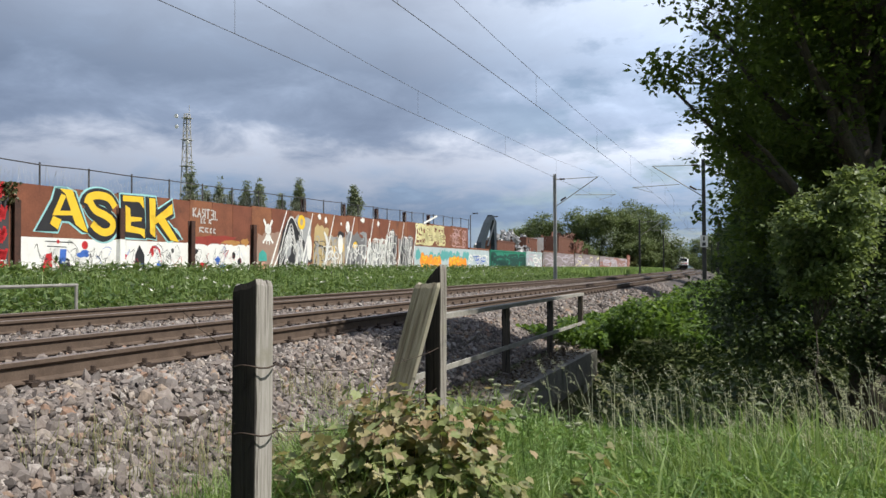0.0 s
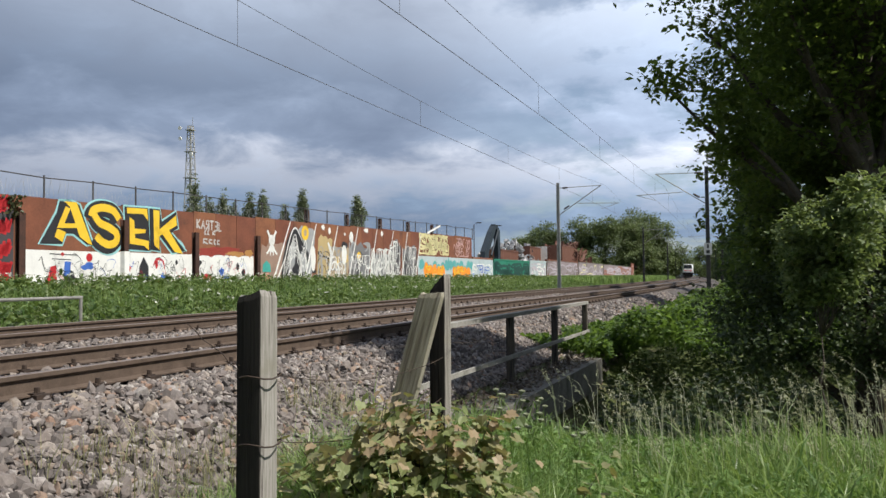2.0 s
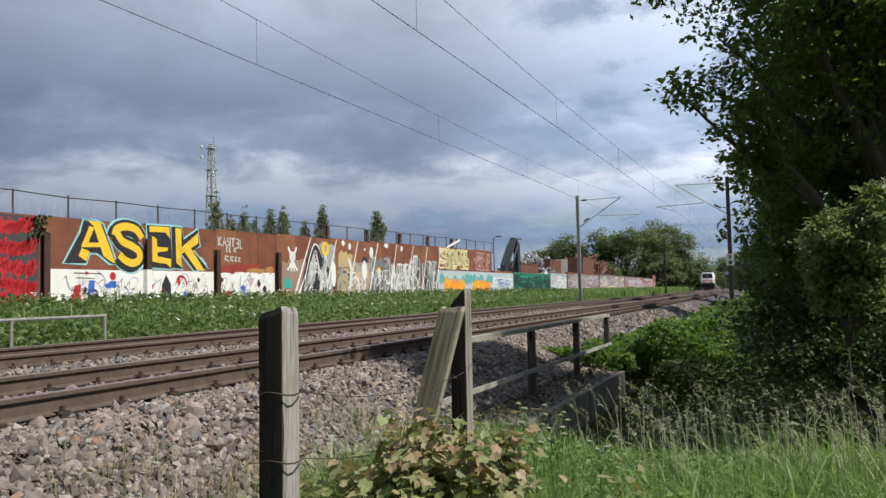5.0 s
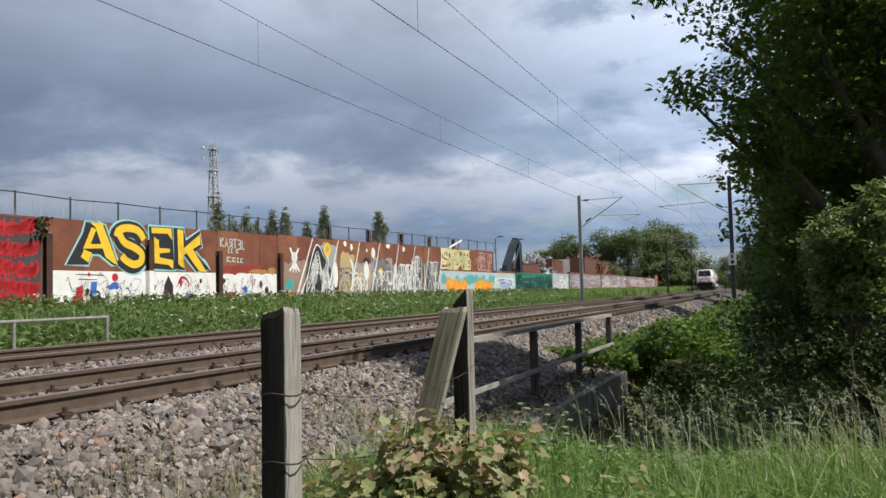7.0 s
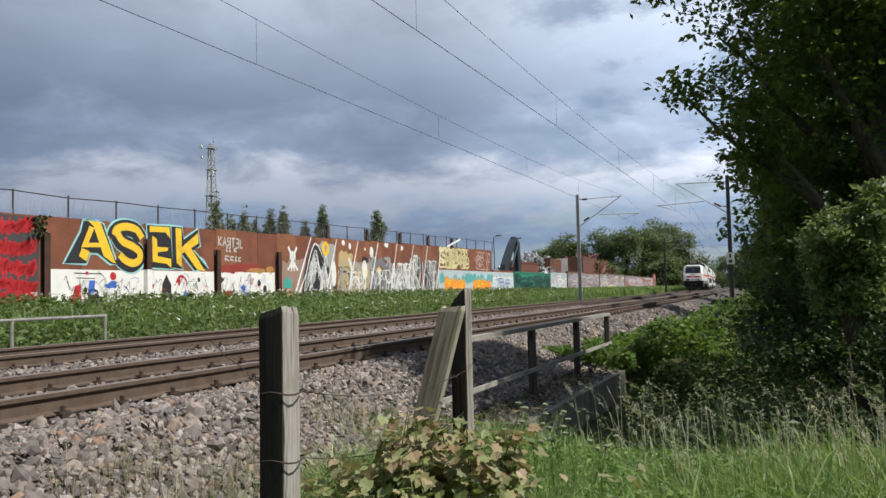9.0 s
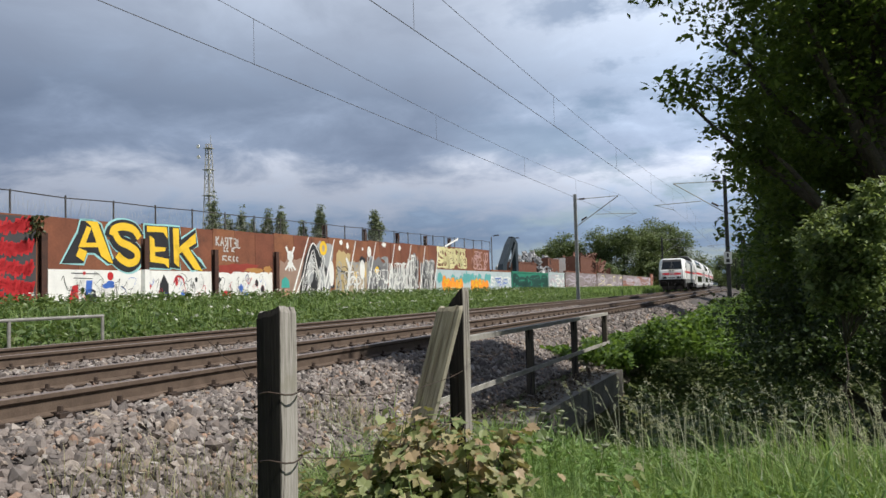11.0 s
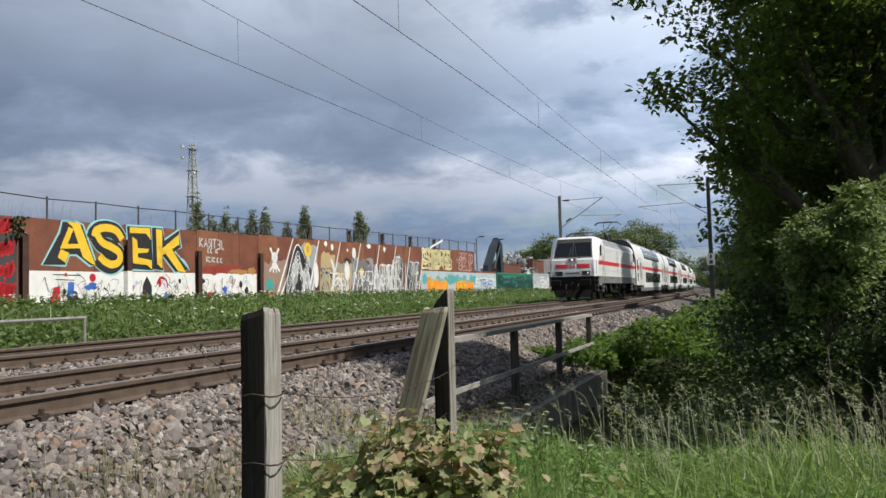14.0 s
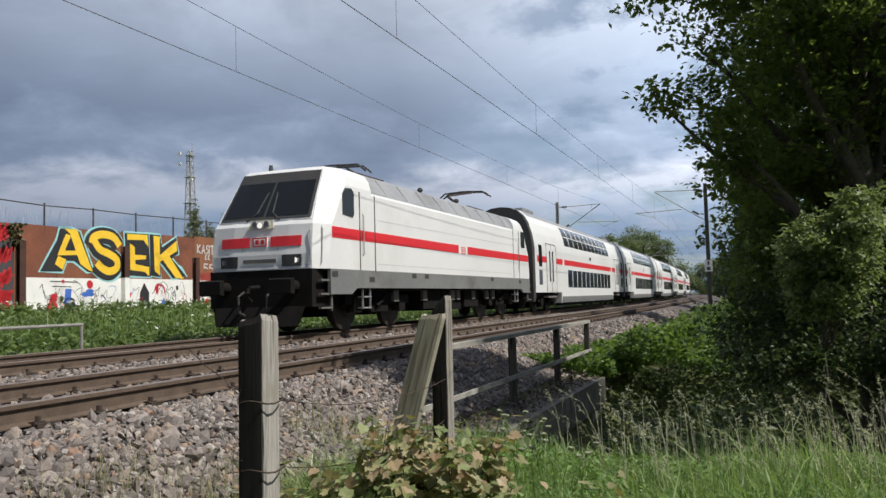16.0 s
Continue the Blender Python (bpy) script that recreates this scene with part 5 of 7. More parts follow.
def near_trees():
    lobes = [(1.6, 14.2, 6.4, 3.0, 3.0, 3.0), (0.25, 13.6, 4.9, 1.25, 1.5, 1.2), (0.4, 14.2, 7.4, 1.7, 2.2, 1.9), (3.2, 14.4, 4.4, 1.7, 1.5, 1.6), (0.6, 14.8, 3.4, 1.5, 1.6, 1.2), (2.2, 14, 9.5, 2.8, 2.8, 2.2),
             (-0.95, 13.4, 3.85, 0.75, 0.6, 0.28), (-0.8, 13.4, 5.75, 0.9, 0.8, 0.4), (-0.35, 13.5, 3.2, 0.6, 0.6, 0.4), (-0.3, 13.6, 2.5, 0.55, 0.6, 0.35), (-1.7, 13.4, 5.45, 0.34, 0.3, 0.08), (-1.15, 13.4, 5.65, 0.4, 0.3, 0.12), (-0.15, 14.6, 1.6, 0.6, 0.7, 0.8), (0.1, 15.0, 0.6, 0.7, 0.8, 0.8), (0.7, 15.0, 1.8, 0.9, 0.8, 1.2)]
    build_tree("oak_tree", "large dark green oak leaning over the grass", "tree", (1.15, 10.55), 8.2, closer(lobes), 1500, 46, 0.13, 0.082, "leaf_dark", 0.26, 21, limbs=40, shell=0.5)
    lobes = [(1.9, 19.0, 0.7, 1.0, 1.2, 1.4), (2.9, 18.6, 1.2, 1.3, 1.2, 1.7), (1.6, 22, 0.5, 0.8, 1.2, 1.2), (2.6, 21.5, 1.2, 1.2, 1.2, 1.6)]
    build_tree("hedge_shrub", "dense dark green shrub at the foot of the embankment", "shrub", (2.2, 19.6), 3, lobes, 420, 46, 0.22, 0.12, "leaf_dark", 0.10, 31, limbs=16, shell=0.4)
    lobes = [(2.6, 30, 1.0, 1.2, 2.2, 1.7), (3.8, 28, 1.6, 1.6, 2.4, 2.2), (2.0, 38, 1.2, 1.4, 3.2, 1.8), (3.4, 42, 2.0, 2.0, 4, 2.6)]
    build_tree("hedge_shrub", "dense green shrub row along the embankment", "shrub", (2.8, 31), 4, lobes, 380, 46, 0.36, 0.18, "leaf_dark", 0.14, 33, limbs=14, shell=0.4)
    lobes = [(3.8, 16.8, 5.6, 2.2, 1.6, 3.0), (2.2, 16.4, 4.2, 1.5, 1.0, 2.2), (1.0, 16.2, 3.2, 1.2, 0.9, 1.8), (1.4, 16.3, 6.4, 1.6, 1.0, 2.0), (4.2, 16.6, 2.0, 1.6, 1.2, 2.4), (2.4, 16.2, 1.4, 1.4, 1.0, 1.8)]
    build_tree("hedge_tree", "dense dark tree close behind the oak", "tree", (2.37, 12.3), 7.3, closer(lobes), 700, 46, 0.19, 0.11, "leaf_dark", 0.16, 35, limbs=16, shell=0.35)
    # tree added out of view on the right so its shadow darkens the ditch
    lobes = [(5.2, 11.4, 5.2, 1.8, 1.5, 1.3), (4.6, 12.6, 4.2, 1.6, 1.4, 1.4), (5.8, 10.9, 4.0, 1.5, 1.2, 1.2), (5.0, 12.0, 2.4, 1.5, 1.4, 1.4), (6.2, 12.4, 5.8, 1.6, 1.5, 1.3), (5.2, 11.6, 0.8, 1.6, 1.5, 1.3)]
    build_tree("hedge_tree", "unseen tree added right of the view to shade the ditch", "tree", (5.3, 11.8), 7.0, lobes, 420, 30, 0.3, 0.19, "leaf_dark", 0.18, 37, limbs=14, shell=0.3)
    # unseen trees added behind the viewer, to hold back sky light
    for k, (x, y, h) in enumerate(((-5.5, -8.5, 9.0), (0.5, -9.5, 10.0), (6.5, -8.0, 9.0), (-12, -7.5, 8.0))):
        lobes = [(x, y, h * q, 3.2 * w_, 2.6 * w_, h * 0.2) for q, w_ in ((0.12, 0.9), (0.3, 1.0), (0.5, 1.0), (0.7, 0.9), (0.85, 0.6))]
        build_tree("hedge_tree", "unseen tree added behind the viewer to block sky light", "tree", (x, y), h, lobes, 200, 26, 0.5, 0.35, "leaf", 0.2, 61 + k, "hedge behind the lane", limbs=6, shell=0.4)
    # pale-leaved shrub that catches the sun
    rs = np.random.RandomState(47)
    lobes = []
    for k in range(15):
        bx, tip = 0.85 + 0.12 * rs.normal(), rs.uniform(0.2, 1.7)
        top = 1.0 + 0.5 * tip + 0.30 * rs.normal()
        for q in (0.42, 0.52, 0.63, 0.75, 0.86, 0.95, 1.03):
            r = rs.uniform(0.10, 0.2) * (1.25 - 0.7 * q)
            lobes.append((bx + (tip - bx) * q, 12.25 + 0.3 * rs.normal(), -0.6 + (top + 0.6) * (1 - max(0, 1 - q) ** 1.7) - 0.12 * (q > 1), r * 1.2, r * 1.3, r))
    build_tree("pale_shrub", "grey-green leafy shrub in front of the dark trees", "shrub", (0.56, 8.2), 1.9, closer(lobes, 0.66), 330, 44, 0.062, 0.056, "leaf_pale", 0.02, 41, limbs=22, shell=0.2, aspect=0.55)
    # shrub whose dark leaf colour has the oak's shade put into it
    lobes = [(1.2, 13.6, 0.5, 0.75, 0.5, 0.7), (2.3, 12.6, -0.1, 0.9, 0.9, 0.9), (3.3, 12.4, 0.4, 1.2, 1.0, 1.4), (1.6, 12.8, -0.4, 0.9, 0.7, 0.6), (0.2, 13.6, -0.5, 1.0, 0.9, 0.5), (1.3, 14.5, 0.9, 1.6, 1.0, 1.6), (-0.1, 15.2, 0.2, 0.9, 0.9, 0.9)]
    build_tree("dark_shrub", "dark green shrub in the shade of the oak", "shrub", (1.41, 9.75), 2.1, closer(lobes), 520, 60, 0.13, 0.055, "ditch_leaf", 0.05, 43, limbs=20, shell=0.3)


near_trees()
IVY()


def far_trees():
    rs = np.random.RandomState(77)
    spots = [(-26, 246, 19, 6.5), (-33, 236, 17.5, 6.5), (-41, 232, 17.5, 6), (-49, 236, 18, 6.5), (-58, 240, 16.5, 6), (-67, 250, 15, 5.5), (-77, 262, 13, 5), (-36, 262, 21, 7), (-29, 225, 8, 4), (-45, 222, 8, 4.5), (-53, 226, 9, 4.5)]
    for i, (x, y, h, r) in enumerate(spots):
        lobes = [(x + rs.normal() * r * 0.35, y + rs.normal() * r * 0.3, h * q, r * rs.uniform(0.5, 0.75), r * 0.6, h * rs.uniform(0.16, 0.24)) for q in (0.10, 0.2, 0.32, 0.45, 0.6, 0.72, 0.82)]
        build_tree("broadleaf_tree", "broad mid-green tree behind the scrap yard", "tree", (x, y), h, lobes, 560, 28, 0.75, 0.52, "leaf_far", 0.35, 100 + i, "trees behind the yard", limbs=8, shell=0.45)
    for i, (x, y, h, r) in enumerate([(-40, 420, 15, 7), (-52, 430, 14, 7), (-28, 425, 16, 7), (-64, 440, 14, 8), (-14, 380, 14, 6), (-12, 300, 13, 5), (-16, 340, 13, 5), (-5, 230, 13, 5), (-3, 180, 12, 4.5), (-1, 140, 12, 4.5), (-1.0, 105, 20, 4.0), (0.2, 80, 20, 3.6), (1.6, 58, 20, 3.4), (4.4, 34, 12, 2.8)]):
        lobes = [(x + rs.normal() * r * 0.3, y + rs.normal() * r * 0.3, h * q, r * rs.uniform(0.45, 0.7), r * 0.6, h * rs.uniform(0.15, 0.22)) for q in (0.08, 0.18, 0.3, 0.45, 0.6, 0.75)]
        k = 0.62 if y > 200 else 0.38
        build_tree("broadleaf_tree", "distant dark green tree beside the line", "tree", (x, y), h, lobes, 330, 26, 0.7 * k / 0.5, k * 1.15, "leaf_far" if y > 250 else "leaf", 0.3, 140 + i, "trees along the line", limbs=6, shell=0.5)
    for i, (x, h, w) in enumerate([(-111.4, 22.3, 2.4), (-107.3, 17.6, 1.5), (-104.1, 18.8, 1.7), (-101.3, 16.6, 1.2), (-97.7, 18.3, 1.6), (-94.5, 18.8, 1.9), (-89.1, 15.6, 1.1), (-85.3, 18.2, 1.9), (-72.9, 17.0, 1.8)]):
        y = 140.0
        lobes = [(x + rs.normal() * 0.2, y, h * q, 1.05 * w * s, 1.05 * w * s, h * 0.16) for q, s in ((0.3, 0.8), (0.45, 1.0), (0.58, 1.0), (0.7, 0.85), (0.8, 0.62), (0.88, 0.4))]
        build_tree("poplar_tree", "slim upright haze-paled green poplar behind the wall", "tree", (x, y), h, lobes, 560, 24, 0.28, 0.36, "poplar_leaf", 0.25, 170 + i, "row of poplars", limbs=6, shell=0.1)


far_trees()


def blades(x, y, h, w, seed, lean=0.35, wind=(0.0, 0.0)):
    """Grass blades: a strip in three joints that bends over and tapers to a point."""
    rs = np.random.RandomState(seed)
    n = len(x)
    z = ground_z(x, y) - 0.02
    a, b = rs.uniform(0, 2 * np.pi, n), rs.uniform(0, 2 * np.pi, n)
    l = lean * np.abs(rs.normal(size=n)) * h
    side = np.stack([np.cos(a), np.sin(a), np.zeros(n)], 1) * (w / 2)[:, None]
    dr = np.stack([np.cos(b) + wind[0], np.sin(b) + wind[1], np.zeros(n)], 1)
    up = np.array([0, 0, 1.0])
    p0 = np.stack([x, y, z], 1)
    at = lambda q, k: p0 + dr * (l * q)[:, None] + up * (h * k)[:, None]
    p1, p2, p3 = at(0.12, 0.42), at(0.45, 0.80), at(1.0, 0.97)
    v = np.stack([p0 - side, p0 + side, p1 + side * 0.95, p1 - side * 0.95, p2 + side * 0.7, p2 - side * 0.7, p3], 1).reshape(-1, 3)
    i = 7 * np.arange(n)[:, None]
    f = (np.array([[0, 1, 2, 3]]) + i).tolist() + (np.array([[3, 2, 4, 5]]) + i).tolist() + (np.array([[5, 4, 6]]) + i).tolist()
    return v, f, p3


def build_grass():
    rs = np.random.RandomState(9)
    # lawn and verge on the camera's side
    n = 105000
    y = 2.2 + 7.2 * rs.rand(n) ** 1.25
    x = rs.uniform(-2.6, 4.5, n) * (0.45 + y * 0.12)
    o = offset(x, y)
    keep = (o < 2.75) & (np.hypot(x, y) > 2.2) & ~((x < -2.1) & (y > 8))
    x, y, o = x[keep], y[keep], o[keep]
    patch = 0.5 + 0.5 * np.sin(x * 2.1 + 1.3 * np.sin(y * 1.4)) * np.cos(y * 1.1)
    h = (0.13 + 0.30 * patch * rs.rand(len(x)) + 0.10 * np.clip(o - 0.8, 0, 1.4) * (y < 5)) * rs.uniform(0.5, 1.4, len(x)) * np.clip(1.75 - y / 7, 0.72, 1) * np.where(rs.rand(len(x)) < 0.16, 1.7, 1.0)
    v, f, _ = blades(x, y, h, rs.uniform(0.005, 0.017, len(x)), 1, 0.8, (-0.25, 0.0))
    tagged(soup("meadow_grass", v, f, "grass"), "bright green meadow grass beside the line", "grass", kind="stuff")
    # shorter grass of the lane side, around and behind the viewer
    n = 26000
    x, y = rs.uniform(-2.5, 7.0, n), rs.uniform(-7.0, 3.0, n)
    v, f, _ = blades(x, y, rs.uniform(0.06, 0.17, n), rs.uniform(0.006, 0.016, n), 24, 0.6)
    tagged(soup("lane_grass", v, f, "grass"), "short green grass beside the lane", "grass", kind="stuff")
    # broad-leaved herbs among the grass
    n = 26000
    y = rs.uniform(3.0, 8.6, n)
    x = rs.uniform(-0.36, 0.30, n) * y
    k = (np.sin(x * 3.1 + 0.5 + np.sin(y * 3)) * np.cos(y * 2.3 + x) > -0.1) & (offset(x, y) < 2.2)
    x, y = x[k], y[k]
    v, f = leaf_cloud(np.stack([x, y, ground_z(x, y) + 0.34 * rs.rand(len(x)) ** 0.7 * np.clip(1.7 - y / 7, 0.5, 1)], 1), 0.055, 12, 0.45, 0.7)
    tagged(soup("meadow_herbs", v, f, "herb"), "broad green leaves of herbs among the grass", "weeds", kind="stuff")
    # grass at the foot of the ballast, round the posts
    n = 17000
    y = 1.6 + 4.2 * rs.rand(n) ** 1.2
    o = 2.75 - 1.5 * np.abs(rs.normal(size=n)) * 0.5
    x = -o
    keep = np.hypot(x, y) > 2.0
    x, y = x[keep], y[keep]
    v, f, _ = blades(x, y, rs.uniform(0.2, 0.55, len(x)), rs.uniform(0.004, 0.009, len(x)), 2, 0.3)
    tagged(soup("verge_grass", v, f, "grass"), "loose tall grass at the foot of the ballast", "grass", kind="stuff")
    n = 6500
    y = rs.uniform(3.35, 4.4, n)
    x = rs.uniform(-0.60, -0.24, n) * y
    h = 0.34 + 0.46 * rs.rand(n) ** 1.3 * np.clip(1.3 - np.abs(x + 2.05) * 0.7, 0.35, 1)
    v, f, _ = blades(x, y, h, rs.uniform(0.003, 0.009, n), 23, 0.45)
    tagged(soup("foreground_grass", v, f, "grass"), "loose tall grass growing round the sapling and the post", "grass", kind="stuff")
    # thin pale grass that grows into the ballast
    n = 3400
    y = rs.uniform(2.2, 7.0, n)
    o = 2.5 + 1.5 * rs.rand(n) ** 1.6
    k = np.sin(y * 2.2 + o * 3) + 0.5 * np.sin(y * 5.1) > -0.1
    x, y = -o[k], y[k]
    v, f, _ = blades(x, y, rs.uniform(0.12, 0.34, len(x)), rs.uniform(0.004, 0.008, len(x)), 13, 0.55)
    tagged(soup("ballast_edge_grass", v, f, "grass_dry"), "thin pale grass growing into the ballast edge", "grass", kind="stuff")
    # tall flowering stalks on the ditch bank
    n = 480
    y = rs.uniform(5.6, 8.6, n)
    x = (-0.215 + 0.52 * rs.rand(n) ** 0.8) * y + 0.15 * rs.normal(size=n)
    h = 0.35 + 0.55 * rs.rand(n) ** 1.6 + 1.1 * np.clip(x / y - 0.02, 0, 0.25) * rs.rand(n)
    v, f, tips = blades(x, y, h, np.full(n, 0.005), 3, 0.24, (-0.8, -0.1))
    ob = soup("grass_stalks", v, f, "grass_pale")
    tagged(ob, "tall pale flowering grass stalks on the bank", "grass", kind="stuff")
    mid = v.reshape(n, 7, 3)[:, 4:6].mean(1)
    q = rs.rand(n, 22, 1) ** 0.8
    c = (tips[:, None] * q + (tips * 0.35 + mid * 0.65)[:, None] * (1 - q)).reshape(-1, 3) + rs.normal(size=(n * 22, 3)) * 0.0045
    v, f = leaf_cloud(c, 0.020, 4, 0.30)
    tagged(soup("grass_seed_heads", v, f, "grass_pale"), "pale drooping grass seed heads", "grass", kind="stuff")
    # weeds and cow parsley between the line and the wall
    n = 60000
    u = 4 + 76 * rs.rand(n) ** 1.5
    o = 13.9 + 9.9 * rs.rand(n)
    x, y = -KA * u * u / 2 - o, u
    hump = np.clip((o - 14.2) / 5.5, 0.25, 1.0) * (0.8 + 0.2 * np.sin(u * 0.9 + o))
    top = ground_z(x, y) + 0.88 * hump * rs.rand(n) ** 0.5
    v, f = leaf_cloud(np.stack([x, y, top], 1), 0.17, 6, 0.5)
    tagged(soup("bank_weeds", v, f, "weed"), "dense green weeds on the bank below the wall", "weeds", kind="stuff")
    n = 26000
    u = 5 + 90 * rs.rand(n) ** 1.3
    o = 13.5 + 10 * rs.rand(n)
    v, f, _ = blades(-KA * u * u / 2 - o, u, rs.uniform(0.25, 0.72, n) * np.clip((o - 12.9) / 3.5, 0.35, 1), rs.uniform(0.012, 0.03, n), 7, 0.45)
    tagged(soup("bank_grass", v, f, "grass"), "tall green grass on the far bank", "grass", kind="stuff")
    n = 250
    u, o = 6 + 60 * rs.rand(n) ** 1.5, 14.5 + 9 * rs.rand(n)
    x, y = -KA * u * u / 2 - o, u
    c = np.stack([x, y, ground_z(x, y) + 0.9 * np.clip((o - 14) / 5.5, 0.35, 1.0)], 1)
    c = np.repeat(c, 7, 0) + rs.normal(size=(n * 7, 3)) * np.array([0.06, 0.06, 0.015])
    v, f = leaf_cloud(c, 0.06, 8, 1.0)
    tagged(soup("cow_parsley_flowers", v, f, "flower"), "small white flower heads of cow parsley", "flowers", kind="stuff")
    # far bank beyond the wall
    n = 30000
    u = 78 + 170 * rs.rand(n)
    o = 13.6 + 10 * rs.rand(n)
    v, f, _ = blades(-KA * u * u / 2 - o, u, rs.uniform(0.4, 0.9, n), rs.uniform(0.05, 0.12, n), 9, 0.25)
    tagged(soup("far_bank_grass", v, f, "grass"), "long green grass beside the distant line", "grass", kind="stuff")
    # near side of the line, far off
    n = 22000
    u = 18 + 160 * rs.rand(n) ** 1.4
    o = 2.9 - 7 * rs.rand(n)
    v, f, _ = blades(-KA * u * u / 2 - o, u, rs.uniform(0.25, 0.6, n), rs.uniform(0.02, 0.05, n), 10, 0.3)
    tagged(soup("verge_grass_far", v, f, "grass"), "rough green grass along the verge", "grass", kind="stuff")


build_grass()


def build_bramble():
    rs = np.random.RandomState(15)
    n = 36000
    u = 14.6 + 24 * rs.rand(n) ** 1.25
    o = 2.75 - 4.2 * rs.rand(n)
    x, y = -KA * u * u / 2 - o, u
    dome = 0.55 + 0.28 * np.sin(u * 0.8 + 0.7 * o) + 0.2 * np.sin(o * 2.3 + u * 1.9)
    dome = dome * np.clip((3.0 - o) / 0.9, 0.25, 1)
    z = -0.85 + dome * (0.35 + 0.65 * rs.rand(n) ** 0.4) + 0.05
    # lower growth that creeps up to the ballast and round the culvert's end
    m = 9000
    u2 = 14.2 + 7.5 * rs.rand(m)
    o2 = 2.3 + rs.rand(m) * (1.55 - 0.06 * (u2 - 14.2)) + 0.15 * np.sin(u2 * 2.7)
    x2 = -KA * u2 * u2 / 2 - o2
    z2 = np.maximum(ground_z(x2, u2), -0.85) + 0.04 + (0.30 + 0.12 * np.sin(u2 * 1.7 + o2 * 3)) * rs.rand(m) ** 0.6 * np.clip((4.0 - o2) / 0.8, 0.2, 1)
    x, y, z = np.concatenate([x, x2]), np.concatenate([y, u2]), np.concatenate([z, z2])
    v, f = leaf_cloud(np.stack([x, y, z], 1), 0.105, 16, 0.7)
    tagged(soup("bramble_thicket", v, f, "bramble"), "sunlit green bramble thicket beyond the culvert", "bramble", kind="stuff")
    # plants in the shaded ditch; their leaf colour carries part of that shade
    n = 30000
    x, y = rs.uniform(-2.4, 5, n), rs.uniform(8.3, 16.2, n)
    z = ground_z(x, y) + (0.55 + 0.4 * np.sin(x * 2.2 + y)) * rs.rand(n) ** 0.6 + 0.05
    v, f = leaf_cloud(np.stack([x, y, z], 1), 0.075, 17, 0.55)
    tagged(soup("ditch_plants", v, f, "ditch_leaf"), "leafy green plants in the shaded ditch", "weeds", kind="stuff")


build_bramble()


def maple_leaf_mesh(mat):
    """A five-lobed leaf, a little cupped."""
    ol = [(0, 0), (0.30, -0.08), (0.34, 0.10), (0.54, 0.20), (0.44, 0.32), (0.46, 0.56), (0.27, 0.54), (0.18, 0.72), (0.0, 0.95)]
    pts = ol + [(-a, b) for a, b in ol[::-1][1:-1]]
    bm = bmesh.new()
    c = bm.verts.new((0, 0.35, -0.05))
    vs = [bm.verts.new((a, b, 0.10 * (a * a + (b - 0.35) ** 2) - 0.05 * (abs(a) < 0.05))) for a, b in pts]
    for a, b in zip(vs, vs[1:] + vs[:1]):
        bm.faces.new((c, a, b))
    me = bpy.data.meshes.new("leaf")
    bm.to_mesh(me)
    bm.free()
    me.materials.append(M[mat])
    return me


def build_maple():
    rs = np.random.RandomState(25)
    t = thing("maple_sapling", "young maple sapling with pale green and reddish leaves", "sapling")
    meshes = [maple_leaf_mesh("maple_leaf"), maple_leaf_mesh("maple_green"), maple_leaf_mesh("maple_red")]
    places = []
    for s in range(96):
        x0, y0 = -1.59 + rs.normal() * 0.18, 3.7 + rs.normal() * 0.16
        z0 = float(ground_z(np.array(x0), np.array(y0))) - 0.05
        tx, ty = x0 - 0.03 + rs.uniform(-0.46, 0.40), y0 + rs.uniform(-0.35, 0.3)
        tz = rs.uniform(-0.40, 0.17) - 0.45 * abs(tx + 1.5) ** 1.4
        mid = Vector(((x0 * 0.4 + tx * 0.6), (y0 * 0.4 + ty * 0.6), (z0 + tz) / 2 + 0.15))
        part("stem", T([(x0, y0, z0), mid, (tx, ty, tz)], [0.006, 0.004, 0.002], 5), "bark", t)
        for k in range(40):
            q = 1 - 0.8 * rs.rand() ** 1.3
            p = Vector((x0, y0, z0)).lerp(mid, q * 2) if q < 0.5 else mid.lerp(Vector((tx, ty, tz)), q * 2 - 1)
            sz = rs.uniform(0.04, 0.092) * (0.7 if q > 0.95 else 1)
            kind = 2 if (p.z > -0.15 and q > 0.7 and rs.rand() < 0.33) else int(rs.randint(2))
            # blades hang outwards from their stalks, tips down
            away = math.atan2(p.y - 3.75 + rs.normal() * 0.3, p.x + 1.55 + rs.normal() * 0.3) - math.pi / 2
            m = Matrix.LocRotScale(p + Vector((rs.normal() * 0.055, rs.normal() * 0.055, rs.normal() * 0.035)), Euler((rs.uniform(-1.25, 0.1), rs.uniform(-0.5, 0.5), away)), (sz, sz, sz))
            places.append((p.y, kind, m))
    places.sort(key=lambda q: q[0])
    for _, kind, m in places[:300]:
        ob = link("leaf", meshes[kind], None, t)
        ob.matrix_local = m
    for kind in range(3):      # the rest, deeper in the bush
        v, f = [], []
        me = meshes[kind]
        for _, k, m in places[300:]:
            if k == kind:
                i = len(v)
                v += [m @ q.co for q in me.vertices]
                f += [[i + j for j in pl.vertices] for pl in me.polygons]
        ob = soup("inner_leaves", v, f, ("maple_leaf", "maple_green", "maple_red")[kind], t)
        ob["kind"] = "stuff"


build_maple()


M["umbel"] = surf("umbel_head", (0.20, 0.24, 0.13), (0.42, 0.44, 0.30), 60, 0.9, bump=1.0, dist=0.01)


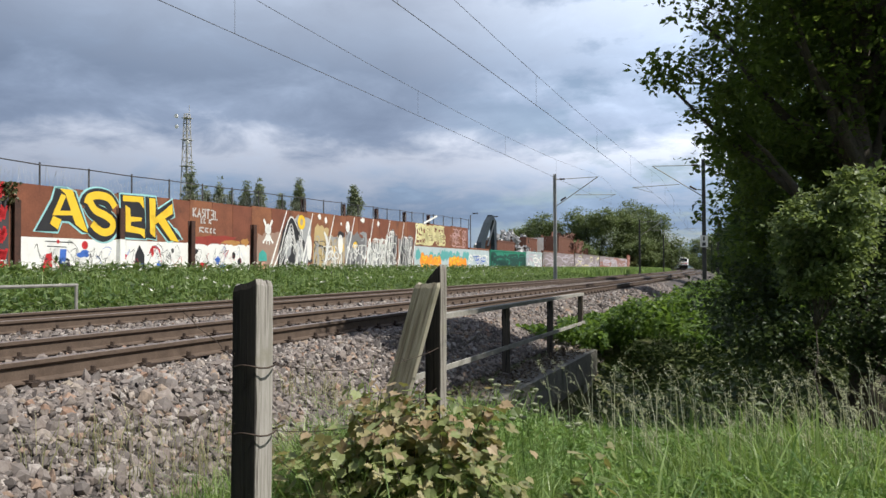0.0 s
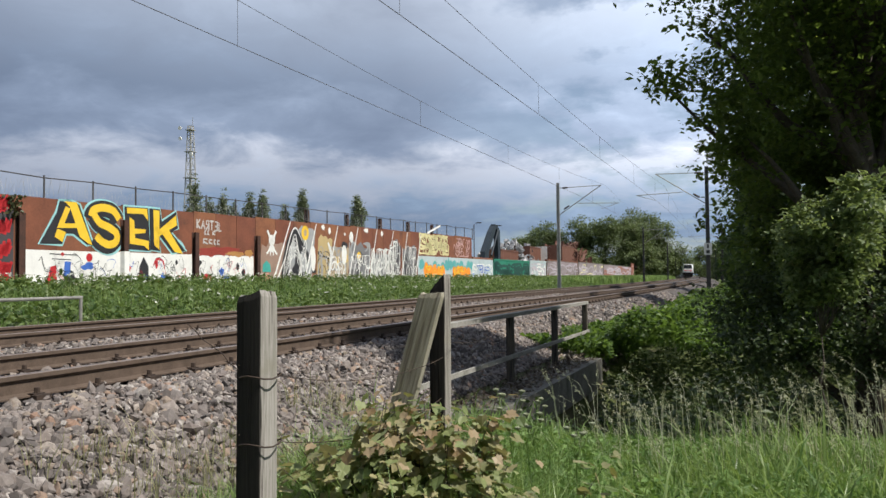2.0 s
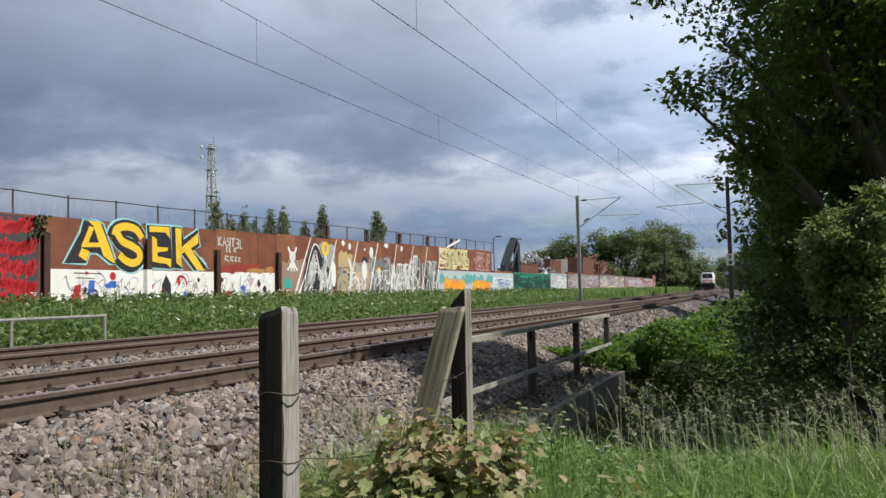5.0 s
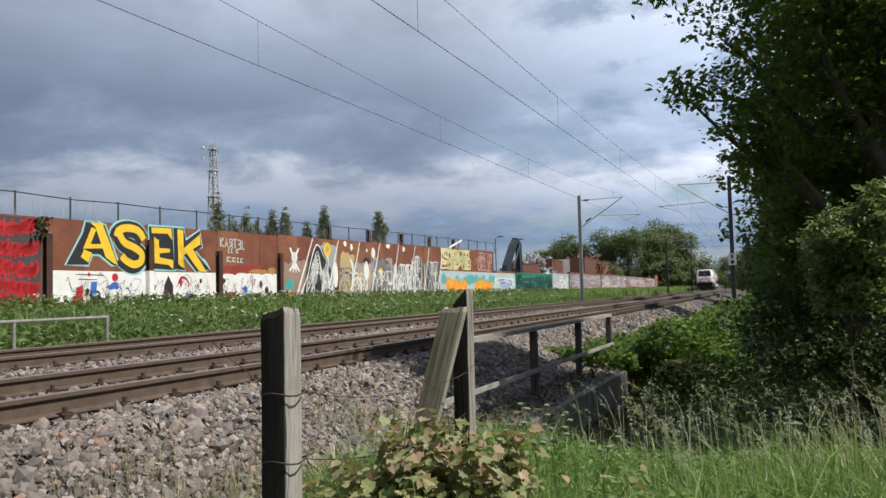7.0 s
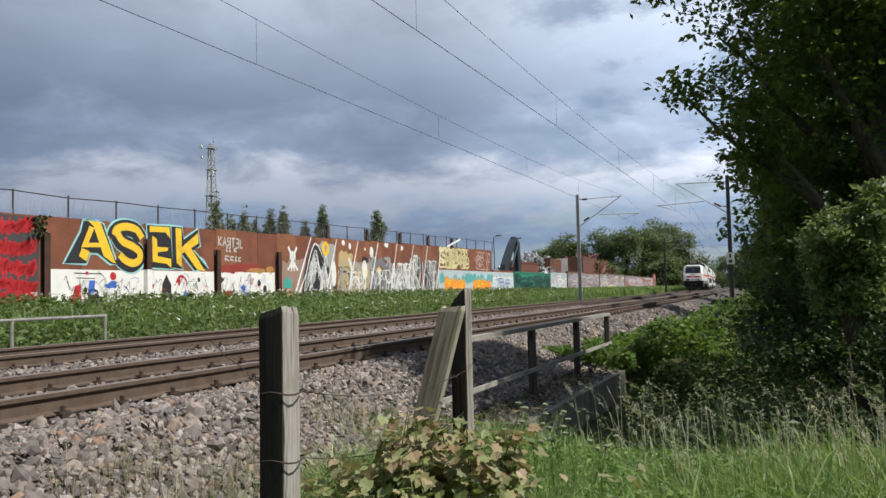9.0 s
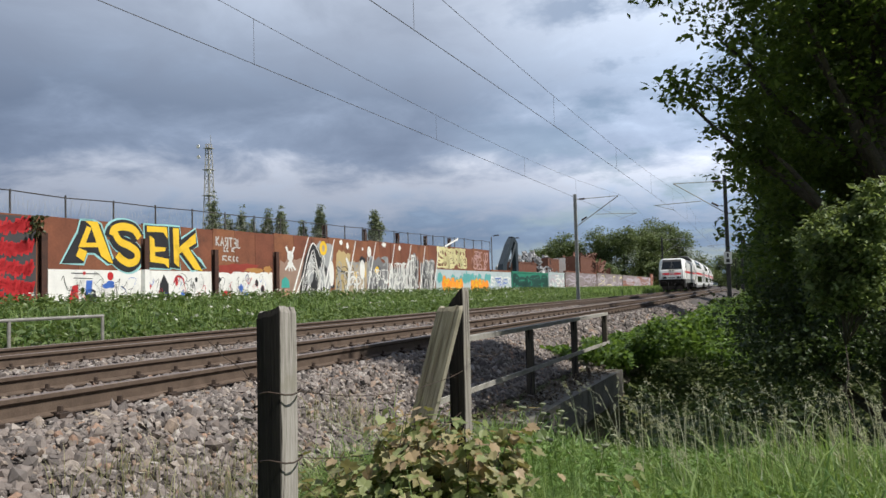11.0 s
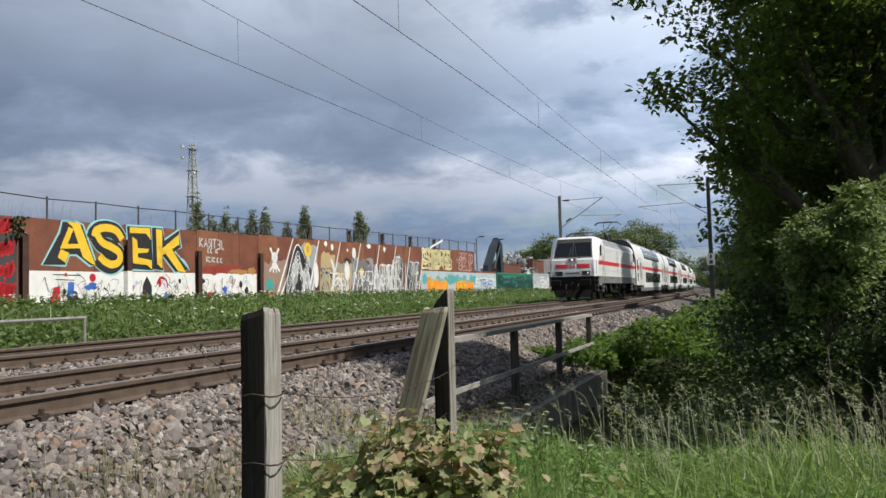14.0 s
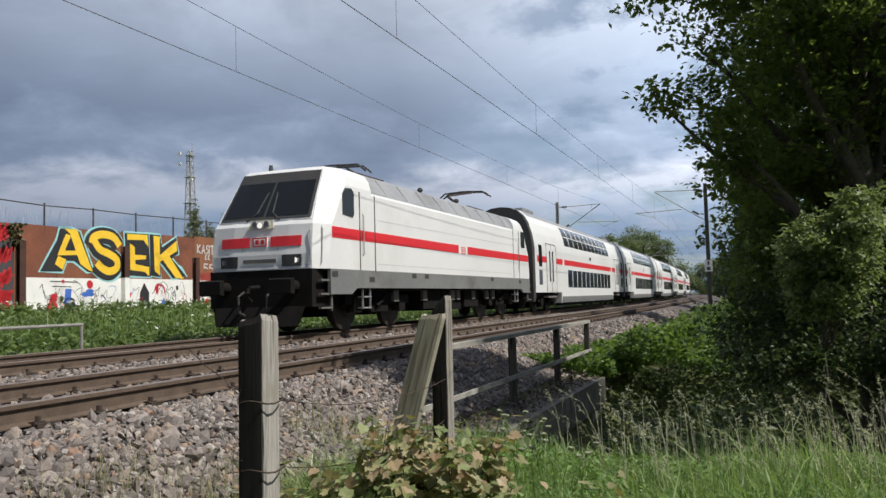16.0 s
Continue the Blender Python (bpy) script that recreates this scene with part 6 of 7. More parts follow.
def build_umbel(x, y, top, seed):
    """A tall hedge parsley: branching stem, feathery leaves and flat greenish flower heads."""
    rs = np.random.RandomState(seed)
    t = thing("hedge_parsley", "tall hedge parsley with pale greenish flower heads", "wild flower", "hedge parsley")
    z0 = float(ground_z(np.array(x), np.array(y))) - 0.03
    fork = Vector((x + 0.02 * rs.normal(), y, z0 + (top - z0) * 0.72))
    part("stem", T([(x, y, z0), (x + 0.015, y, (z0 + fork.z) / 2), fork], [0.006, 0.005, 0.004], 6), "grass", t)
    for k in range(5):
        a = k * 1.3 + rs.rand()
        tip = fork + Vector((math.cos(a) * rs.uniform(0.05, 0.14), math.sin(a) * 0.09, (top - fork.z) * rs.uniform(0.5, 1.0)))
        st = part("flower_stalk", T([fork, fork.lerp(tip, 0.5) + Vector((0, 0, -0.01)), tip], [0.003, 0.0025, 0.002], 5), "grass", t)
        part("flower_head", T([tip + Vector((0, 0, -0.012)), tip + Vector((0, 0, -0.002)), tip + Vector((0, 0, 0.005)), tip + Vector((0, 0, 0.009))], [0.004, 0.017, 0.019, 0.008], 9), "umbel", st, "flat pale greenish flower head")
    c = np.array(fork) + rs.normal(size=(90, 3)) * np.array([0.05, 0.05, 0.13]) - np.array([0, 0, 0.18])
    v, f = leaf_cloud(c, 0.035, seed + 9, 0.35)
    ob = soup("leaves", v, f, "herb", t)
    ob["kind"] = "stuff"


for k, (x, y, top) in enumerate(((-1.32, 4.45, 0.09), (-1.18, 4.3, -0.03), (-1.24, 4.7, 0.0), (-1.0, 4.55, -0.12), (-1.42, 4.15, -0.02))):
    build_umbel(x, y, top, 300 + 20 * k)
# ---- the train ----
SPEED, NOSE_END = 16.2, 14.42
M["lamp_on"] = glow("lit_headlamp", (1.0, 0.96, 0.88), 0.9)
M["lamp_cream"] = surf("cream_lamp_housing", (0.30, 0.28, 0.21), (0.46, 0.43, 0.34), 6, 0.4)
M["lamp_glass"] = glassmat("lamp_glass", (0.12, 0.12, 0.13), 0.15)
# white livery greyed: the shade of the unlit front is put into the colour
M["train_front"] = surf("shade_greyed_paint", (0.50, 0.51, 0.53), (0.57, 0.58, 0.60), 0.8, 0.4, bump=0.03)
M["roof_grey"] = surf("grey_roof_steel", (0.26, 0.265, 0.275), (0.37, 0.375, 0.38), 1.3, 0.5, metal=0.3, bump=0.1, spots=(0.22, 0.20, 0.18))
M["seam"] = surf("dark_seam", (0.03, 0.03, 0.032), (0.05, 0.05, 0.05), 5, 0.7)
M["skirt"] = surf("grey_skirt_paint", (0.155, 0.16, 0.16), (0.20, 0.205, 0.205), 1.1, 0.55, bump=0.05, spots=(0.12, 0.115, 0.105))
M["unitgrey"] = surf("dusty_underfloor_boxes", (0.09, 0.085, 0.08), (0.18, 0.17, 0.16), 4, 0.8, bump=0.2)
M["wheel"] = surf("wheel_steel", (0.03, 0.027, 0.025), (0.07, 0.06, 0.05), 8, 0.6, metal=0.5)


def disc(bm, x0, x1, y, z, r, n=24):
    return loft(bm, [[(x, y + r * k * math.cos(2 * math.pi * i / n), z + r * k * math.sin(2 * math.pi * i / n)) for i in range(n)]
                     for x, k in ((x0, 0.94), (x0, 1.0), (x1, 1.0), (x1, 0.94))])


def wheelset(parent, y, r):
    for s in (-1, 1):
        a, b = sorted((s * 0.68, s * 0.82))
        bm = disc(bmesh.new(), a, b, y, r, r)
        disc(bm, min(s * 0.8, s * 0.95), max(s * 0.8, s * 0.95), y, r, r * 0.28, 12)
        part("wheel", bm, "wheel", parent)
    part("axle", T([(-0.7, y, r), (0.7, y, r)], 0.09, 10), "wheel", parent)


def bogie(t, yc, base, r):
    bm = bmesh.new()
    for s in (-1, 1):
        a, b = sorted((s * 0.98, s * 1.14))
        box(bm, a, b, yc - base / 2 - 0.55, yc + base / 2 + 0.55, r - 0.02, r + 0.22)
        box(bm, a, b, yc - 0.5, yc + 0.5, r - 0.2, r + 0.3)
        for q in (-1, 1):
            yy = yc + q * base / 2
            box(bm, a - 0.03, b + 0.05, yy - 0.19, yy + 0.19, r - 0.2, r + 0.16)
            tube(bm, [(s * 1.07, yy - q * 0.45, r + 0.1), (s * 1.07, yy - q * 0.45, r + 0.5)], 0.11, 10)
        tube(bm, [(s * 1.2, yc - 0.3, r - 0.05), (s * 1.2, yc + 0.7, r + 0.35)], 0.045, 8)
    box(bm, -0.98, 0.98, yc - 0.3, yc + 0.3, r - 0.05, r + 0.3)
    for q in (-1, 1):      # drive and brake gear between the wheels
        box(bm, -0.66, 0.66, *sorted((yc + q * 0.35, yc + q * (base / 2 + 0.35))), r - 0.28, r + 0.3)
    f = part("bogie_frame", bm, "train_black", t, bevel=0.012)
    for q in (-1, 1):
        wheelset(f, yc + q * base / 2, r)


def cab(t, flip):
    """One driver's cab; flip mirrors it to the rear end."""
    L = 18.9

    def P(x, y, z):
        return (x, L - y, z) if flip else (x, y, z)
    w = 1.47

    def outline(yc, yf, ys, hx, hw, z):
        return [P(-hw, 3.2, z), P(-hw, ys, z), P(-hx, yf, z), P(-hx * 0.55, (yc + yf) / 2 - 0.01, z), P(hx * 0.55, (yc + yf) / 2 - 0.01, z), P(hx, yf, z), P(hw, ys, z), P(hw, 3.2, z)]
    levels = [(0.56, 0.66, 1.10, 1.27, w, 1.42), (0.56, 0.66, 1.10, 1.27, w, 1.75), (0.64, 0.74, 1.19, 1.26, w, 2.40), (0.76, 0.84, 1.32, 1.23, w, 2.55),
              (1.08, 1.16, 1.66, 1.15, w, 3.05), (1.28, 1.36, 1.85, 1.12, 1.46, 3.35), (1.43, 1.51, 1.98, 1.09, 1.41, 3.56), (1.55, 1.62, 2.1, 1.05, 1.30, 3.72), (1.66, 1.72, 2.3, 0.98, 1.14, 3.80), (2.0, 2.05, 2.5, 0.86, 1.02, 3.85)]
    c = part("cab", loft(bmesh.new(), [outline(*lv) for lv in levels]), "train_white", t, "white cab with a sloping front", bevel=0.02)
    fy = lambda z: 0.66 + max(0, z - 1.75) * 0.123 if z < 2.4 else 0.74 + (z - 2.4) * 0.66

    def plate(name, x0, x1, z0, z1, mat, off, x0t=None, x1t=None, label="", depth=0.02):
        x0t, x1t = (x0 if x0t is None else x0t), (x1 if x1t is None else x1t)
        yy = lambda x, z: fy(z) - 0.062 * min(1, (1.27 - abs(x)) / 0.572) - off
        n = 8
        fr = [(x0 + (x1 - x0) * i / n, z0) for i in range(n + 1)] + [(x1t + (x0t - x1t) * i / n, z1) for i in range(n + 1)]
        bm = loft(bmesh.new(), [[P(x, yy(x, z), z) for x, z in fr], [P(x, yy(x, z) + depth + off, z) for x, z in fr]], cap=False)
        bm.verts.ensure_lookup_table()
        for i in range(n):
            bm.faces.new([bm.verts[k] for k in (i, i + 1, 2 * n - i, 2 * n + 1 - i)])
        return part(name, bm, mat, c, label)
    plate("front_panel", -1.24, 1.24, 1.44, 2.52, "train_front", 0.012, -1.20, 1.20, "white front panel greyed to carry its shade")
    plate("windscreen_frame", -1.16, 1.16, 2.56, 3.70, "seam", 0.02, -1.03, 1.03, "black windscreen surround")
    for s in (-1, 1):
        a, b = sorted((s * 0.03, s * 1.09))
        at, bt = sorted((s * 0.03, s * 1.0))
        plate("windscreen", a, b, 2.62, 3.46, "glass", 0.028, at, bt, "dark glass windscreen pane")
        a, b = sorted((s * 0.27, s * 1.02))
        plate("front_stripe", a, b, 1.93, 2.15, "train_red", 0.018, label="red front stripe")
        a, b = sorted((s * 0.57, s * 1.03))
        h = plate("headlamp", a, b, 1.49, 1.74, "seam", 0.018, label="dark square headlamp housing")
        bm = bmesh.new()
        for k in (0.70, 0.89):
            z = 1.615
            pts = [P(s * k, fy(z) - 0.06, z), P(s * k, fy(z) - 0.02, z)]
            tube(bm, pts, 0.06, 12)
        part("bulb", bm, "lamp_glass" if (flip or s < 0) else "lamp_on", h)
        bm = bmesh.new()
        for k in (0.70, 0.89):
            tube(bm, [P(s * k, fy(z) - 0.052, z), P(s * k, fy(z) - 0.02, z)], 0.095, 14)
        part("reflector", bm, "galv", h)
        tb = T([P(s * 0.42, fy(2.52) - 0.08, 2.52), P(s * 0.2, fy(2.7) - 0.10, 2.7), P(s * 0.12, fy(3.2) - 0.08, 3.2)], 0.018, 6)
        part("wiper", tb, "seam", c)
        part("grab_rail", T([P(s * 1.25, fy(1.9) - 0.02, 1.55), P(s * 1.26, fy(1.9) - 0.05, 1.6), P(s * 1.23, fy(2.3) - 0.05, 2.25), P(s * 1.23, fy(2.3), 2.3)], 0.014, 6), "galv", c)
        part("step_bracket", T([P(s * 0.45, fy(1.9) - 0.02, 1.92), P(s * 0.45, fy(1.9) - 0.06, 1.92), P(s * 0.45, fy(1.9) - 0.06, 1.8)], 0.012, 6), "galv", c)
        part("grab_rail", T([P(s * 1.36, 0.85, 1.5), P(s * 1.39, 0.87, 1.55), P(s * 1.39, 0.93, 2.3), P(s * 1.36, 0.95, 2.36)], 0.013, 6), "galv", c)
    plate("emblem", -0.19, 0.19, 1.93, 2.15, "emblem_white", 0.018, label="white emblem plate with a red border")
    e = bmesh.new()
    for x0, x1, z0, z1 in ((-0.18, 0.18, 1.94, 1.965), (-0.18, 0.18, 2.115, 2.14), (-0.18, -0.155, 1.965, 2.115), (0.155, 0.18, 1.965, 2.115), (-0.11, -0.03, 1.99, 2.09), (0.03, 0.11, 1.99, 2.09)):
        box(e, x0, x1, 0, 0.01, z0, z1, Matrix.Translation((0, (fy(2.0) - 0.09) if not flip else L - fy(2.0) + 0.08, 0)))
    part("emblem_border", e, "train_red", c)
    plate("number_plate", -0.42, 0.42, 1.58, 1.66, "unitgrey", 0.016, label="faint grey number bars")
    tl = plate("top_lamp", -0.33, 0.33, 2.33, 2.53, "lamp_cream", 0.035, -0.27, 0.27, label="cream top lamp cluster", depth=0.05)
    for x, z, k in ((-0.15, 2.44, 0.055), (0.15, 2.44, 0.055), (0, 2.41, 0.065)):
        part("reflector", T([P(x, fy(z) - 0.125, z), P(x, fy(z) - 0.05, z)], k + 0.02, 14), "galv", tl)
        part("bulb", T([P(x, fy(z) - 0.135, z), P(x, fy(z) - 0.05, z)], k, 14), "lamp_on" if not (flip or x) else "lamp_glass", tl)
    # side window
    for s in (-1, 1):
        ol = [(1.70, 2.66), (2.2, 2.62), (2.27, 2.70), (2.27, 3.22), (2.15, 3.3), (1.85, 3.28), (1.70, 3.12)]
        part("side_window", prism(bmesh.new(), ol, s * 1.44, s * 1.476, lambda x, a, b: P(x, a, b)), "glass", c, "dark cab side window")
    # horn and aerial on the roof
    part("aerial", T([P(-0.55, 1.95, 3.8), P(-0.55, 1.95, 3.98)], [0.07, 0.04], 8), "seam", c)
    # buffer beam and what hangs on it
    bm = B(-1.30, 1.30, *sorted((0.60, 1.5) if not flip else (L - 0.60, L - 1.5)), 0.6, 1.42)
    beam = part("buffer_beam", bm, "train_black", t, "black buffer beam", bevel=0.03)
    for s in (-1, 1):
        bm = T([P(s * 0.875, 0.6, 1.05), P(s * 0.875, 0.12, 1.05)], 0.13, 14)
        bx = [P(s * 0.875 + a, 0.1, 1.05 + b) for a, b in ((-0.3, -0.17), (0.3, -0.17), (0.3, 0.17), (-0.3, 0.17))]
        bx2 = [P(s * 0.875 + a, 0.0, 1.05 + b) for a, b in ((-0.27, -0.14), (0.27, -0.14), (0.27, 0.14), (-0.27, 0.14))]
        loft(bm, [bx, bx2])
        part("buffer", bm, "train_black", beam)
        bm = bmesh.new()
        for z in (0.55, 0.85, 1.15):
            box(bm, *sorted((s * 1.36, s * 1.44)), *sorted((0.75, 1.25) if not flip else (L - 0.75, L - 1.25)), z, z + 0.04)
        box(bm, *sorted((s * 1.38, s * 1.42)), *sorted((1.22, 1.27) if not flip else (L - 1.22, L - 1.27)), 0.5, 1.42)
        part("step", bm, "unitgrey", beam)
    ol = [(-0.98, 0.2), (0.98, 0.2), (1.16, 0.62), (-1.16, 0.62)]
    part("rail_guard", loft(bmesh.new(), [[P(a, 0.35 if b < 0.3 else 0.5, b) for a, b in ol], [P(a, 0.55, b) for a, b in ol]]), "train_black", beam)
    part("coupling_hook", T([P(0, 0.55, 1.05), P(0, 0.2, 1.03), P(0, 0.12, 0.92), P(0.0, 0.25, 0.75)], 0.05, 8), "train_black", beam)
    for s in (-1, 1):
        part("brake_hose", T([P(s * 0.35, 0.5, 0.95), P(s * 0.36, 0.3, 0.85), P(s * 0.34, 0.32, 0.5), P(s * 0.28, 0.5, 0.42)], 0.03, 8), "seam", beam)
    return c


PANTO, ARM_1, ARM_2 = [], 1.5, 1.9


def build_loco():
    t = thing("locomotive", "white electric locomotive with a red stripe and grey roof", "locomotive")
    w, L = 1.47, 18.9
    sec = [(-w, 1.42), (w, 1.42), (w, 3.24), (1.44, 3.30), (-1.44, 3.30), (-w, 3.24)]
    part("body", loft(bmesh.new(), [[(x, y, z) for x, z in sec] for y in (3.2, L - 3.2)]), "train_white", t, "white side wall")
    rs = [(-1.44, 3.28), (1.44, 3.28), (1.40, 3.36), (1.08, 3.78), (0.95, 3.86), (-0.95, 3.86), (-1.08, 3.78), (-1.40, 3.36)]
    r = part("roof", loft(bmesh.new(), [[(x * k, y, 3.28 + (z - 3.28) * j) for x, z in rs] for y, k, j in ((2.75, 1.0, 1.0), (3.3, 1.005, 1.005), (15.6, 1.005, 1.005), (16.15, 1.0, 1.0))]), "roof_grey", t, "grey sloping roof")
    for y in np.linspace(4.2, 14.8, 9):
        for s in (-1, 1):
            bm = bmesh.new()
            loft(bm, [[(s * 1.425, y, 3.35), (s * 1.425, y + 0.02, 3.35), (s * 1.105, y + 0.02, 3.785), (s * 1.105, y, 3.785)],
                      [(s * 1.41, y, 3.34), (s * 1.41, y + 0.02, 3.34), (s * 1.09, y + 0.02, 3.775), (s * 1.09, y, 3.775)]])
            part("roof_joint", bm, "roof_grey", r)
    for y0, y1 in ((5.5, 7.2), (8.2, 9.9), (10.6, 12)):
        part("roof_hatch", B(-0.7, 0.7, y0, y1, 3.84, 3.95), "roof_grey", r, bevel=0.02)
    cab(t, False), cab(t, True)
    # grey skirt with a lower lip at both ends
    for s in (-1, 1):
        ol = [(1.10, 0.86), (2.1, 0.86), (2.35, 1.0), (L - 2.35, 1.0), (L - 2.1, 0.86), (L - 1.10, 0.86), (L - 1.10, 1.42), (1.10, 1.42)]
        k = part("skirt", prism(bmesh.new(), ol, s * 1.40, s * 1.478, lambda x, a, b: (x, a, b)), "skirt", t, "grey skirt")
        for y, z in ((1.15, 1.24), (3.0, 1.14), (5.6, 1.27), (6.5, 1.27), (12.6, 1.27), (16.2, 1.22)):
            part("hatch", B(*sorted((s * 1.47, s * 1.483)), y, y + 0.28, z, z + 0.13), "seam", k)
        part("red_stripe", B(*sorted((s * 1.4, s * 1.476)), 1.20, 9.35, 2.11, 2.36), "train_red", t, "traffic red stripe")
        part("red_stripe", B(*sorted((s * 1.4, s * 1.476)), 10.2, L - 1.20, 2.11, 2.36), "train_red", t, "traffic red stripe")
        em = part("emblem", B(*sorted((s * 1.4, s * 1.476)), 9.55, 10.0, 2.09, 2.33), "emblem_white", t, "white emblem plate")
        bm = bmesh.new()
        for a, b, c, d in ((9.57, 9.98, 2.10, 2.13), (9.57, 9.98, 2.29, 2.32), (9.57, 9.60, 2.1, 2.32), (9.95, 9.98, 2.1, 2.32), (9.66, 9.75, 2.16, 2.26), (9.80, 9.89, 2.16, 2.26)):
            box(bm, *sorted((s * 1.47, s * 1.479)), a, b, c, d)
        part("emblem_border", bm, "train_red", em)
        for y in (2.55, 3.36, L - 2.55, L - 3.36):
            part("door_seam", B(*sorted((s * 1.45, s * 1.4765)), y - 0.022, y + 0.022, 1.2, 3.26), "seam", t)
        for y in (2.68, L - 2.75):
            part("handrail", T([(s * 1.47, y, 1.75), (s * 1.51, y, 1.8), (s * 1.51, y, 2.7), (s * 1.47, y, 2.75)], 0.014, 6), "galv", t, "steel handrail")
        part("side_moulding", B(*sorted((s * 1.45, s * 1.474)), 3.5, L - 3.5, 2.66, 2.675), "train_front", t)
        part("side_moulding", B(*sorted((s * 1.45, s * 1.474)), 3.5, L - 3.5, 1.58, 1.595), "train_front", t)
        for y in (2.75, L - 3.1):
            bm = bmesh.new()
            for z in (0.52, 0.78, 1.0):
                box(bm, *sorted((s * 1.28, s * 1.44)), y, y + 0.42, z, z + 0.03)
            for yy in (y, y + 0.40):
                box(bm, *sorted((s * 1.38, s * 1.42)), yy, yy + 0.025, 0.5, 1.02)
            part("ladder", bm, "galv", t, "steel boarding steps")
    part("underframe", B(-1.3, 1.3, 1.0, L - 1.0, 0.95, 1.42), "train_black", t)
    for y0, y1, z0, h in ((7.0, 8.4, 0.42, 1.2), (8.6, 10.3, 0.35, 1.15), (10.5, 11.9, 0.42, 1.2)):
        part("underfloor_box", B(-h, h, y0, y1, z0, 0.96), "train_black", t, bevel=0.03)
    for y in (6.9, 9.2, 9.7, 11.2, 12.7, 4.9, 13.4):
        part("underfloor_cover", B(1.16, 1.24, y, y + 0.32, 0.66, 0.96), "unitgrey", t, bevel=0.01)
    bogie(t, 4.23, 2.6, 0.62)
    bogie(t, L - 4.23, 2.6, 0.62)
    # pantographs: the front one folded; the rear one raised on a jointed arm
    for y0, d, lift in ((4.3, 1, 0.0),):
        p = part("pantograph", B(-0.55, 0.55, y0 - 0.1, y0 + 1.6, 3.98, 4.04), "iron", t, "dark folded pantograph")
        for x in (-0.5, 0.5):
            for y in (y0, y0 + 1.5):
                part("insulator", T([(x, y, 3.84), (x, y, 3.90), (x, y, 3.93), (x, y, 4.0)], [0.05, 0.08, 0.05, 0.06], 10), "train_black", p)
        knee = (0, y0 + (1.7 if d > 0 else -0.2), 4.10 + lift)
        part("lower_arm", T([(0, y0 + (0.1 if d > 0 else 1.4), 4.06), knee], 0.045, 8), "iron", p)
        hd = (0, y0 + (-0.2 if d > 0 else 1.9), 4.16 + lift)
        for s in (-1, 1):
            part("upper_arm", T([knee, (s * 0.32, hd[1], hd[2])], 0.025, 6), "iron", p)
        for q in (-0.16, 0.16):
            part("contact_strip", T([(-0.97, hd[1] + q, hd[2] - 0.15), (-0.75, hd[1] + q, hd[2] + 0.03), (0, hd[1] + q, hd[2] + 0.06), (0.75, hd[1] + q, hd[2] + 0.03), (0.97, hd[1] + q, hd[2] - 0.15)], 0.028, 6), "seam", p)
    p = part("pantograph_base", B(-0.55, 0.55, 13.1, 14.8, 3.98, 4.04), "iron", t, "dark pantograph base frame")
    for x in (-0.5, 0.5):
        for y in (13.2, 14.7):
            part("insulator", T([(x, y, 3.84), (x, y, 3.90), (x, y, 3.93), (x, y, 4.0)], [0.05, 0.08, 0.05, 0.06], 10), "train_black", p)
    PANTO.append(part("lower_arm", T([(0, 0, 0), (0, 0, ARM_1)], [0.055, 0.04], 8), "iron", t, "dark lower arm of the raised pantograph"))
    bm = bmesh.new()
    for q in (-1, 1):
        tube(bm, [(0, 0, 0), (q * 0.30, 0, ARM_2)], 0.024, 6)
    tube(bm, [(-0.32, 0, ARM_2), (0.32, 0, ARM_2)], 0.02, 6)
    PANTO.append(part("upper_arm", bm, "iron", t, "forked upper arm of the raised pantograph"))
    bm = bmesh.new()
    for q in (-0.17, 0.17):
        tube(bm, [(-0.97, q, -0.17), (-0.75, q, 0.01), (0, q, 0.05), (0.75, q, 0.01), (0.97, q, -0.17)], 0.03, 6)
    for x in (-0.45, 0.45):
        tube(bm, [(x, -0.17, 0.02), (x, 0.17, 0.02)], 0.02, 6)
    PANTO.append(part("contact_strips", bm, "seam", t, "dark contact strips with bent horns"))
    for y in (8.9, 12.2):
        part("roof_insulator", T([(0.4, y, 3.85), (0.4, y, 4.05), (0.4, y, 4.12), (0.4, y, 4.2)], [0.06, 0.05, 0.10, 0.06], 10), "seam", t)
    return t


COACH_SEC = [(1.36, 0.36), (1.39, 0.6), (1.39, 2.75), (1.36, 3.05), (1.29, 3.45), (1.15, 3.9), (0.98, 4.2), (0.72, 4.43), (0.4, 4.55), (0.0, 4.59)]


def coach_x(z):
    return float(np.interp(z, [q[1] for q in COACH_SEC], [q[0] for q in COACH_SEC]))


def skin(bm, s, y0, y1, z0, z1, off, depth=0.02):
    """A patch that lies on the coach's side."""
    zs = np.linspace(z0, z1, 5)
    out = [(s * (coach_x(z) + off), z) for z in zs]
    inn = [(s * (coach_x(z) + off - depth), z) for z in zs[::-1]]
    return loft(bm, [[(x, y, z) for x, z in out + inn] for y in (y0, y1)])


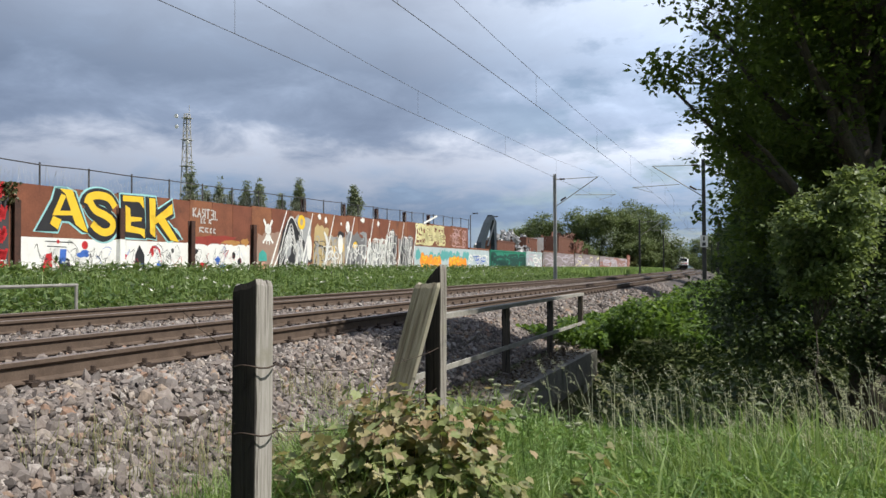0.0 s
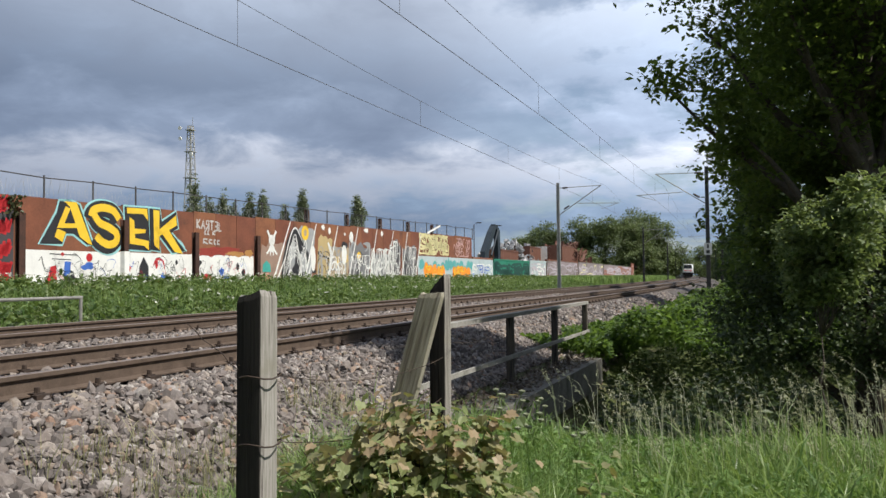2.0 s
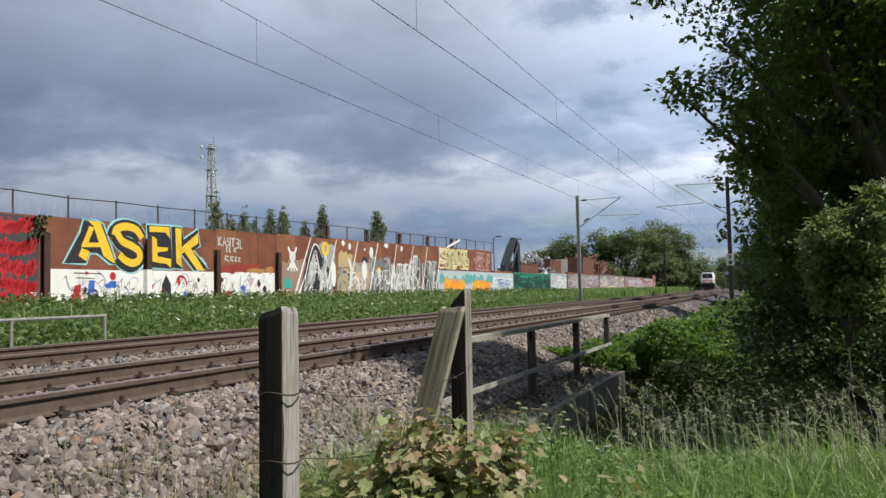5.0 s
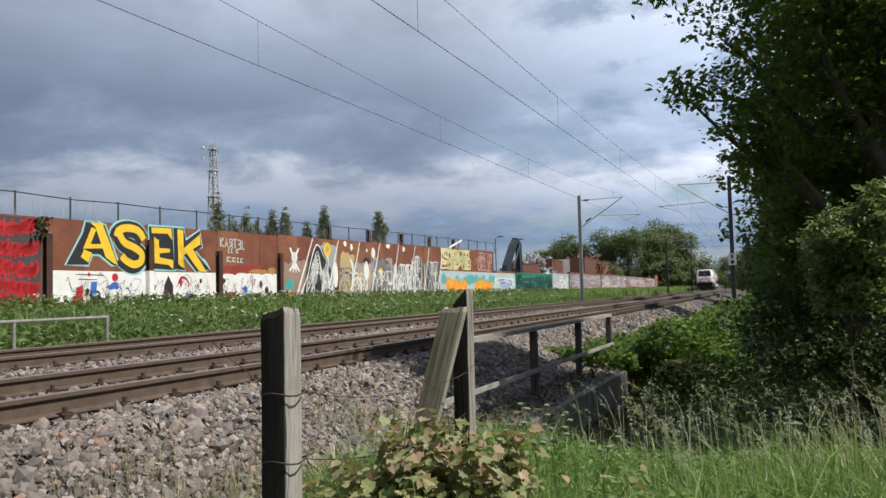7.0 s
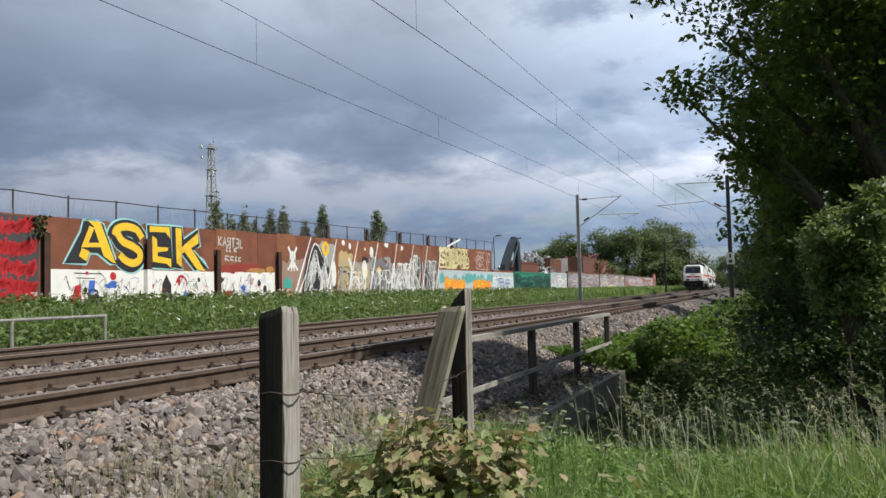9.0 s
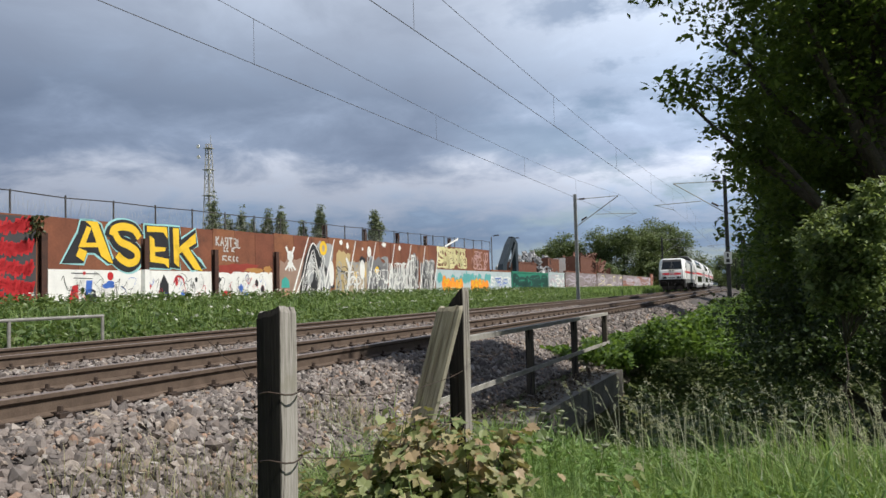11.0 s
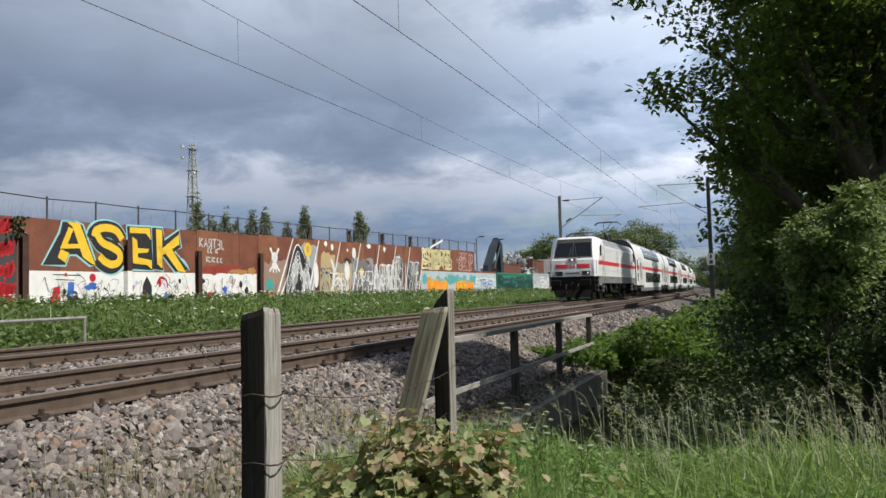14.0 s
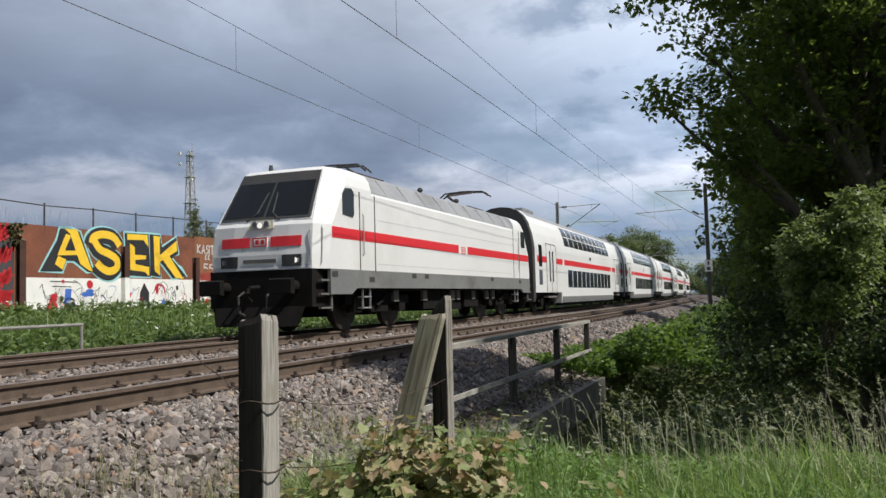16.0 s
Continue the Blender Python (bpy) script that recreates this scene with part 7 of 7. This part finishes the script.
def build_coach():
    t = thing("double_deck_coach", "white double-deck railway coach with a red stripe", "railway coach", "coaches of the train")
    L = 26.8
    up = COACH_SEC
    full = up + [(-x, z) for x, z in up[::-1][1:]]
    high = [(x, max(z, 0.86)) for x, z in full]
    bm = bmesh.new()
    loft(bm, [[(x * k, y, z) for x, z in sec] for y, k, sec in ((0.35, 0.97, high), (0.6, 1, high), (5.4, 1, high), (5.42, 1, full), (L - 5.42, 1, full), (L - 5.4, 1, high), (L - 0.6, 1, high), (L - 0.35, 0.97, high))])
    part("body", bm, "train_white", t, "white double-deck body")
    roof = [q for q in up if q[1] > 4.1]
    rf = [(x, z + 0.012) for x, z in roof] + [(-x, z + 0.012) for x, z in roof[::-1][1:]]
    part("roof", loft(bmesh.new(), [[(x, y, z) for x, z in rf] for y in (0.7, L - 0.7)]), "roof_grey", t, "light grey roof")
    for y in (1.6, L - 3.6):
        part("roof_unit", B(-0.55, 0.55, y, y + 2.0, 4.5, 4.68), "roof_grey", t, bevel=0.05)
    for s in (-1, 1):
        # upper windows run into the roof as one dark ribbon of panes
        n = 11
        for i in range(n):
            y = 6.5 + i * (20.3 - 6.5) / n
            part("upper_window", skin(bmesh.new(), s, y + 0.06, y + 1.18, 3.17, 3.62, 0.006), "glass", t, "dark upper deck window")
            part("roof_light", skin(bmesh.new(), s, y + 0.06, y + 1.18, 3.66, 4.12, 0.005), "upper_glass", t, "grey curved upper pane")
            y = 6.9 + i * (20.3 - 6.9) / n
            part("lower_window", skin(bmesh.new(), s, y + 0.07, y + 1.14, 1.10, 1.98, 0.006), "glass", t, "dark lower deck window")
        for a, b in ((0.62, 5.75), (6.15, L - 6.15), (L - 5.75, L - 0.62)):
            part("red_stripe", skin(bmesh.new(), s, a, b, 2.2, 2.47, 0.005), "train_red", t, "traffic red stripe")
        part("skirt", skin(bmesh.new(), s, 5.5, L - 5.5, 0.37, 0.66, 0.006), "skirt", t, "grey skirt")
        for y in (2.35, L - 4.35):
            d = part("door", skin(bmesh.new(), s, y, y + 2.0, 0.9, 3.05, 0.008), "train_white", t, "white double sliding door")
            for q in (0.55, 1.15):
                part("door_window", skin(bmesh.new(), s, y + q, y + q + 0.22, 1.35, 2.75, 0.014), "glass", d)
            for q in (0.0, 0.98, 1.98):
                part("door_gap", skin(bmesh.new(), s, y + q, y + q + 0.035, 0.9, 3.05, 0.012), "seam", d)
            part("door_gap", skin(bmesh.new(), s, y, y + 2.0, 3.05, 3.085, 0.012), "seam", d)
            part("door_step", B(*sorted((s * 1.2, s * 1.42)), y + 0.1, y + 1.9, 0.62, 0.7), "unitgrey", t)
        for y in (0.95, L - 1.55):
            part("end_window", skin(bmesh.new(), s, y, y + 0.6, 2.0, 2.95, 0.006), "glass", t)
            part("end_window", skin(bmesh.new(), s, y, y + 0.6, 1.2, 1.85, 0.006), "upper_glass", t)
        part("display", skin(bmesh.new(), s, 13.0, 13.5, 2.66, 2.84, 0.006), "seam", t, "dark destination display")
    ring = [(x * 0.985, max(z, 0.5) - 0.02) for x, z in full]
    for y0, y1 in ((-0.05, 0.36), (L - 0.36, L - 0.02)):
        part("gangway_hood", loft(bmesh.new(), [[(x, y, z) for x, z in ring] for y in (y0, y1)]), "seam", t, "black gangway surround")
    part("underframe", B(-1.2, 1.2, 1.0, L - 1.0, 0.66, 0.9), "train_black", t)
    part("underfloor_box", B(-1.25, 1.25, 5.8, L - 5.8, 0.22, 0.5), "train_black", t, bevel=0.03)
    bogie(t, 3.4, 2.5, 0.46)
    bogie(t, L - 3.4, 2.5, 0.46)
    return t


M["upper_glass"] = glassmat("tinted_upper_glass", (0.10, 0.11, 0.12), 0.1)
M["emblem_white"] = surf("white_plate", (0.72, 0.70, 0.66), (0.78, 0.76, 0.73), 3, 0.4)
TRAIN = [(build_loco(), 0.0, 18.9)]
first = build_coach()
TRAIN.append((first, 18.9, 26.8))
for i in range(1, 5):
    TRAIN.append((copy_thing(first, Matrix()), 18.9 + 26.8 * i, 26.8))


def arm_poses(height):
    """Both arms and the strips of the raised pantograph for one height of the strips."""
    ay, az, hy = 13.9, 4.06, 14.3
    dy, dz = hy - ay, height - az
    r = math.hypot(dy, dz)
    turn = math.acos((ARM_1 ** 2 + r * r - ARM_2 ** 2) / (2 * ARM_1 * r))
    a = math.atan2(dz, dy) + turn
    ky, kz = ay + ARM_1 * math.cos(a), az + ARM_1 * math.sin(a)
    b = math.atan2(height - kz, hy - ky)
    return pose(0, ay, az, math.degrees(a) - 90), pose(0, ky, kz, math.degrees(b) - 90), pose(0, hy, height)


def motions():
    # the rear pantograph is let down as the engine nears
    falls = [(t, arm_poses(z)) for t, z in ((0, 5.60), (13.5, 5.60), (14, 5.60), (14.5, 5.48), (15, 5.24), (15.5, 4.95), (16, 4.66))]
    for k, ob in enumerate(PANTO):
        walk(ob, [(t, m[k]) for t, m in falls])
    for ob, start, length in TRAIN:
        rows = []
        for k in range(33):
            t = k * 0.5
            u = NOSE_END + SPEED * (16 - t) + start
            a, b = along(u + 0.15 * length, FAR), along(u + 0.85 * length, FAR)
            d = (b - a).normalized()
            m = Matrix.Translation(a - d * 0.15 * length) @ Matrix.Rotation(math.atan2(-d.x, d.y), 4, "Z")
            rows.append((t, m))
        walk(ob, rows)


motions()
